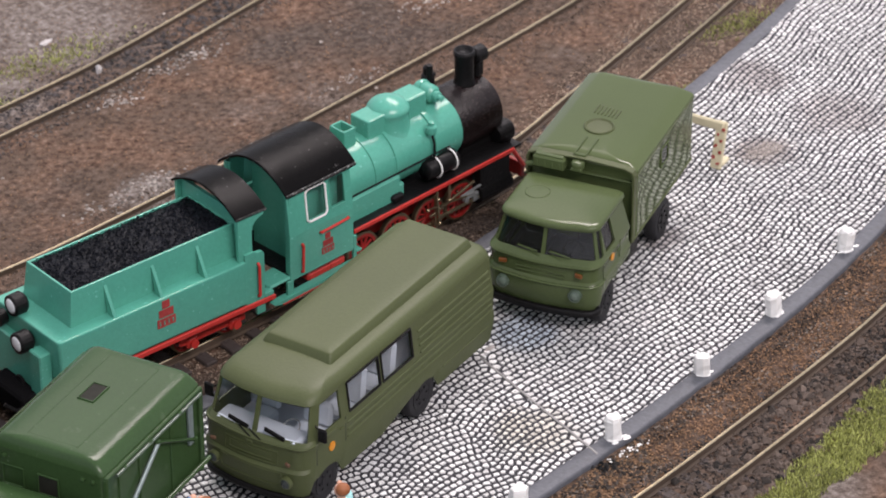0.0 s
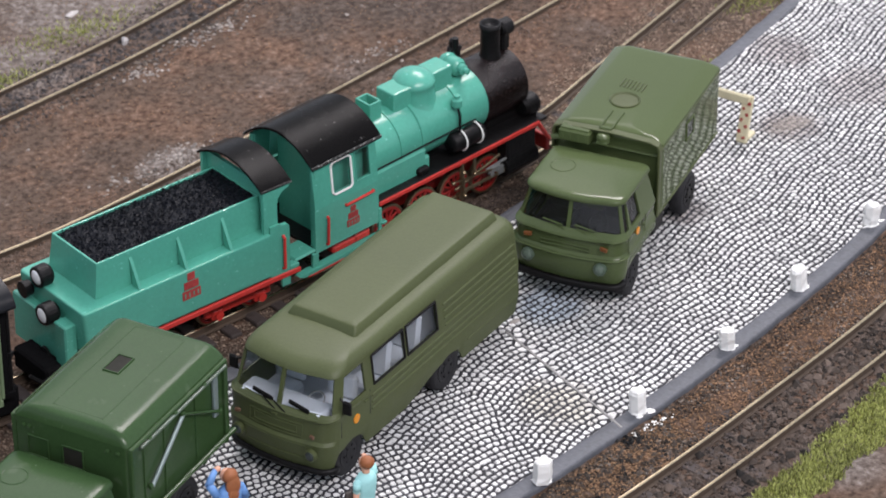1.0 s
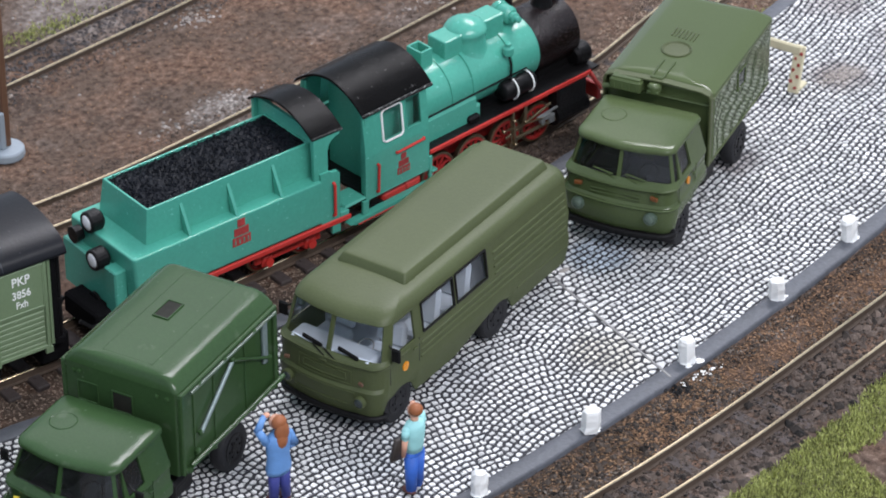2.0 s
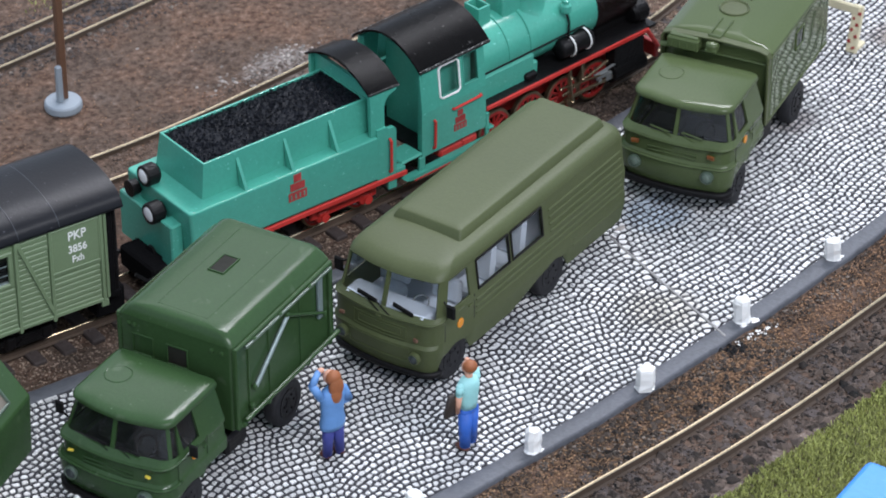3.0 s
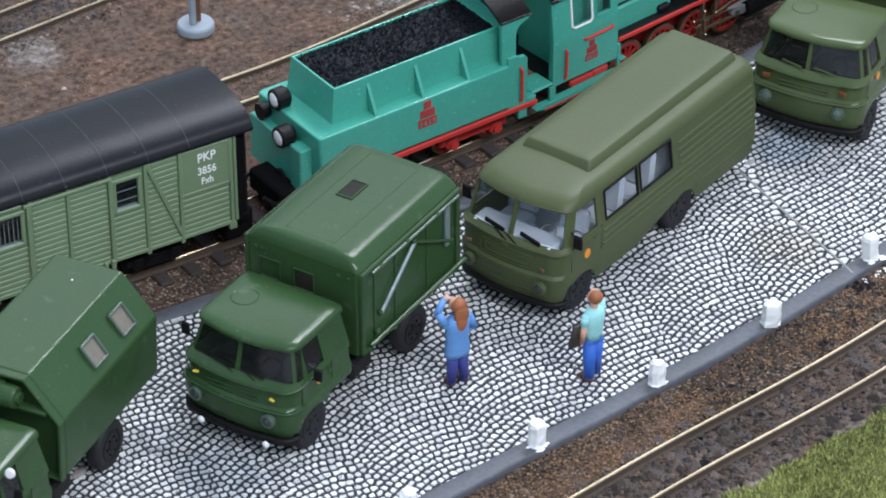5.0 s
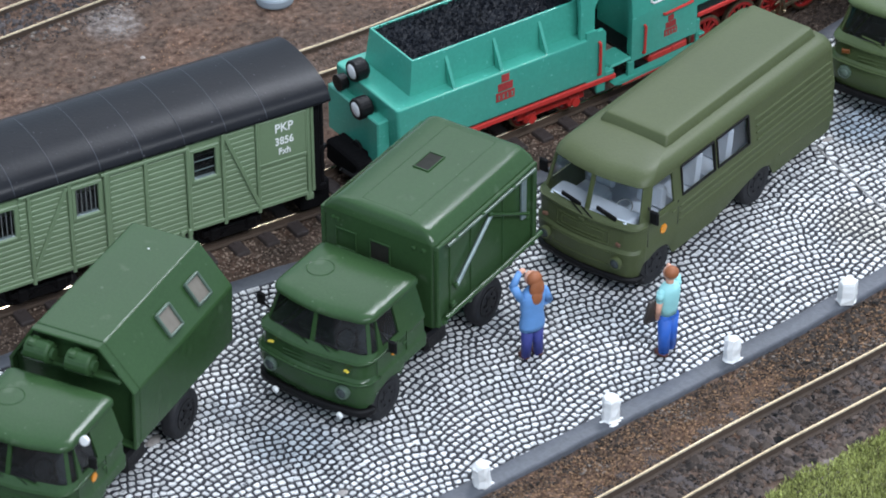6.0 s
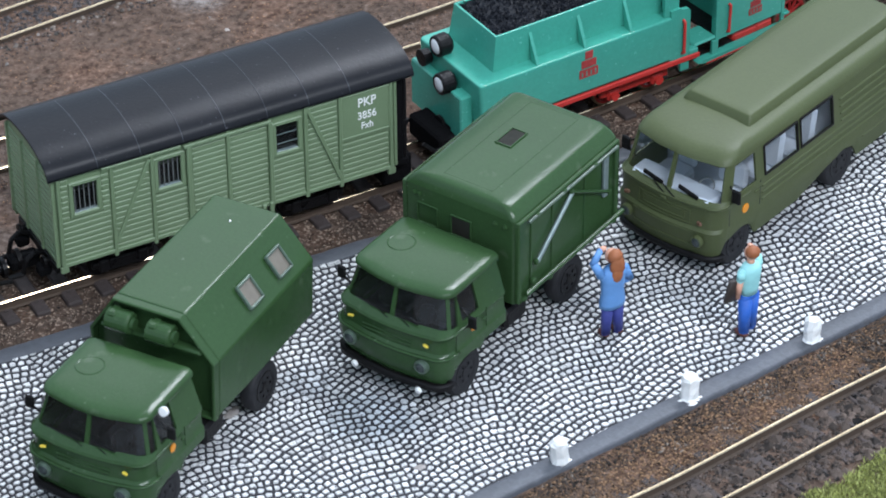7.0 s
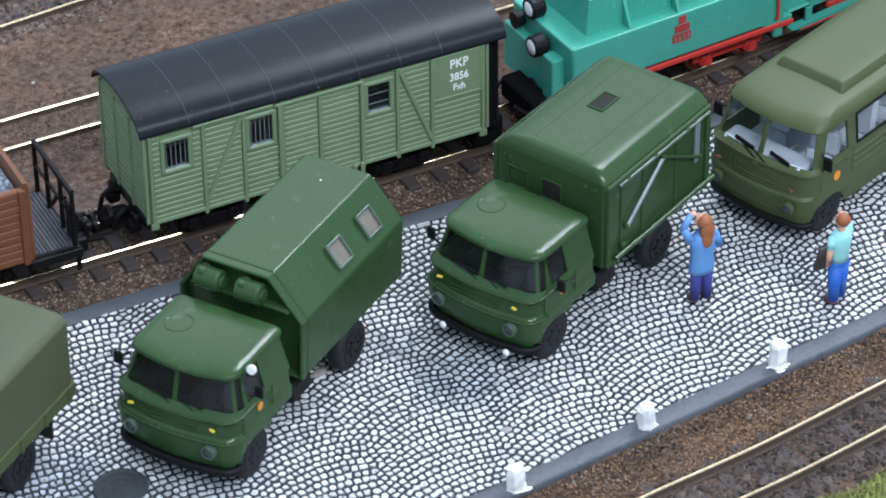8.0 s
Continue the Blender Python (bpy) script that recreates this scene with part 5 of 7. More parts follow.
def locomotive():
    r = thing("steam_locomotive", 40.5, 1.0, 0, 9.5, "teal narrow-gauge steam locomotive with red frames and black smokebox", "locomotive", "narrow-gauge train")
    # cab
    w = 10.4
    for s in (-1, 1):
        b = nb()
        # side sheet as a frame round the two windows; the upper half leans in
        def yy(z):
            return s * (w - max(0.0, z - 20.5) * 0.10)
        def quad(x0, z0, x1, z1):
            p = [(x0, yy(z0), z0), (x1, yy(z0), z0), (x1, yy(z1), z1), (x0, yy(z1), z1)]
            q = [(x, y - s * 0.7, z) for x, y, z in p]
            vs = [b.verts.new(c) for c in p + q]
            for f in ((0, 1, 2, 3), (7, 6, 5, 4), (0, 4, 5, 1), (1, 5, 6, 2), (2, 6, 7, 3), (3, 7, 4, 0)):
                b.faces.new([vs[i] for i in f])
        quad(0.3, 10.2, 18.4, 20.5)
        quad(0.4, 20.5, 5.6, 22.3)
        quad(5.6, 20.5, 18.4, 22.3)
        quad(0.4, 22.3, 5.6, 29.6)
        quad(11.0, 22.3, 12.3, 29.6)
        quad(12.3, 22.3, 16.4, 22.7)
        quad(16.4, 22.3, 18.4, 29.6)
        quad(0.4, 29.6, 18.4, 31.2)
        side = part("cab_side", b, TEAL, r)
        b = nb()
        pts = [(6.2, 22.2), (10.5, 22.2), (11.1, 22.8), (11.1, 29.0), (10.5, 29.6), (6.2, 29.6), (5.5, 29.0), (5.5, 22.8), (6.2, 22.2)]
        tube(b, [(x, yy(z) + s * 0.15, z) for x, z in pts], 0.25, 6)
        part("window_frame", b, WHITE, side, "white-rimmed cab window frame")
        b = nb()
        pts = [(12.3, 22.7), (16.4, 22.7), (16.4, 29.6), (12.3, 29.6), (12.3, 22.7)]
        tube(b, [(x, yy(z) + s * 0.05, z) for x, z in pts], 0.16, 6)
        part("small_window_frame", b, TEAL, side)
        for x0, x1, z0, z1 in ((5.6, 11.0, 22.3, 29.6), (12.3, 16.4, 22.7, 29.6)):
            b = nb()
            b.faces.new([b.verts.new(c) for c in ((x0, yy(z0) - s * 0.3, z0), (x1, yy(z0) - s * 0.3, z0), (x1, yy(z1) - s * 0.3, z1), (x0, yy(z1) - s * 0.3, z1))])
            part("pane", b, CLEAR, side)
        b = nb()
        tube(b, [(8.9, yy(20.2) + s * 0.1, 18.6), (8.9, yy(20) + s * 0.55, 18.7), (16.6, yy(20) + s * 0.55, 18.9), (16.6, yy(20) + s * 0.1, 18.9)], 0.3, 6)
        part("arm_rest", b, RED, side, "red rail below the window")
        b = nb()
        tube(b, [(3.4, s * (w + 0.1), 11.4), (3.4, s * (w + 0.6), 11.6), (3.6, s * (w + 0.6), 17.8), (3.6, s * (w + 0.1), 18.0)], 0.3, 6)
        part("handrail", b, RED, side, "red handrail")
        plate_marks(r, 11.0, s * w, s, 14.8, 0.9)
        b = nb()
        box(b, (-2.4, s * 7.6, 11.0), (6.0, 5.6, 0.8), 0.35)
        part("footplate", b, TEAL, r)
        # steps below the cab
        b = nb()
        box(b, (0.2, s * 10.2, 8.6), (1.7, 0.7, 3.6), 0.1)
        box(b, (18.8, s * 10.2, 9.9), (0.9, 0.7, 7.0), 0.1)
        prism(b, [(-4.8, 6.9), (-3.4, 6.4), (19.2, 6.4), (19.2, 7.2), (-3.6, 7.2)], "y", s * 10.2 - 0.9, s * 10.2 + 0.9)
        box(b, (19.6, s * 10.0, 9.6), (1.6, 1.8, 0.6), 0.1)
        part("step_frame", b, TEAL, r)
        part("step_sill", cbox((8.4, s * 10.85, 6.15), (21.6, 0.5, 0.5), 0.1), RED, r)
        b = nb()
        box(b, (10.5, s * 7.6, 7.6), (8.0, 3.0, 2.0), 0.5)
        box(b, (14.8, s * 8.4, 7.9), (4.6, 2.0, 2.0), 0.5)
        part("injector", b, RED, r, "red frame gear below the cab")
    part("cab_front", prism(nb(), [(-10.1, 9.8), (10.1, 9.8), (9.8, 22), (9.2, 31.0), (5, 33.2), (0, 34.2), (-5, 33.2), (-9.2, 31.0), (-9.8, 22)], "x", 17.8, 18.4), TEAL, r)
    part("backhead", cbox((11.6, 0, 20.0), (12.4, 14.6, 21), 1.0), TEAL, r)
    part("cab_floor", cbox((9.6, 0, 10.4), (16.5, 19, 0.7)), BLACK, r)
    part("cab_rear_post", cbox((1.2, 9.0, 21), (0.9, 1.4, 20), 0.2), TEAL, r)
    part("cab_rear_post", cbox((1.2, -9.0, 21), (0.9, 1.4, 20), 0.2), TEAL, r)
    roof = soft_edge(part("cab_roof", arc_roof(nb(), -0.4, 19.4, 10.5, 30.9, 35.8, 0.6, 22), ROOFBLACK, r, "black curved cab roof", smooth=True), 0.14)
    roof.modifiers.new("shade", "WEIGHTED_NORMAL")
    for s in (-1, 1):
        part("roof_gutter", cbox((9.5, s * 10.45, 30.85), (19.8, 0.4, 0.7), 0.15), ROOFEDGE, roof, "scuffed black roof edge")
    # boiler
    zc, rb = 21.8, 7.2
    b = nb()
    mx = Matrix.Rotation(radians(90), 4, "Y")
    lathe(b, [(0.01, 18.0), (rb + 0.1, 18.0), (rb + 0.1, 31.0), (rb, 31.2), (rb, 54.4), (rb - 0.15, 54.6), (0.01, 54.6)], 40, Matrix.Translation((0, 0, zc)) @ mx)
    boiler = part("boiler", b, TEAL, r, "teal boiler barrel", smooth=True)
    soft_edge(boiler, 0.12)
    boiler.modifiers.new("shade", "WEIGHTED_NORMAL")
    for x in (28.5, 34.8, 46.5):
        b = nb()
        lathe(b, [(rb - 0.05, x - 0.6), (rb + 0.34, x - 0.4), (rb + 0.34, x + 0.4), (rb - 0.05, x + 0.6)], 40, Matrix.Translation((0, 0, zc)) @ mx)
        part("boiler_band", b, TEAL, boiler, smooth=False)
    # firebox flank
    for s in (-1, 1):
        b = nb()
        box(b, (27.0, s * 5.6, 16.6), (16.5, 4.4, 7.4), 0.6)
        box(b, (33.5, s * 5.4, 15.4), (6, 4.4, 5.0), 0.5)
        part("firebox_side", b, TEAL, boiler)
        b = nb()
        rod(b, (19.5, s * 7.9, 21.0), (50.0, s * 7.6, 21.0), 0.2, 6)
        part("feed_pipe", b, BLACK, boiler)
    # smokebox and front
    b = nb()
    lathe(b, [(0.01, 54.6), (rb + 0.15, 54.6), (rb + 0.15, 66.6), (rb - 0.4, 67.1), (rb - 1.6, 67.2), (4.6, 68.0), (0.01, 68.4)], 40, Matrix.Translation((0, 0, zc)) @ mx)
    sb = part("smokebox", b, SMOKEBOX, r, "black smokebox", smooth=True)
    sb.modifiers.new("shade", "WEIGHTED_NORMAL")
    part("smokebox_saddle", cbox((62.5, 0, 13.5), (13, 9.5, 6), 0.5), BLACK, sb)
    b = nb()
    lathe(b, [(2.7, 28.2), (2.25, 29.4), (2.15, 30.5), (2.15, 35.4), (2.35, 35.7), (2.35, 36.9), (1.95, 36.9), (1.8, 36.2), (0.01, 36.1)], 28, Matrix.Translation((62.0, 0, 0)))
    part("chimney", b, BLACK, sb, "black chimney", smooth=True)
    b = nb()
    lathe(b, [(0.01, -1.7), (1.5, -1.7), (1.9, -1.2), (1.9, 1.4), (1.6, 1.7), (0.01, 1.7)], 20, Matrix.Translation((66.4, 0.2, 34.2)) @ mx)
    box(b, (66.2, 0, 31.0), (2.2, 2.0, 4.0), 0.4)
    part("top_lamp", b, BLACK, sb, "black headlamp behind the chimney")
    b = nb()
    lathe(b, [(1.5, 28), (1.5, 30.5), (1.1, 31), (1.1, 32.4), (0.4, 32.9)], 16, Matrix.Translation((56.5, 5.6, 0.2)))
    box(b, (57.4, 5.6, 30.8), (1.2, 2.6, 1.0), 0.3)
    lathe(b, [(0.7, -1.5), (0.7, 1.5)], 12, Matrix.Translation((56.0, 4.6, 32.2)))
    part("air_pump", b, BLACK, sb, "black air pump fittings")
    # domes and boxes along the top
    b = nb()
    lathe(b, [(6.6, 24.5), (5.7, 26.0), (5.0, 27.2), (4.6, 28.6), (4.45, 30.2), (4.45, 31.4), (4.65, 31.7), (4.65, 32.2), (4.4, 32.7), (3.8, 33.4), (2.9, 34.0), (1.6, 34.5), (0.01, 34.7)], 36, Matrix.Translation((38.9, 0, 0)))
    part("steam_dome", b, TEAL, boiler, "round steam dome", smooth=True)
    part("sand_box", cbox((33.4, 0, 30.2), (6.0, 5.4, 5.2), 0.3, None, 2), TEAL, boiler)
    part("sand_box", cbox((45.0, 0, 30.6), (6.0, 5.2, 5.4), 0.4, None, 2), TEAL, boiler)
    b = nb()
    for y0 in (-2.0, 2.0):
        box(b, (25.6, y0, 30.6), (3.4, 0.5, 4.4), 0.1)
    for x0 in (24.1, 27.1):
        box(b, (x0, 0, 30.6), (0.5, 4.4, 4.4), 0.1)
    box(b, (25.3, 0, 29.6), (3.6, 3.6, 1.2))
    part("valve_casing", b, TEAL, boiler, "open-topped safety valve casing")
    b = nb()
    lathe(b, [(0.01, -2.6), (1.6, -2.6), (2.0, -2.0), (2.0, 2.0), (1.5, 2.6), (0.01, 2.8)], 20, Matrix.Translation((50.8, 0.4, 31.0)) @ Matrix.Rotation(radians(90), 4, "X"))
    lathe(b, [(1.2, 0), (1.2, 1.0), (0.7, 1.2), (0.7, 2.2), (0.3, 2.4)], 12, Matrix.Translation((50.8, -2.2, 31.0)) @ Matrix.Rotation(radians(90), 4, "X"))
    lathe(b, [(2.2, -0.4), (2.3, 0.0), (2.2, 0.5)], 20, Matrix.Translation((50.8, 1.6, 31.0)) @ Matrix.Rotation(radians(90), 4, "X"))
    part("dynamo", b, TEAL, boiler, "teal turbo dynamo", smooth=False)
    for s in (-1, 1):
        b = nb()
        lathe(b, [(0.9, -1.2), (1.2, -0.8), (1.2, 0.6), (0.7, 1.0), (0.7, 1.7), (0.2, 1.9)], 14, Matrix.Translation((45.0, s * 6.9, 27.0)))
        part("check_valve", b, TEAL, boiler)
        b = nb()
        tube(b, [(45.0, s * 7.0, 26.2), (45.0, s * 7.9, 23.6), (44.8, s * 8.0, 18.8)], 0.28, 6)
        part("valve_pipe", b, BLACK, boiler)
        # running board with its red edge
        b = nb()
        box(b, (43.4, s * 7.4, 14.3), (49.0, 5.0, 0.7), 0.1)
        rb_ = part("running_board", b, BLACK, r, "black running board")
        b = nb()
        box(b, (43.2, s * 9.95, 14.0), (48.4, 0.5, 1.0), 0.12)
        rod(b, (67.0, s * 9.9, 14.1), (70.6, s * 9.9, 8.6), 0.5, 6)
        part("red_edge", b, RED, rb_, "red running board edge")
        # air tank with white straps
        b = nb()
        lathe(b, [(0.01, -4.6), (1.8, -4.6), (2.25, -4.1), (2.25, 4.1), (1.8, 4.6), (0.01, 4.6)], 20, Matrix.Translation((46.8, s * 7.6, 17.9)) @ mx)
        tk = part("air_tank", b, BLACK, rb_, "black air tank", smooth=True)
        for x in (45.2, 49.9):
            b = nb()
            pts = [(x, s * 7.6 + 2.45 * math.cos(a) * s, 17.9 + 2.45 * math.sin(a)) for a in [math.radians(v) for v in range(-70, 111, 20)]]
            tube(b, pts, 0.2, 6)
            part("strap", b, WHITE, tk, "white tank strap")
        part("small_box", cbox((33.5, s * 8.0, 15.5), (3.2, 1.8, 1.6), 0.4), BLACK, rb_)
        # cylinder block
        b = nb()
        box(b, (62.0, s * 8.2, 9.0), (9.0, 3.4, 9.0), 0.4)
        rod(b, (57.2, s * 8.2, 6.4), (66.8, s * 8.2, 6.4), 2.4, 18)
        part("cylinder", b, BLACK, r, "black cylinder block")
        # rods and valve gear
        b = nb()
        box(b, (35.0, s * 8.4, 4.6), (23, 0.5, 1.0), 0.1)
        box(b, (52.5, s * 9.3, 6.0), (15, 0.5, 0.8), 0.1)
        box(b, (49.0, s * 9.2, 8.8), (14, 0.4, 0.6), 0.05, Matrix.Rotation(radians(-14), 3, "Y"))
        box(b, (44.0, s * 9.2, 8.6), (0.6, 0.5, 7.0), 0.05)
        for x in (24.0, 34.0, 44.0):
            rod(b, (x, s * 8.3, 4.9), (x, s * 9.5, 4.9), 0.8, 12)
        part("coupling_rod", b, STEEL, r, "steel coupling rods")
        b = nb()
        rod(b, (41.0, s * 9.7, 9.6), (54.0, s * 9.7, 8.0), 0.24, 6)
        rod(b, (44.0, s * 9.6, 13.4), (44.6, s * 9.8, 4.9), 0.3, 6)
        box(b, (47.6, s * 9.8, 11.2), (0.8, 0.4, 4.6), 0.1)
        part("valve_gear", b, STEEL, r, "brass-coloured valve gear links")
        for x, z in ((41.0, 9.6), (44.2, 11.0), (47.6, 9.4), (44.6, 5.0), (34.0, 4.9), (24.0, 4.9)):
            part("rod_pin", lathe(nb(), [(0.4, -0.4), (0.42, 0.2), (0.25, 0.4), (0.01, 0.45)], 10, Matrix.Translation((x, s * 9.9, z)) @ Matrix.Rotation(radians(90 if s < 0 else -90), 4, "X")), STEEL, r, "bright rod pin")
        b = nb()
        box(b, (54.2, s * 9.3, 7.8), (3.0, 1.2, 1.6), 0.3)
        box(b, (56.0, s * 9.2, 6.6), (2.0, 1.0, 2.2), 0.3)
        rod(b, (51.5, s * 9.4, 8.4), (58.0, s * 9.4, 8.9), 0.3, 8)
        rod(b, (53.0, s * 9.9, 7.0), (53.0, s * 9.0, 7.0), 0.6, 10)
        part("crosshead", b, GREY, r, "grey-green crosshead and guide bars")
        for x in (24.0, 34.0, 44.0, 53.5):
            spoked(r, x, s * 6.4, s, 4.7, 12)
    part("main_frame", cbox((42.0, 0, 8.6), (50, 8.0, 5.0)), WHEELRED, r, "red main frame")
    part("frame_stay", cbox((42.0, 0, 12.4), (48, 13, 2.0)), BLACK, r)
    # front beam, lamps, buffer
    b = nb()
    box(b, (70.6, 0, 7.4), (1.2, 19.5, 3.6), 0.2)
    part("buffer_beam", b, WHEELRED, r, "dull red buffer beam")
    part("front_platform", cbox((68.6, 0, 13.9), (3.6, 19, 0.6), 0.1), BLACK, r)
    for s in (-1, 1):
        b = nb()
        lathe(b, [(0.01, -2.2), (1.9, -2.2), (2.5, -1.4), (2.5, 1.6), (2.2, 2.0), (1.9, 1.5), (0.01, 1.5)], 22, Matrix.Translation((67.6, s * 6.0, 17.0)) @ mx)
        box(b, (68.4, s * 6.2, 14.8), (1.8, 2.6, 1.6), 0.3)
        part("front_lamp", b, BLACK, r, "black front lamp", smooth=False)
    b = nb()
    lathe(b, [(0.8, 71), (0.8, 74), (2.0, 74.2), (2.0, 74.8), (0.01, 75)], 18, Matrix.Translation((0, 0, 6.4)) @ mx)
    part("coupling_buffer", b, BLACK, r)
    return r


def bogie(parent, x):
    b = nb()
    for s in (-1, 1):
        box(b, (x, s * 7.0, 4.4), (13, 0.9, 1.6), 0.3)
        for dx in (-4, 4):
            box(b, (x + dx, s * 7.4, 4.2), (2.4, 1.2, 3.0), 0.4)
        for k in range(4):
            box(b, (x, s * 7.5, 3.2 + k * 0.5), (6 - k, 0.7, 0.4))
    bg = part("bogie_frame", b, BLACK, parent)
    for dx in (-4, 4):
        for s in (-1, 1):
            m = Matrix.Translation((x + dx, s * 5.2, 4.0)) @ Matrix.Rotation(radians(90), 4, "X")
            part("wheel", lathe(nb(), [(0.8, -0.9), (2.9, -0.7), (2.95, 0.6), (0.8, 0.9)], 22, m), BLACK, bg)


def letters(parent, text, x, y, z, size, material):
    cu = bpy.data.curves.new("lettering", "FONT")
    cu.body, cu.size, cu.extrude, cu.align_x, cu.offset = text, size * MM, 0.05 * MM, "CENTER", 0.035 * MM
    tmp = bpy.data.objects.new("lettering", cu)
    me = bpy.data.meshes.new_from_object(tmp)
    bpy.data.objects.remove(tmp)
    me.materials.append(material)
    ob = new("lettering", me)
    ob.parent = parent
    ob.matrix_basis = at(x, y, z, 90, 0, 0) @ Matrix.Diagonal((0.86, 1, 1, 1))
    ob["label"] = "white painted lettering"
    return ob


def goods_wagon():
    r = thing("baggage_wagon", -107.2, -6.0, 0, 0.0, "green planked baggage wagon with a dark grey roof", "railway wagon", "narrow-gauge train")
    L, w, zb, zt = 70.7, 11.2, 9.6, 30.2
    wz0, wz1 = 20.5, 27.6
    # frame core: sheets leave the window openings free
    for s in (-1, 1):
        xs = [0.0, 2.9, 8.6, 20.3, 25.9, 45.1, 50.6, L]
        side = None
        for a, c in zip(xs, xs[1:]):
            b = nb()
            is_win = (a, c) in ((2.9, 8.6), (20.3, 25.9), (45.1, 50.6))
            if is_win:
                box(b, ((a + c) / 2, s * (w - 0.5), (zb + wz0) / 2), (c - a, 0.8, wz0 - zb))
                part("wall_panel", b, WAGON, side)
                b = nb()
                box(b, ((a + c) / 2, s * (w - 0.5), (zt + wz1) / 2), (c - a, 0.8, zt - wz1))
                part("wall_panel", b, WAGON, side)
            else:
                box(b, ((a + c) / 2, s * (w - 0.5), (zb + zt) / 2), (c - a, 0.8, zt - zb))
                if side:
                    part("wall_panel", b, WAGON, side)
                else:
                    side = part("side_wall", b, WAGON, r)
        # planks
        pitch = 1.2
        posts = [0.4, 11.2, 19.5, 27.5, 35.4, 44.2, 51.8, 59.2, 70.2]
        for a, c in zip(posts, posts[1:]):
            k = 0
            z = zb + 0.9
            while z < zt - 0.5:
                segs = [(a + 0.45, c - 0.45)]
                if wz0 - 0.9 < z < wz1 + 0.9:
                    for q0, q1 in ((2.9, 8.6), (20.3, 25.9), (45.1, 50.6)):
                        if a <= q0 and q1 <= c + 0.1:
                            segs = [(a + 0.45, q0 - 0.5), (q1 + 0.5, c - 0.45)]
                if a > 58 and z > 18.6:
                    segs = []
                for p0, p1 in segs:
                    if p1 - p0 > 0.6:
                        part("plank", cbox(((p0 + p1) / 2, s * (w - 0.08), z), (p1 - p0, 0.34, pitch * 0.80), 0.13), WAGON, side)
                z += pitch
        b = nb()
        for p in posts:
            box(b, (p, s * (w + 0.15), (zb + zt) / 2 - 0.6), (0.75, 0.7, zt - zb + 0.6), 0.12)
        box(b, (L / 2, s * (w + 0.1), zb + 0.2), (L, 0.6, 0.8), 0.1)
        box(b, (L / 2, s * (w + 0.1), zt - 0.35), (L, 0.6, 0.7), 0.1)
        box(b, (0.5, s * (w + 0.1), zb - 0.7), (1.6, 0.7, 1.4), 0.1)
        box(b, (L - 0.5, s * (w + 0.1), zb - 0.7), (1.6, 0.7, 1.4), 0.1)
        part("post_frame", b, WAGON, side)
        b = nb()
        box(b, (17.3, s * (w + 0.5), 29.3), (16.4, 0.5, 0.6), 0.12)
        box(b, (35.2, s * (w + 0.5), 28.9), (18.4, 0.6, 0.7), 0.12)
        for x in (27.0, 44.2):
            box(b, (x, s * (w + 0.5), 19.5), (0.9, 0.6, 18.5), 0.15)
        for x in (43.8, 42.2):
            box(b, (x, s * (w + 0.6), 9.2), (0.9, 0.9, 2.6), 0.2)
        part("door_rail", b, WAGON, side)
        # braces
        for (x0, z0), (x1, z1) in (((11.5, 11.6), (18.9, 28.4)), ((59.0, 11.0), (52.0, 29.6))):
            d = Vector((x1 - x0, 0, z1 - z0))
            b = cbox(((x0 + x1) / 2, s * (w + 0.3), (z0 + z1) / 2), (d.length, 0.45, 0.8), 0.1, Matrix.Rotation(-math.atan2(d.z, d.x), 3, "Y"))
            part("brace", b, WAGON, side)
        b = nb()
        box(b, (64.6, s * (w + 0.05), 24.3), (10.6, 0.35, 11.0), 0.1)
        part("number_panel", b, WAGON, side)
        b = nb()
        for dx, dz, sx, sz in ((-5.2, 0, 0.4, 9.6), (5.2, 0, 0.4, 9.6), (0, 4.8, 10.4, 0.4), (0, -4.8, 10.4, 0.4)):
            box(b, (64.6 + dx, s * (w + 0.25), 24.3 + dz), (sx, 0.3, sz), 0.1)
        part("panel_frame", b, WAGON, side)
        for (x0, x1), barred in (((2.9, 8.6), True), ((20.3, 25.9), True), ((45.1, 50.6), False)):
            b = nb()
            xm, zm = (x0 + x1) / 2, (wz0 + wz1) / 2
            for dx, dz, sx, sz in (((x0 - x1) / 2, 0, 0.9, wz1 - wz0 + 0.8), ((x1 - x0) / 2, 0, 0.9, wz1 - wz0 + 0.8), (0, (wz1 - wz0) / 2, x1 - x0, 0.9), (0, -(wz1 - wz0) / 2, x1 - x0, 0.9)):
                box(b, (xm + dx, s * (w - 0.05), zm + dz), (sx, 0.9, sz), 0.18)
            fr = part("window_frame", b, WAGON, side)
            if barred:
                for k in range(5):
                    b = nb()
                    rod(b, (x0 + 0.9 + k * (x1 - x0 - 1.8) / 4, s * (w - 0.4), wz0), (x0 + 0.9 + k * (x1 - x0 - 1.8) / 4, s * (w - 0.4), wz1), 0.10, 5)
                    part("bar", b, GREY, fr, "grey window bar")
            else:
                for z in (wz0 + 2.1, wz0 + 4.2):
                    b = nb()
                    rod(b, (x0, s * (w - 0.4), z), (x1, s * (w - 0.4), z), 0.11, 5)
                    part("bar", b, SILVER, fr, "silver window bar")
            part("window_sill", cbox((xm, s * (w - 0.5), wz0 + 0.25), (x1 - x0 - 0.8, 1.0, 0.5), 0.1), SILVER, fr, "silver sill")
            b = nb()
            b.faces.new([b.verts.new((x, s * (w - 0.8), z)) for x, z in ((x0, wz0), (x1, wz0), (x1, wz1), (x0, wz1))])
            part("pane", b, GLASS, fr)
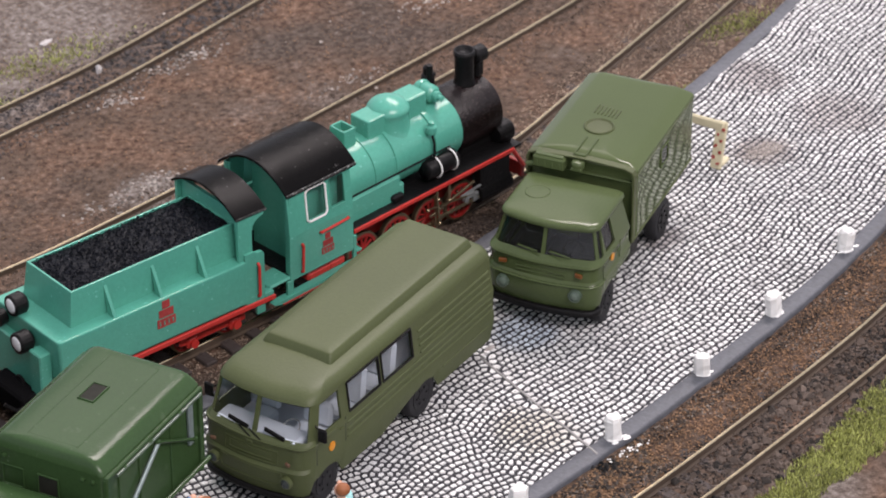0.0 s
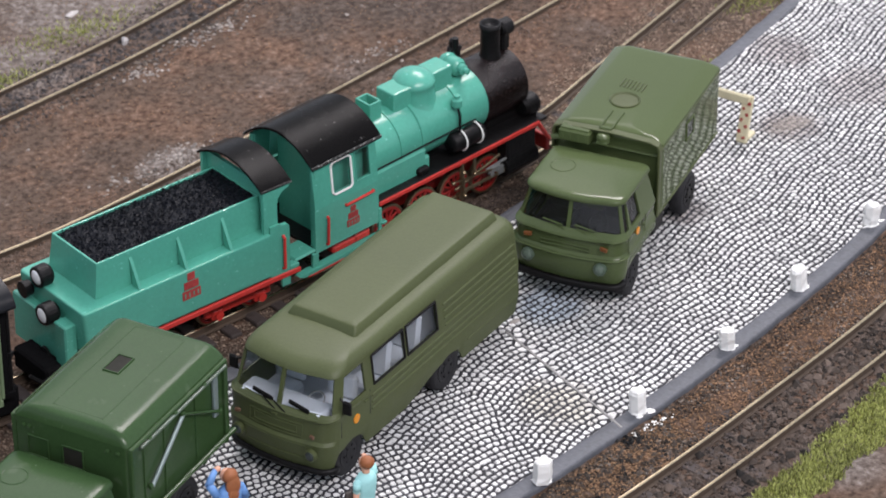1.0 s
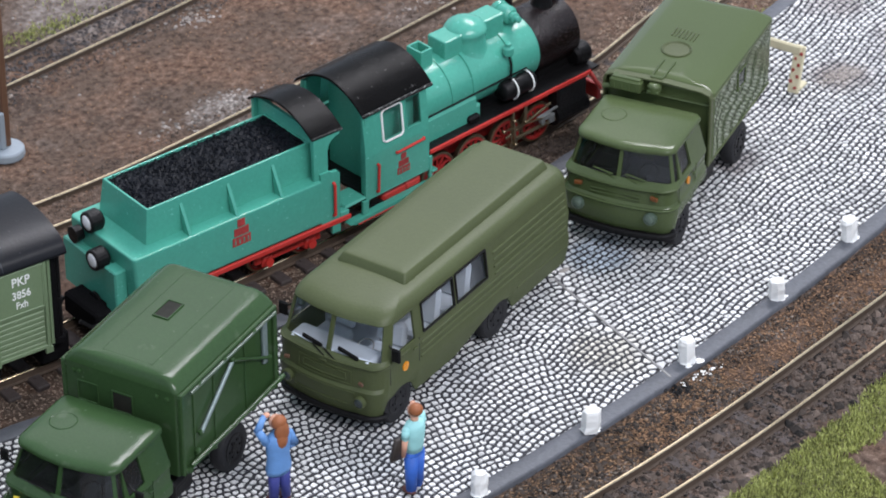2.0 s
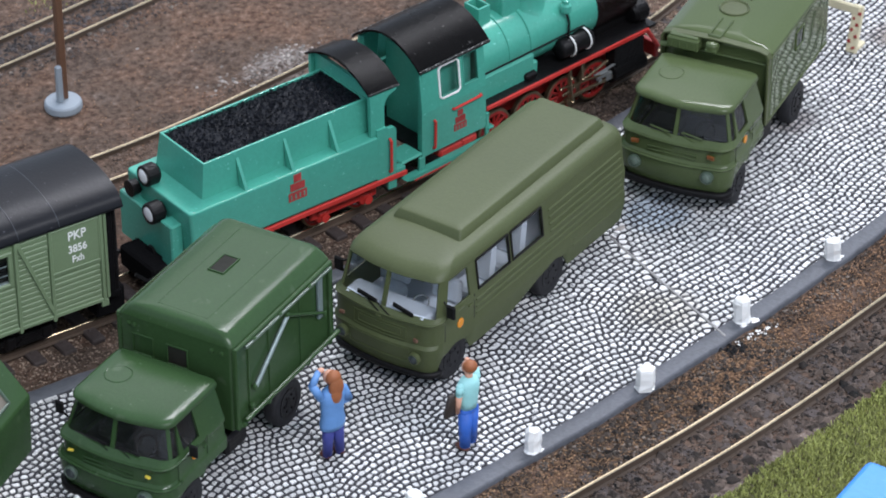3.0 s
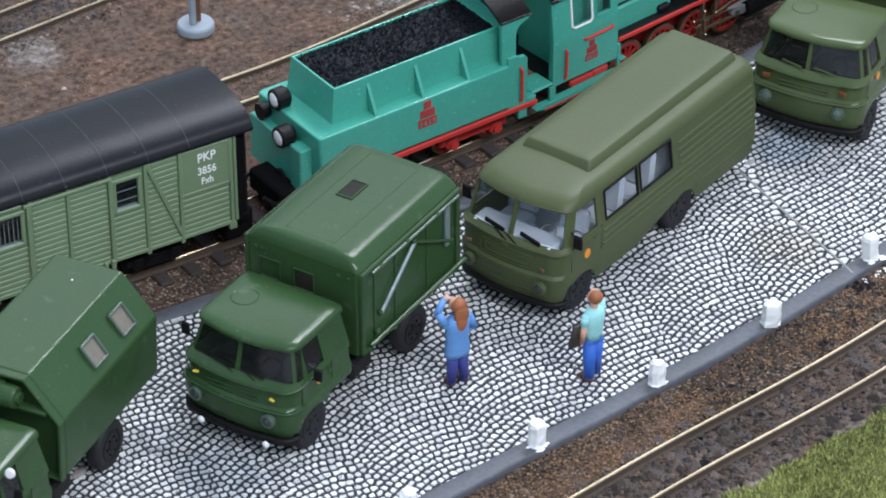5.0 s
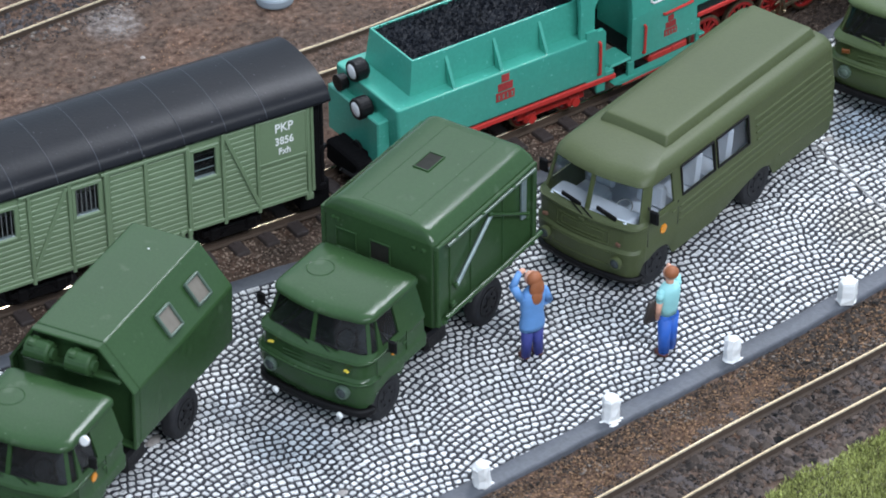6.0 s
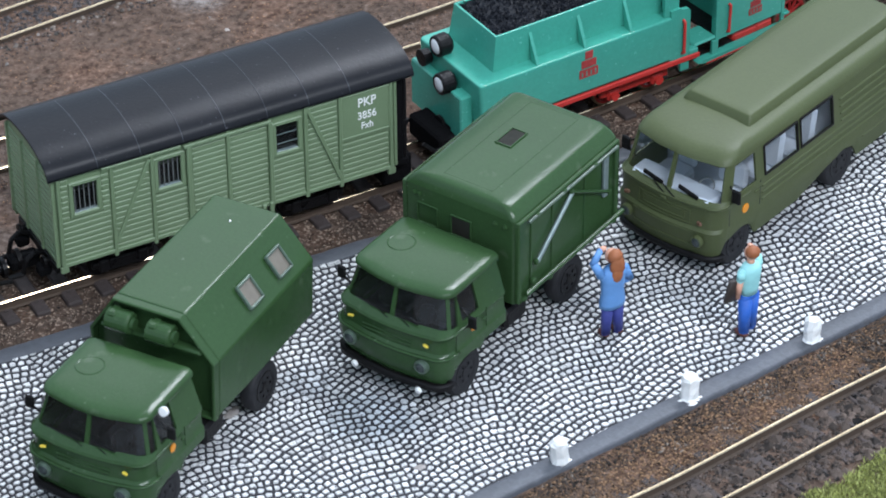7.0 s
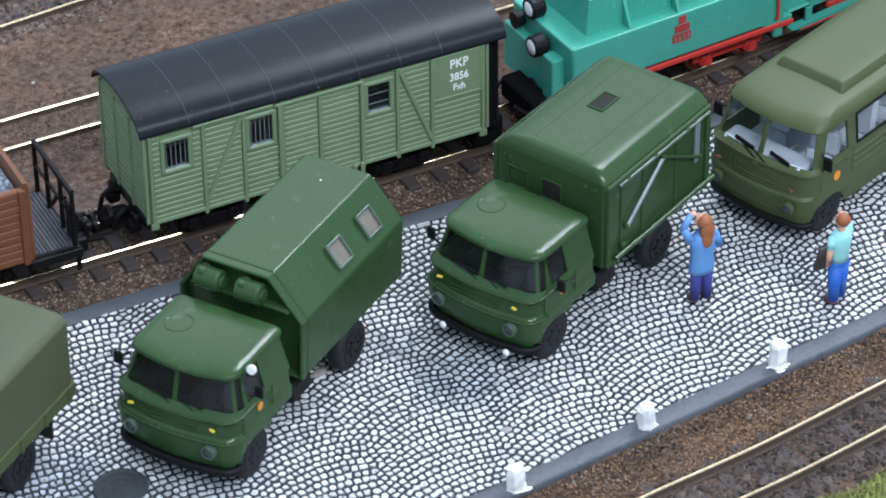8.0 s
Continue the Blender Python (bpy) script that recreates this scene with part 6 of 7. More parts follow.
        for text, z, size in (("PKP", 26.0, 2.8), ("3856", 23.1, 2.4), ("Fxh", 20.8, 2.15)):
            if s < 0:
                letters(side, text, 65.0, -(w + 0.27), z, size, WHITE)
    # end walls with posts
    for x, e in ((0.0, -1), (L, 1)):
        b = nb()
        prism(b, [(-w + 0.4, zb), (w - 0.4, zb), (w - 0.4, zt), (w * 0.6, zt + 2.2), (0, zt + 3.0), (-w * 0.6, zt + 2.2), (-w + 0.4, zt)], "x", x - 0.4, x + 0.4)
        end = part("end_wall", b, WAGON, r)
        for k in range(15):
            part("plank", cbox((x + e * 0.45, 0, zb + 0.9 + k * 1.32), (0.4, 2 * w - 1.6, 0.9), 0.12), WAGON, end)
        b = nb()
        for y in (-w + 0.4, -3.8, 3.8, w - 0.4):
            box(b, (x + e * 0.6, y, (zb + zt) / 2), (0.7, 0.8, zt - zb), 0.12)
        part("end_post", b, WAGON, end)
        b = nb()
        for y in (-6.0, 6.0):
            lathe(b, [(0.7, 0), (0.7, 1.2), (1.2, 1.4), (1.2, 1.9), (0.01, 2.0)], 14, Matrix.Translation((x, y, 8.2)) @ Matrix.Rotation(radians(90 * e), 4, "Y"))
        box(b, (x, 0, 8.0), (1.0, 19, 2.0), 0.2)
        lathe(b, [(0.8, 0), (0.8, 4), (2.0, 4.3), (2.0, 5.2), (0.01, 5.3)], 16, Matrix.Translation((x, 0, 6.2)) @ Matrix.Rotation(radians(90 * e), 4, "Y"))
        part("buffer_gear", b, BLACK, r)
    b = nb()
    box(b, (-3.6, 0, 5.6), (6.0, 3.4, 2.6), 0.5)
    box(b, (-1.6, -5.4, 6.2), (2.6, 2.6, 2.4), 0.5)
    box(b, (-1.6, 5.4, 6.2), (2.6, 2.6, 2.4), 0.5)
    part("coupling_gear", b, MATTSHADE, r, "black coupling gear")
    for s in (-1, 1):
        part("brake_hose", tube(nb(), [(-0.5, s * 3.6, 8.4), (-2.6, s * 3.8, 9.4), (-4.4, s * 3.8, 8.0), (-5.2, s * 3.6, 5.0), (-8.0, s * 3.2, 4.6)], 0.5, 7), BLACK, r)
    # black end platform under the roof's overhang, its bulk standing in for shade
    b = nb()
    box(b, (L + 2.4, 0, 8.6), (3.8, 19.0, 1.4), 0.2)
    box(b, (L + 1.8, 0, 19.5), (2.6, 19.0, 20.4), 0.2)
    box(b, (L + 3.0, 0, 5.2), (6.5, 14.0, 6.0), 0.4)
    part("end_platform", b, MATTSHADE, r, "black end platform and filler for the shaded gap")
    for y in (-8.6, 8.6):
        b = nb()
        rod(b, (L + 3.8, y, 9.0), (L + 3.8, y, 30.2), 0.5, 8)
        rod(b, (L + 3.8, y, 17.0), (L + 3.8, y, 18.2), 0.8, 8)
        part("platform_post", b, BLACK, r)
    part("floor", cbox((L / 2, 0, zb + 0.2), (L - 1, 2 * w - 1.6, 0.8)), BLACK, r)
    part("solebar", cbox((L / 2, 0, 8.0), (L - 4, 15, 2.0)), BLACK, r)
    # roof
    bm = nb()
    n, x0, x1 = 20, -1.8, L + 4.4
    prof = []
    ww = w + 0.9
    for k in range(n + 1):
        a = 0.16 + (math.pi - 0.32) * k / n
        y = -ww * math.cos(a) / math.cos(0.16)
        prof.append((y, zt + 0.1 + 6.15 * (math.sin(a) ** 0.62 - math.sin(0.16) ** 0.62)))
    ring = prof + [(y * 0.985, z - 0.55) for y, z in prof[::-1]]
    prism(bm, ring, "x", x0, x1)
    rf = part("roof", bm, ROOFGREY, r, "dark grey curved roof", smooth=True)
    soft_edge(rf, 0.12)
    rf.modifiers.new("shade", "WEIGHTED_NORMAL")
    for x in (8.4, 17.2, 26.0, 34.8, 43.6, 52.4, 61.2):
        b = nb()
        rg = [(y * 1.001, z + 0.03) for y, z in prof] + [(y * 0.99, z - 0.2) for y, z in prof[::-1]]
        prism(b, rg, "x", x - 0.09, x + 0.09)
        part("roof_seam", b, SEAM, rf, "worn lighter roof seam", smooth=True)
    bogie(r, 14.0)
    bogie(r, 55.0)
    b = nb()
    box(b, (34, -5, 6.4), (10, 3.0, 2.6), 0.4)
    rod(b, (44, 3, 6.2), (50, 3, 6.2), 1.6, 12)
    part("brake_gear", b, BLACK, r)
    return r


def open_wagon():
    r = thing("open_wagon", -198.2, -7.0, 0, 0.5, "brown planked open wagon loaded with blue-grey gravel", "railway wagon", "narrow-gauge train")
    L, w, zb, zt = 66.5, 10.6, 9.0, 25.6
    for s in (-1, 1):
        sd = part("side_wall", cbox((L / 2, s * (w - 0.5), (zb + zt) / 2), (L, 0.8, zt - zb)), PLANK, r)
        for k in range(10):
            part("plank", cbox((L / 2, s * w, zb + 0.85 + k * 1.66), (L, 0.4, 1.42), 0.12), PLANK, sd)
        for x in (1.0, 13, 26, 39, 52, L - 1.0):
            part("stake", cbox((x, s * (w + 0.4), (zb + zt) / 2), (1.3, 0.7, zt - zb + 0.4), 0.15), PLANK, sd)
    for x, e in ((0, -1), (L, 1)):
        ew = part("end_wall", cbox((x, 0, (zb + zt) / 2 + 0.6), (0.9, 2 * w, zt - zb + 1.2)), PLANK, r)
        for k in range(10):
            part("plank", cbox((x + e * 0.5, 0, zb + 0.85 + k * 1.66), (0.4, 2 * w - 0.4, 1.42), 0.12), PLANK, ew)
        for y in (-9, -3, 3, 9):
            part("stake", cbox((x + e * 0.8, y, (zb + zt) / 2), (0.8, 1.2, zt - zb), 0.15), PLANK, ew)
    # load
    bm = nb()
    rnd = random.Random(11)
    part("load_bed", cbox((L / 2, 0, 22.6), (L - 1.4, 2 * w - 1.8, 1.4)), GRAVEL, r)
    for _ in range(1500):
        x, y, s = rnd.uniform(L - 34, L - 1.0), rnd.uniform(-w + 1.2, w - 1.2), rnd.uniform(0.25, 0.55)
        c = Vector((x, y, 23.4 + rnd.uniform(0, 0.5)))
        vs = [bm.verts.new(c + Vector((rnd.uniform(0.6, 1) * dx, rnd.uniform(0.6, 1) * dy, rnd.uniform(0.6, 1) * dz)) * s) for dx, dy, dz in ((1, 0, 0), (0, 1, 0), (-1, 0, 0), (0, -1, 0), (0, 0, 1), (0, 0, -1))]
        for q in ((0, 1, 4), (1, 2, 4), (2, 3, 4), (3, 0, 4), (1, 0, 5), (2, 1, 5), (3, 2, 5), (0, 3, 5)):
            bm.faces.new([vs[i] for i in q])
    tagged(part("gravel_load", bm, GRAVEL, r, "blue-grey gravel"), kind="stuff")
    # open platform at the end
    b = cbox((L + 5.0, 0, 8.6), (9.5, 2 * w - 1.4, 0.8), 0.1)
    dk = part("platform", b, BLACK, r)
    for k in range(12):
        part("deck_board", cbox((L + 0.95 + k * 0.74, 0, 9.15), (0.62, 2 * w - 2.0, 0.35), 0.06), DECK, dk)
    b = nb()
    box(b, (L + 5, -w + 0.2, 7.8), (10.5, 0.9, 1.9), 0.15)
    box(b, (L + 5, w - 0.2, 7.8), (10.5, 0.9, 1.9), 0.15)
    box(b, (L + 9.6, 0, 7.8), (1.0, 2 * w - 1, 2.2), 0.15)
    box(b, (L + 9.4, -w + 0.4, 5.6), (0.9, 0.9, 4.0), 0.1)
    part("platform_frame", b, BLACK, r)
    for y in (-w + 1, -3.6, 3.6, w - 1):
        part("railing_post", rod(nb(), (L + 9.2, y, 9.0), (L + 9.2, y, 21.0), 0.5, 6), BLACK, dk, "dark railing post")
    for z, rr in ((21.0, 0.6), (15.4, 0.4)):
        part("railing_bar", rod(nb(), (L + 9.2, -w + 1, z), (L + 9.2, w - 1, z), rr, 6), BLACK, dk, "dark railing bar")
    part("railing_panel", cbox((L + 9.2, -w + 2.9, 13.4), (0.5, 3.6, 8.0), 0.1), BLACK, dk)
    b = nb()
    lathe(b, [(0.8, 0), (0.8, 3), (2.0, 3.3), (2.0, 4.2), (0.01, 4.3)], 16, Matrix.Translation((L + 10, 0, 6.4)) @ Matrix.Rotation(radians(90), 4, "Y"))
    box(b, (L + 12.4, 0, 5.8), (5.4, 3.6, 2.8), 0.6)
    box(b, (L + 11.6, -5.2, 6.0), (2.6, 3.0, 3.4), 0.4)
    rod(b, (L + 10.5, -3.0, 7.6), (L + 15.5, -3.0, 7.6), 1.1, 12)
    rod(b, (L + 15.0, -3.0, 7.6), (L + 15.8, -3.0, 7.6), 2.0, 14)
    part("coupling", b, BLACK, r)
    for s in (-1, 1):
        part("brake_hose", tube(nb(), [(L + 10, s * 4.6, 9.0), (L + 11.6, s * 4.8, 10.6), (L + 13.0, s * 4.8, 9.2), (L + 13.4, s * 4.6, 5.4), (L + 16.5, s * 4.4, 4.8)], 0.5, 7), BLACK, r)
    part("solebar", cbox((L / 2, 0, 7.6), (L - 2, 15, 2.4)), BLACK, r)
    bogie(r, 12)
    bogie(r, 54)
    return r


tender()
locomotive()
goods_wagon()
open_wagon()


# ---- small things ----
POSTS = [(-104.5, -112.6), (-75.7, -107.3), (-46.9, -102.4), (-17.0, -97.8), (12.4, -93.6), (41.7, -89.2), (71.3, -81.4), (100.2, -73.8), (126.7, -65.0), (155.6, -54.4), (184.0, -42.5)]


def kerb_post(n, seed):
    b = nb()
    prof = [(2.0, 0.0), (1.85, 0.4), (1.8, 1.8), (1.85, 3.4), (1.8, 4.9), (1.6, 5.6), (0.9, 5.95), (0.05, 6.0)]
    chip = random.Random(seed)
    rings = [[b.verts.new((r * math.cos(2 * math.pi * k / n) * (1 + 0.08 * ((k * 5) % 3 - 1)) * chip.uniform(0.86, 1.1), r * math.sin(2 * math.pi * k / n) * chip.uniform(0.86, 1.1), z * chip.uniform(0.94, 1.05))) for k in range(n)] for r, z in prof]
    for p, q in zip(rings, rings[1:]):
        for k in range(n):
            b.faces.new((p[k], p[(k + 1) % n], q[(k + 1) % n], q[k]))
    b.faces.new(rings[0][::-1])
    b.faces.new(rings[-1])
    ob = soft_edge(part("kerb_post", b, WHITE), 0.2)
    return tagged(ob, "small white painted stone post on the kerb", "bollard", "kerb posts")


# most posts are lumpy and nearly round, some are cut square
FACES = (8, 7, 9, 8, 9, 5, 8, 7, 9, 8, 7)
rnd = random.Random(4)
for k, (x, y) in enumerate(POSTS):
    m = at(x, y, 0.08, rnd.uniform(-5, 5), rnd.uniform(-5, 5), rnd.uniform(0, 360)) @ Matrix.Diagonal((rnd.uniform(1.05, 1.22), rnd.uniform(1.05, 1.22), rnd.uniform(0.80, 0.93), 1))
    slim = 0.82 if FACES[k] > 5 else 1.0
    kerb_post(FACES[k], 9 + k).matrix_basis = m @ Matrix.Diagonal((slim, slim, 1, 1))
    b = nb()
    for j in range(4 if k % 3 else 8):
        a, d = rnd.uniform(0, 6.28), rnd.uniform(0.9, 1.6 if k % 3 else 2.6)
        lathe(b, [(rnd.uniform(0.3, 0.7), 0), (0.3, 0.12), (0.02, 0.17)], 9, Matrix.Translation((x + d * math.cos(a) + 0.4, y + d * math.sin(a) * 0.5 - 0.7, 0.06)) @ Matrix.Diagonal((1.5, 0.8, 1, 1)))
    tagged(part("paint_spill", b, WHITE), "white paint and glue spilled at a post foot", "paint spill", "paint spills", "stuff")


def ball(bm, c, r, m=None, n=12):
    res = bmesh.ops.create_uvsphere(bm, u_segments=n, v_segments=n // 2 + 2, radius=1)
    for v in res["verts"]:
        p = Vector((v.co.x * r[0], v.co.y * r[1], v.co.z * r[2]))
        v.co = (m @ p if m else p) + Vector(c)


def figure_mesh(name, x, y, yaw, label, mats, build, size):
    """A painted model figure as one plain mesh; each shape takes the colour named with it."""
    bm = nb()
    for index, fn in build:
        before = set(bm.faces)
        fn(bm)
        for f in bm.faces:
            if f not in before:
                f.material_index = index
                f.smooth = True
    ob = part(name, bm, mats)
    ob.matrix_basis = at(x, y, 0.1, 0, 0, yaw) @ Matrix.Diagonal((*size, 1))
    return tagged(ob, label, "figurine", "painted model figures")


SKIN = mat("painted_flesh", (0.66, 0.36, 0.25), 0.6, var=0.08)
HAIR = mat("painted_brown_hair", (0.30, 0.10, 0.035), 0.6, var=0.2)
COAT = mat("blue_coat_paint", (0.12, 0.27, 0.56), 0.6, var=0.12)
NAVY = mat("navy_trousers_paint", (0.04, 0.05, 0.24), 0.6, var=0.15)
SHIRT = mat("pale_turquoise_paint", (0.33, 0.66, 0.66), 0.6, var=0.08)
SHOE = mat("dark_red_brown_paint", (0.08, 0.025, 0.02), 0.6)
CASE = mat("dark_brown_case", (0.030, 0.022, 0.018), 0.5)


def limb(bm, a, b, r0, r1, n=10):
    rod(bm, a, b, r0, n, r1)
    ball(bm, a, (r0, r0, r0), None, 8)
    ball(bm, b, (r1, r1, r1), None, 8)


# the figures look away from the camera: local +y is ahead
figure_mesh("figurine", -19.7, -73.9, 8, "painted model figure in a blue coat with long hair",
            (COAT, NAVY, HAIR, SKIN, SHOE),
            [(1, lambda b: (limb(b, (-1.25, 0, 0.6), (-0.95, 0, 8.8), 0.85, 1.25), limb(b, (1.15, -0.4, 0.6), (0.95, 0, 8.8), 0.85, 1.25))),
             (4, lambda b: (ball(b, (-1.3, 0.5, 0.45), (0.85, 1.5, 0.55)), ball(b, (1.2, 0.1, 0.45), (0.85, 1.5, 0.55)))),
             (0, lambda b: (lathe(b, [(2.45, 7.4), (2.55, 8.6), (2.2, 11.0), (2.35, 13.5), (2.5, 15.4), (2.0, 16.6), (0.9, 17.3)], 20, Matrix.Diagonal((1, 0.72, 1, 1))), limb(b, (-2.4, 0, 15.8), (-3.3, 1.2, 18.6), 0.85, 0.75), limb(b, (-3.3, 1.2, 18.6), (-1.3, 2.2, 20.2), 0.75, 0.6), limb(b, (2.4, 0, 15.6), (3.7, 0.3, 12.2), 0.9, 0.85), limb(b, (3.7, 0.3, 12.2), (2.6, 1.7, 10.6), 0.85, 0.75))),
             (3, lambda b: (ball(b, (0.1, 0.5, 19.4), (1.25, 1.4, 1.6)), ball(b, (-0.7, 2.2, 20.4), (0.7, 0.6, 0.6)))),
             (2, lambda b: (ball(b, (0.25, -0.1, 19.5), (1.45, 1.45, 1.6)), ball(b, (0.3, -0.9, 17.4), (1.5, 1.0, 2.6)), ball(b, (0.0, -1.3, 15.6), (1.2, 0.7, 1.9))))], (1.12, 1.0, 0.915))
figure_mesh("figurine", 3.1, -85.6, 14, "painted model figure in a turquoise shirt carrying a dark case",
            (SHIRT, DENIM, HAIR, SKIN, SHOE, CASE),
            [(1, lambda b: (limb(b, (-1.2, -0.3, 0.8), (-0.9, 0, 9.6), 1.0, 1.35), limb(b, (1.2, 0.3, 0.8), (0.9, 0, 9.6), 1.0, 1.35), ball(b, (0, 0, 10.0), (2.0, 1.45, 1.4)))),
             (4, lambda b: (ball(b, (-1.4, 0.1, 0.5), (0.95, 1.7, 0.6)), ball(b, (1.4, 0.9, 0.5), (0.95, 1.6, 0.6)))),
             (0, lambda b: (lathe(b, [(1.85, 10.4), (2.0, 12.0), (2.3, 14.6), (2.35, 16.4), (1.8, 17.5), (0.8, 18.0)], 20, Matrix.Diagonal((1, 0.75, 1, 1))), limb(b, (2.1, 0, 16.8), (2.9, 1.0, 17.4), 0.8, 0.75), limb(b, (-2.2, 0, 16.6), (-2.6, -0.2, 15.0), 0.8, 0.75))),
             (3, lambda b: (ball(b, (0.3, 0.3, 20.2), (1.2, 1.35, 1.55)), limb(b, (2.9, 1.0, 17.4), (1.7, 2.0, 20.3), 0.62, 0.5), limb(b, (-2.6, -0.2, 15.0), (-2.7, 0.2, 10.4), 0.65, 0.5), limb(b, (0.2, 0.1, 17.6), (0.3, 0.2, 19.0), 0.75, 0.75))),
             (2, lambda b: ball(b, (0.3, -0.15, 20.6), (1.4, 1.4, 1.45))),
             (5, lambda b: box(b, (-2.3, 0.7, 12.0), (5.6, 0.9, 5.2), 0.2, Matrix.Rotation(radians(14), 3, "Y")))], (1.05, 1.0, 0.89))


def mast():
    r = thing("lamp_mast", -2.0, 66.0, -1.0, 0, "brown mast with a grey round foot standing in the earth", "mast")
    b = nb()
    lathe(b, [(4.1, 0), (4.2, 0.4), (4.1, 1.5), (3.8, 1.9), (0.01, 2.0)], 40)
    part("foot", b, MASTGREY, r, "round pale grey foot", smooth=False)
    b = nb()
    box(b, (0.5, 0.5, 60), (1.7, 1.7, 116), 0.2)
    part("pole", b, MASTBROWN, r, "brown square pole")
    b = nb()
    box(b, (-0.9, -0.5, 6.5), (1.4, 1.2, 9), 0.25)
    box(b, (0.6, 1.9, 20), (0.6, 0.6, 30), 0.1)
    part("sleeve", b, MASTGREY, r, "grey sleeve beside the pole")


mast()


def barrier():
    r = thing("barrier_board", 160.5, -9.5, 0.0, 24.0, "cream folding barrier board with red marks", "road barrier")
    b = nb()
    box(b, (-4.5, 6.0, 10.0), (1.0, 13.0, 2.3), 0.3)
    part("top_rail", b, CREAM, r)
    b = nb()
    box(b, (-5.3, 0.2, 5.6), (0.9, 2.7, 11.2), 0.25, Matrix.Rotation(radians(14), 3, "Y"))
    box(b, (-3.4, 0.2, 0.6), (3.4, 2.2, 0.8), 0.2)
    pn = part("panel", b, CREAM, r)
    rnd = random.Random(2)
    b = nb()
    for k in range(7):
        z = 1.6 + k * 1.3
        box(b, (-5.85 + (z - 5.6) * 0.25, 0.2 + (k % 2 - 0.5) * 1.3 + rnd.uniform(-0.2, 0.2), z), (0.25, rnd.uniform(0.4, 0.8), rnd.uniform(0.5, 0.9)), 0, Matrix.Rotation(radians(14), 3, "Y") @ Matrix.Rotation(radians(rnd.uniform(-30, 30)), 3, "X"))
    part("red_mark", b, DECAL, pn, "red painted marks")


barrier()

# blue canopy at the foot of the grass
def canopy():
    r = thing("blue_canopy", 45.5, -149.5, -1.0, 24.0, "smooth bright blue canopy on pale legs beside the grass", "canopy")
    part("canopy_top", cbox((1, -5, 12.0), (16, 16, 3.6), 1.3, None, 3), BLUE, r, "bright blue rounded top")
    for x in (-4.5, 6.5):
        for y in (-10.5, 0.5):
            part("leg", cbox((x, y, 5.2), (1.6, 1.6, 10.6), 0.2), MASTGREY, r, "pale grey leg")


canopy()

# plaster remains trodden into the cobbles
def plaster(name, x, y, sx, sy, yaw, seed, label, material):
    b = nb()
    rings = []
    n = 18
    for j, (r, z) in enumerate(((1.0, -0.05), (0.8, 0.14), (0.45, 0.2), (0.1, 0.24))):
        rings.append([b.verts.new((sx * r * (1 + 0.35 * noise.noise(Vector((2 * math.cos(2 * math.pi * k / n), 2 * math.sin(2 * math.pi * k / n), seed)))) * math.cos(2 * math.pi * k / n), sy * r * (1 + 0.35 * noise.noise(Vector((2 * math.cos(2 * math.pi * k / n), 2 * math.sin(2 * math.pi * k / n), seed + 4)))) * math.sin(2 * math.pi * k / n), z + 0.06 * noise.noise(Vector((k * 1.7, j * 2.3, seed))))) for k in range(n)])
    for p, q in zip(rings, rings[1:]):
        for k in range(n):
            b.faces.new((p[k], p[(k + 1) % n], q[(k + 1) % n], q[k]))
    b.faces.new(rings[-1])
    ob = part(name, b, material, smooth=True)
    ob.matrix_basis = at(x, y, 0.02, 0, 0, yaw)
    return tagged(ob, label, "debris", "plaster remains")


SMEAR = mat("grey_plaster_smear", (0.34, 0.31, 0.29), 0.85, var=0.35, grain=1800, bump=0.3, blotch=150)
for k, (x, y, sx, sy, yaw) in enumerate(((70.5, -41.0, 1.4, 0.7, 10), (-93.0, -61.5, 2.1, 1.1, 30), (-70.0, -92.0, 1.2, 0.8, 0))):
    plaster("plaster_smear", x, y, sx, sy, yaw, k * 3.0, "flat grey plaster smear dried on the cobbles", SMEAR)

# broken plaster pieces by the far track
CHIP = mat("broken_plaster", (0.52, 0.49, 0.48), 0.85, var=0.4, grain=1500, bump=0.3)
for x, y, sx, sy, sz, yaw in ((65.7, 107.2, 1.2, 0.8, 1.3, 40), (63.3, 127.8, 2.2, 0.9, 0.5, 10)):
    b = nb()
    bmesh.ops.create_icosphere(b, subdivisions=1, radius=1.0)
    for v in b.verts:
        k = 1 + 0.7 * noise.noise(v.co * 2.3 + Vector((x * 1.37, y * 1.71, 0.4)))
        v.co = Vector((v.co.x * sx * k, v.co.y * sy * k, max(v.co.z * k, -0.5) * sz))
    ob = part("plaster_chip", b, CHIP)
    ob.matrix_basis = at(x, y, hump(x, y) + 0.4 * sz, 0, 0, yaw)
    tagged(ob, "broken grey-white plaster chip lying by the far track", "debris", "plaster remains")

# manhole cover on the cobbles
b = nb()
lathe(b, [(5.0, -0.3), (5.0, 0.16), (4.5, 0.24), (4.3, 0.1), (3.2, 0.12), (3.1, 0.2), (2.8, 0.2), (2.7, 0.12), (1.4, 0.12), (1.3, 0.2), (1.0, 0.2), (0.9, 0.12), (0.01, 0.14)], 32)
ob = part("manhole_cover", b, COVER)
ob.matrix_basis = at(-138, -75.4, 0.0)
tagged(ob, "round dark grey manhole cover among cobbles", "manhole cover")


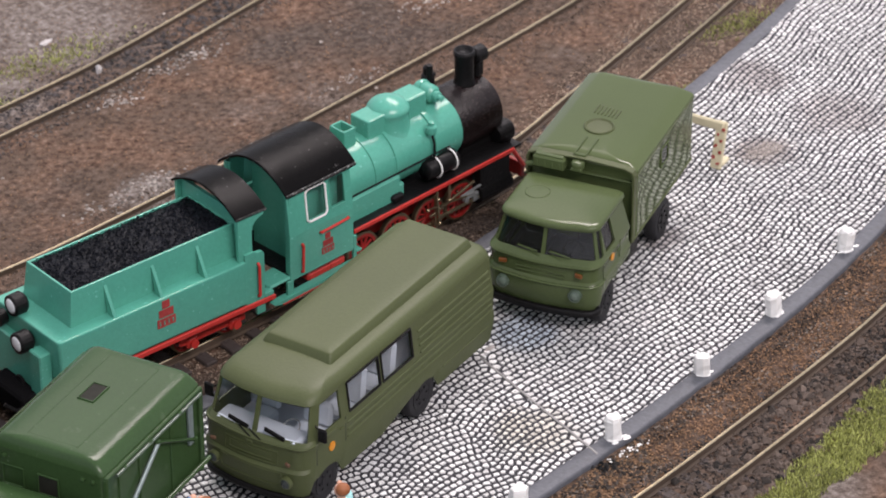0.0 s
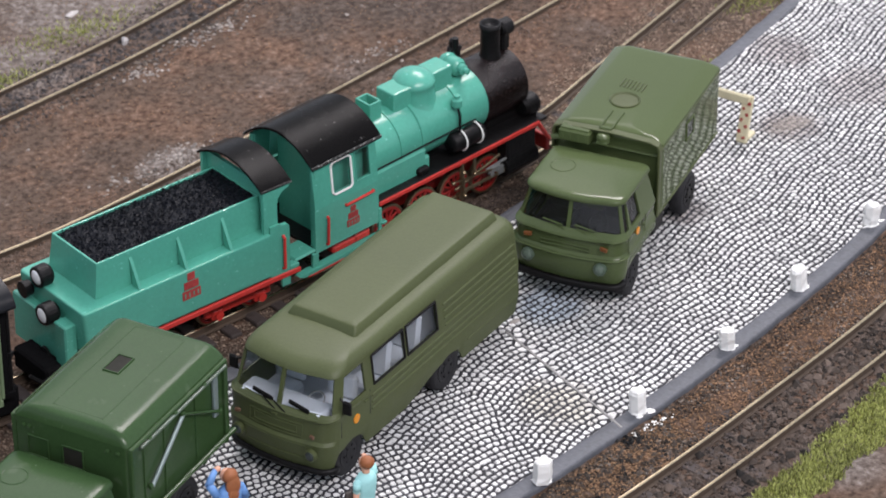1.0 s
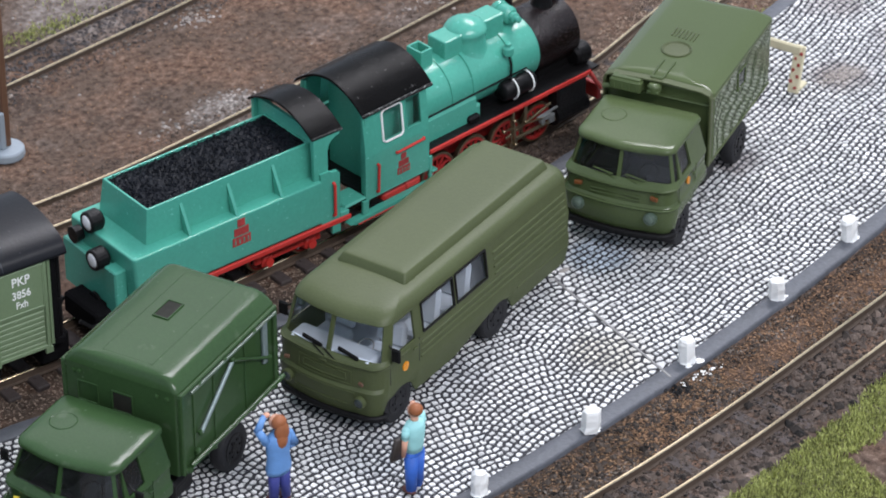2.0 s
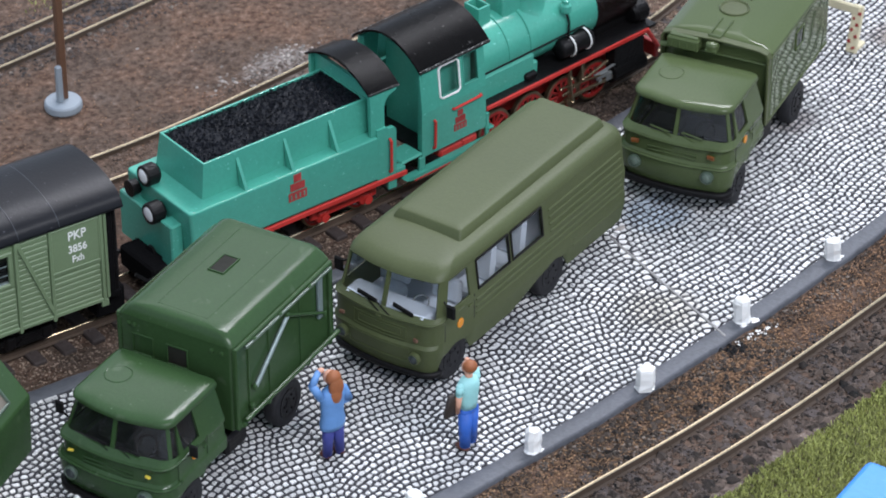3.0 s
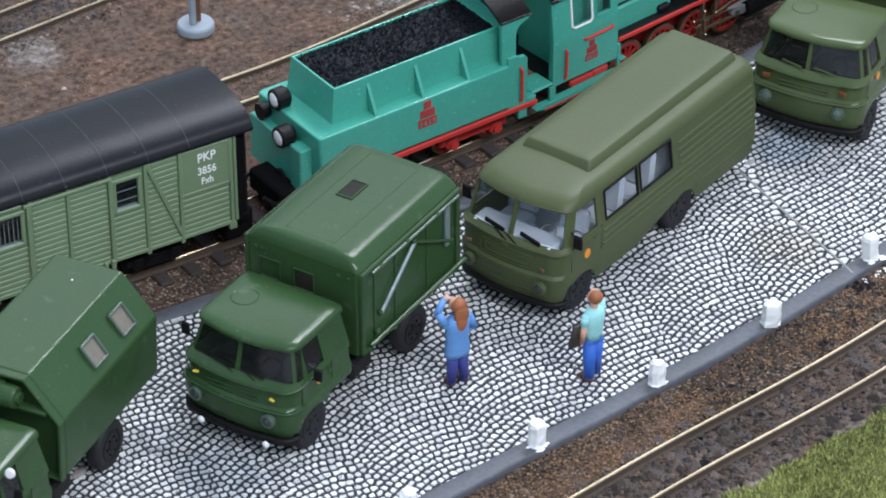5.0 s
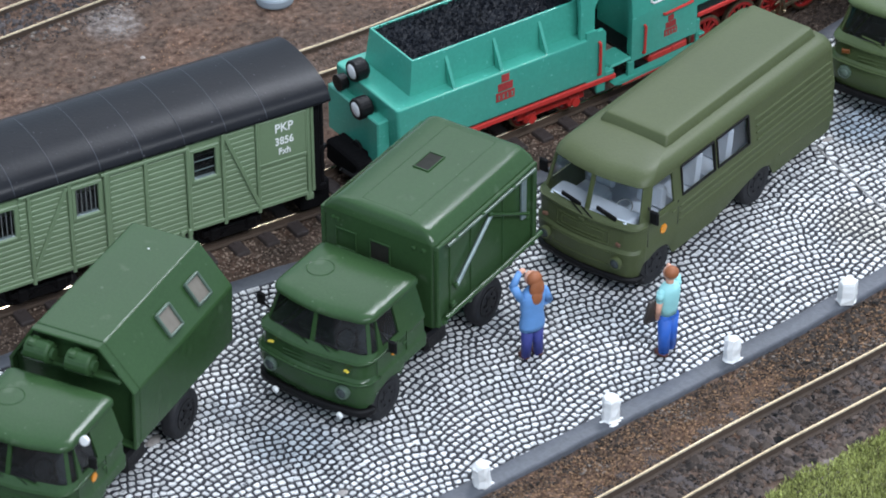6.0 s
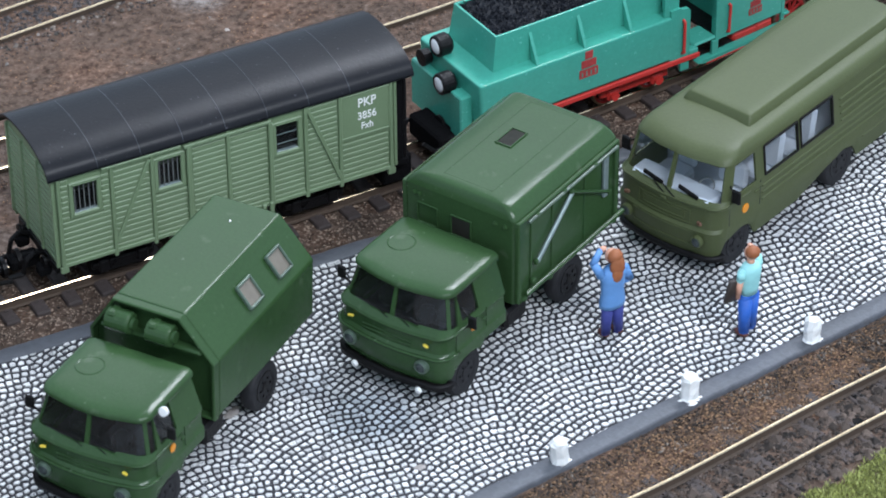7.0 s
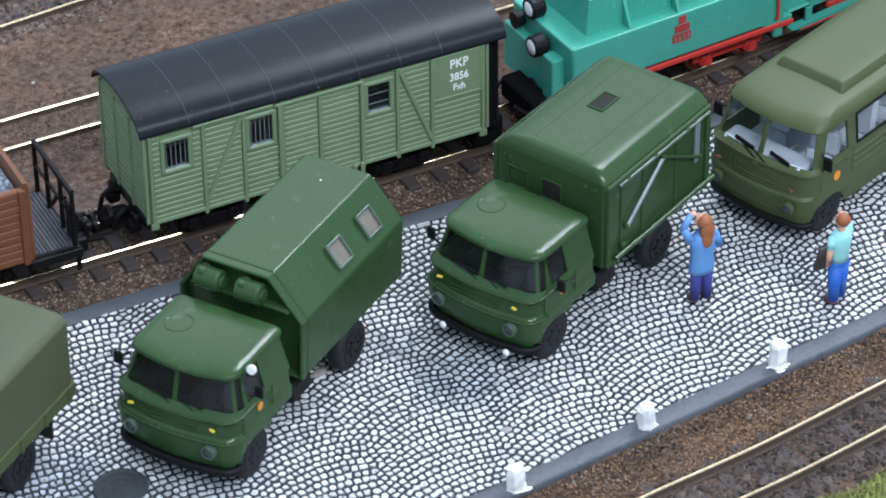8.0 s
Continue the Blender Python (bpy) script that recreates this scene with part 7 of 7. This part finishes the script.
# ---- loose ground cover ----
def scatter(name, label, material, count, place, smin, smax, seed, flat=0.7, kind="stuff"):
    rnd = random.Random(seed)
    verts, faces = [], []
    base = ((1, 0, 0), (0, 1, 0), (-1, 0, 0), (0, -1, 0), (0, 0, 1), (0, 0, -1))
    quads = ((0, 1, 4), (1, 2, 4), (2, 3, 4), (3, 0, 4), (1, 0, 5), (2, 1, 5), (3, 2, 5), (0, 3, 5))
    for _ in range(count):
        p = place(rnd)
        if not p:
            continue
        s = smin + (smax - smin) * rnd.random() ** 2
        a = rnd.uniform(0, 6.28)
        ca, sa = math.cos(a), math.sin(a)
        o = len(verts)
        for dx, dy, dz in base:
            k = s * rnd.uniform(0.6, 1.0)
            x, y, z = dx * k + rnd.uniform(-0.2, 0.2) * s, dy * k + rnd.uniform(-0.2, 0.2) * s, dz * k * flat
            verts.append(((p[0] + x * ca - y * sa) * MM, (p[1] + x * sa + y * ca) * MM, (p[2] + z) * MM))
        faces += [tuple(o + i for i in q) for q in quads]
    me = bpy.data.meshes.new(name)
    me.from_pydata(verts, [], faces)
    me.materials.append(material)
    ob = new(name, me)
    return tagged(ob, label, "gravel", kind=kind)


def along(line, lo, hi, x0, x1, z0=-0.95):
    def place(rnd):
        x, d = rnd.uniform(x0, x1), rnd.uniform(lo, hi)
        y = curve_at(line, x) + d
        return x, y, max(z0, hump(x, y)) + rnd.uniform(-0.02, 0.22)
    return place


scatter("ballast", "brown ballast between the rails of the train's track", FINE, 42000, along(TRACK_TRAIN, -16, 13, -170, 230, -1.75), 0.14, 0.46, 21)
scatter("ballast", "dark ballast between the rails of the second track", SOILSTONE, 14000, along(TRACK_SECOND, -11, 11, -160, 220), 0.15, 0.5, 22)
scatter("ballast", "dark ballast between the rails of the far track", CLINKER, 12000, along(TRACK_FAR, -11, 11, -140, 180), 0.15, 0.5, 23)
scatter("ballast", "dark ballast between the rails of the near track", STONE, 22000, along(TRACK_NEAR, -10.5, 8, -120, 200, -1.0), 0.16, 0.66, 24)
scatter("gravel", "rust-brown gravel between kerb and track", RUST, 13000, along(KERB_NEAR, -14, -0.8, 48, 220), 0.12, 0.42, 25)
scatter("gravel", "dull brown gravel between kerb and track", BROWNSOIL, 18000, along(KERB_NEAR, -15, -0.8, -130, 75), 0.1, 0.42, 38)
scatter("gravel", "rusty flecks in the brown gravel", RUST, 4200, along(KERB_NEAR, -11, -2.5, -130, 60), 0.08, 0.34, 39)
scatter("lumps", "coarse dark clinker lumps between the near rails", STONE, 2000, along(TRACK_NEAR, -12.5, 4.0, -120, 200, -1.2), 0.6, 2.0, 35, 0.6)
scatter("lumps", "dark blue-grey clinker lumps between the far rails", CLINKER, 1500, along(TRACK_FAR, -4.4, 4.4, -140, 180, -0.5), 0.45, 1.25, 41, 0.7)
scatter("lumps", "grey lumps along the foot of the far track", GREYSTONE, 420, along(TRACK_FAR, -9.5, -5.6, -140, 180, -0.6), 0.3, 0.9, 42, 0.7)
scatter("lumps", "dark soil lumps beside the kerb", DARKSOIL, 520, along(KERB_NEAR, -12, -1.5, 18, 74, -1.0), 0.4, 1.2, 43, 0.7)
scatter("dark_gravel", "dark soil crumbs at the foot of the kerb", DARKSOIL, 9000, along(KERB_NEAR, -5.5, -0.4, -130, 220), 0.12, 0.5, 36)


def grey_patches(rnd):
    x, d = rnd.uniform(-130, 220), rnd.uniform(-14, -0.8)
    y = curve_at(KERB_NEAR, x) + d
    if noise.noise(Vector((x * 0.09, y * 0.14, 2.0))) < 0.12:
        return None
    return x, y, max(-0.95, hump(x, y)) + rnd.uniform(0.05, 0.3)


scatter("grey_gravel", "patches of grey gravel among the brown beside the kerb", GREYSTONE, 9000, grey_patches, 0.12, 0.5, 34)


def open_earth(rnd):
    x, y = rnd.uniform(-140, 220), rnd.uniform(15, 150)
    return x, y, hump(x, y) + 0.05


scatter("earth_crumbs", "brown earth crumbs in the yard", RUST, 30000, open_earth, 0.08, 0.3, 26)
PALE = mat("pale_stone_crumb", (0.31, 0.275, 0.25), 0.9, var=0.3, rand=0.5)
CLUMPS = [(46, 59, 4), (37, 54, 5), (52, 56, 4), (80, 99, 4), (112, 70, 5), (150, 92, 8), (62, 93, 3), (90, 101, 3)]


def pale_place(rnd):
    if rnd.random() < 0.14:
        return open_earth(rnd)
    cx, cy, s = CLUMPS[rnd.randrange(len(CLUMPS))]
    x, y = rnd.gauss(cx, s), rnd.gauss(cy, s * 0.45)
    return x, y, hump(x, y) + 0.1


scatter("pale_crumbs", "pale plaster crumbs strewn over the earth", PALE, 1050, pale_place, 0.07, 0.75, 27)


def rubble(rnd):
    x, y = rnd.gauss(64.8, 1.2), rnd.gauss(-87.4, 0.7)
    return x, y, hump(x, y) + 0.3


scatter("plaster_crumbs", "grey plaster crumbs trodden into the cobbles by the barrier", PALE, 900, lambda rnd: (rnd.gauss(168.5, 3.0), rnd.gauss(-11.8, 1.5), 0.06), 0.1, 0.4, 37, 0.4)
scatter("dark_rubble", "small heap of black rubble by the kerb", BLACK, 60, rubble, 0.3, 0.9, 28)
scatter("pale_rubble", "white plaster chips by the kerb", WHITE, 26, lambda rnd: (rnd.gauss(71.5, 2.4), rnd.gauss(-85.8, 0.7), -0.6), 0.15, 0.6, 29)


def weeds(rnd):
    x, y = rnd.gauss(96.0, 5.0), rnd.gauss(0.5, 2.0)
    return x, y, hump(x, y) + rnd.uniform(0, 0.8)


scatter("grey_flock", "grey-brown flock beside the train's track", SOILSTONE, 1500, weeds, 0.15, 0.5, 33)


# ---- grass ----
def grass(name, label, place, count, seed, h0, h1):
    rnd = random.Random(seed)
    verts, faces = [], []
    for _ in range(count):
        p = place(rnd)
        if not p:
            continue
        a, h, w = rnd.uniform(0, 6.28), rnd.uniform(h0, h1), rnd.uniform(0.12, 0.2)
        lx, ly = rnd.gauss(0, 0.5) * h * 0.6, rnd.gauss(0, 0.5) * h * 0.6
        dx, dy = math.cos(a) * w, math.sin(a) * w
        o = len(verts)
        x, y, z = p
        for q in ((x - dx, y - dy, z), (x + dx, y + dy, z), (x + dx * 0.7 + lx * 0.5, y + dy * 0.7 + ly * 0.5, z + h * 0.6), (x + lx, y + ly, z + h), (x - dx * 0.7 + lx * 0.5, y - dy * 0.7 + ly * 0.5, z + h * 0.6)):
            verts.append(tuple(c * MM for c in q))
        faces += [(o, o + 1, o + 2, o + 4), (o + 4, o + 2, o + 3)]
    me = bpy.data.meshes.new(name)
    me.from_pydata(verts, [], faces)
    me.materials.append(GRASS)
    return tagged(new(name, me), label, "grass", kind="stuff")


def verge(rnd):
    x = rnd.uniform(-30, 170)
    d = rnd.uniform(-30, -2.0)
    y = curve_at(TRACK_NEAR, x) - 5 + d
    wave = 1.5 * noise.noise(Vector((x * 0.12, 0, 0))) + 1.0 * noise.noise(Vector((x * 0.5, 3, 0)))
    edge = -7.0 + 4.3 * min(1.0, max(0.0, (x - 85) / 43)) - 1.6 * rnd.random() ** 2 + wave
    path = -17.2 + 1.5 * rnd.random() + 1.4 * wave if x > 78 else -40.0
    if d > edge or d < path:
        return None
    return x, y, hump(x, y) - 0.1


grass("grass_verge", "short dry-green grass fibres beside the near track", verge, 120000, 31, 0.5, 1.3)


def tufts(rnd):
    spots = [(203, 39, 6, 2.2), (172, 20, 3, 1.2), (60, 120, 9, 3), (30, 108, 7, 2)]
    cx, cy, sx, sy = spots[rnd.randrange(len(spots))]
    x, y = rnd.gauss(cx, sx), rnd.gauss(cy, sy)
    return x, y, hump(x, y) - 0.1


grass("grass_tufts", "sparse yellow-green grass tufts in the earth", tufts, 2600, 32, 0.5, 1.2)


# ---- cobbles, piece by piece ----
def lay_cobbles():
    """The middles of the stones: rows along the road that swing in arcs, a little uneven."""
    rnd = random.Random(77)
    pitch_v, pitch_u = 1.68, 1.5
    out = []
    k = 0
    v = -8.0
    while v < 125:
        u = -175.0 + (k % 2) * pitch_u * 0.5
        while u < 300:
            x = u
            u += pitch_u * rnd.uniform(0.88, 1.14)
            if x < 65.8:
                t = ((x + 1.5 * math.sin(v * 0.2)) / 24.0) % 1.0 * 2 - 1
                rise = 2.5 * (1 - t * t) + 0.3 * noise.noise(Vector((x * 0.09, v * 0.09, 0)))
            else:
                rise = 0.7 * math.sin(x * 0.21) + 0.35 * noise.noise(Vector((x * 0.07, v * 0.05, 5)))
            y0, y1 = curve_at(KERB_NEAR, x) + KERB_W, curve_at(KERB_FAR, x) - KERB_W
            y = y0 + v + rise + rnd.uniform(-0.2, 0.2)
            if y0 - 1.0 < y < y1 + 1.0:
                out.append((x + rnd.uniform(-0.24, 0.24), y))
        v += pitch_v
        k += 1
    return out


def stone_outlines(sites, joint=0.29):
    """The share of ground of each stone against its neighbours, less half a joint all round."""
    cells = {}
    size = 2.6
    for i, (x, y) in enumerate(sites):
        cells.setdefault((int(x // size), int(y // size)), []).append(i)
    shapes = []
    rnd = random.Random(12)
    for i, (x, y) in enumerate(sites):
        cx, cy = int(x // size), int(y // size)
        near = []
        for a in (-1, 0, 1):
            for b in (-1, 0, 1):
                for j in cells.get((cx + a, cy + b), ()):
                    if j != i:
                        dx, dy = sites[j][0] - x, sites[j][1] - y
                        d = math.hypot(dx, dy)
                        if 0.3 < d < 3.4:
                            near.append((d, dx / d, dy / d))
        near.sort()
        poly = [(-1.25, -1.35), (1.25, -1.35), (1.25, 1.35), (-1.25, 1.35)]
        for d, nx, ny in near[:10]:
            # now and then the paint has closed a joint between two stones of a row
            closed = abs(ny) < 0.5 and int((2 * x + nx * d) * 977 + (2 * y + ny * d) * 613) % 23 == 0
            lim = d / 2 - (0.04 if closed else (joint * 1.05 if x < 66 else joint) * rnd.uniform(0.75, 1.3) * (0.62 + 0.66 * abs(ny)))
            res = []
            n = len(poly)
            for k in range(n):
                p, q = poly[k], poly[(k + 1) % n]
                dp, dq = p[0] * nx + p[1] * ny - lim, q[0] * nx + q[1] * ny - lim
                if dp <= 0:
                    res.append(p)
                if dp * dq < 0:
                    f = dp / (dp - dq)
                    res.append((p[0] + (q[0] - p[0]) * f, p[1] + (q[1] - p[1]) * f))
            poly = res
            if len(poly) < 3:
                break
        if len(poly) < 3:
            continue
        # cut the corners, as on worn stones
        worn = []
        n = len(poly)
        for k in range(n):
            p, q = poly[k], poly[(k + 1) % n]
            if math.hypot(p[0] - q[0], p[1] - q[1]) > 0.3:
                worn += [(p[0] + (q[0] - p[0]) * 0.05, p[1] + (q[1] - p[1]) * 0.05), (p[0] + (q[0] - p[0]) * 0.5, p[1] + (q[1] - p[1]) * 0.5), (p[0] + (q[0] - p[0]) * 0.95, p[1] + (q[1] - p[1]) * 0.95)]
            else:
                worn.append(((p[0] + q[0]) / 2, (p[1] + q[1]) / 2))
        worn = [(p * k, q * k) for p, q in worn for k in (rnd.uniform(0.86, 1.08),)]
        if len(worn) >= 4:
            shapes.append((x, y, worn))
    return shapes


def stone_geometry(rnd, base):
    base = [(x * k, y * k) for x, y in base for k in (rnd.uniform(0.94, 1.05),)]
    n = len(base)
    top = rnd.uniform(0.0, 0.05)
    verts = [(x * 1.02, y * 1.02, -0.24) for x, y in base] + [(x, y, -0.04) for x, y in base] + [(x * 0.95, y * 0.95, top) for x, y in base]
    faces = []
    for k in range(n):
        j = (k + 1) % n
        faces += [(k, j, n + j, n + k), (n + k, n + j, 2 * n + j, 2 * n + k)]
    faces.append(tuple(range(2 * n, 3 * n)))
    return verts, faces


SEAM_FREE = [(x, y) for x, y in lay_cobbles() if not (abs(x - 66 - (y + 62) * 0.042) < 0.75 and y < -42.5)]
STONES = stone_outlines(SEAM_FREE)
# the stones of one stretch in front of the parked lorries are pieces of their own, the rest is one sheet
order = sorted(range(len(STONES)), key=lambda i: (STONES[i][0] + 32) ** 2 + (STONES[i][1] + 84) ** 2)
taken = set(order[:300])
rnd = random.Random(8)
verts, faces = [], []
for i, (x, y, base) in enumerate(STONES):
    vs, fs = stone_geometry(rnd, base)
    dz = rnd.uniform(-0.03, 0.03)
    if i in taken:
        me = bpy.data.meshes.new("cobble")
        me.from_pydata([(p * MM, q * MM, z * MM) for p, q, z in vs], [], fs)
        me.materials.append(COBBLE)
        ob = new("cobble", me)
        ob.parent = road_bed
        ob.matrix_basis = at(x, y, dz)
        continue
    o = len(verts)
    verts += [((x + p) * MM, (y + q) * MM, (z + dz) * MM) for p, q, z in vs]
    faces += [tuple(o + k for k in f) for f in fs]
me = bpy.data.meshes.new("cobbles")
me.from_pydata(verts, [], faces)
me.materials.append(COBBLE)
sheet = new("cobbles", me)
sheet.parent = road_bed
tagged(sheet, "white worn cobbles laid in arcs", kind="stuff")
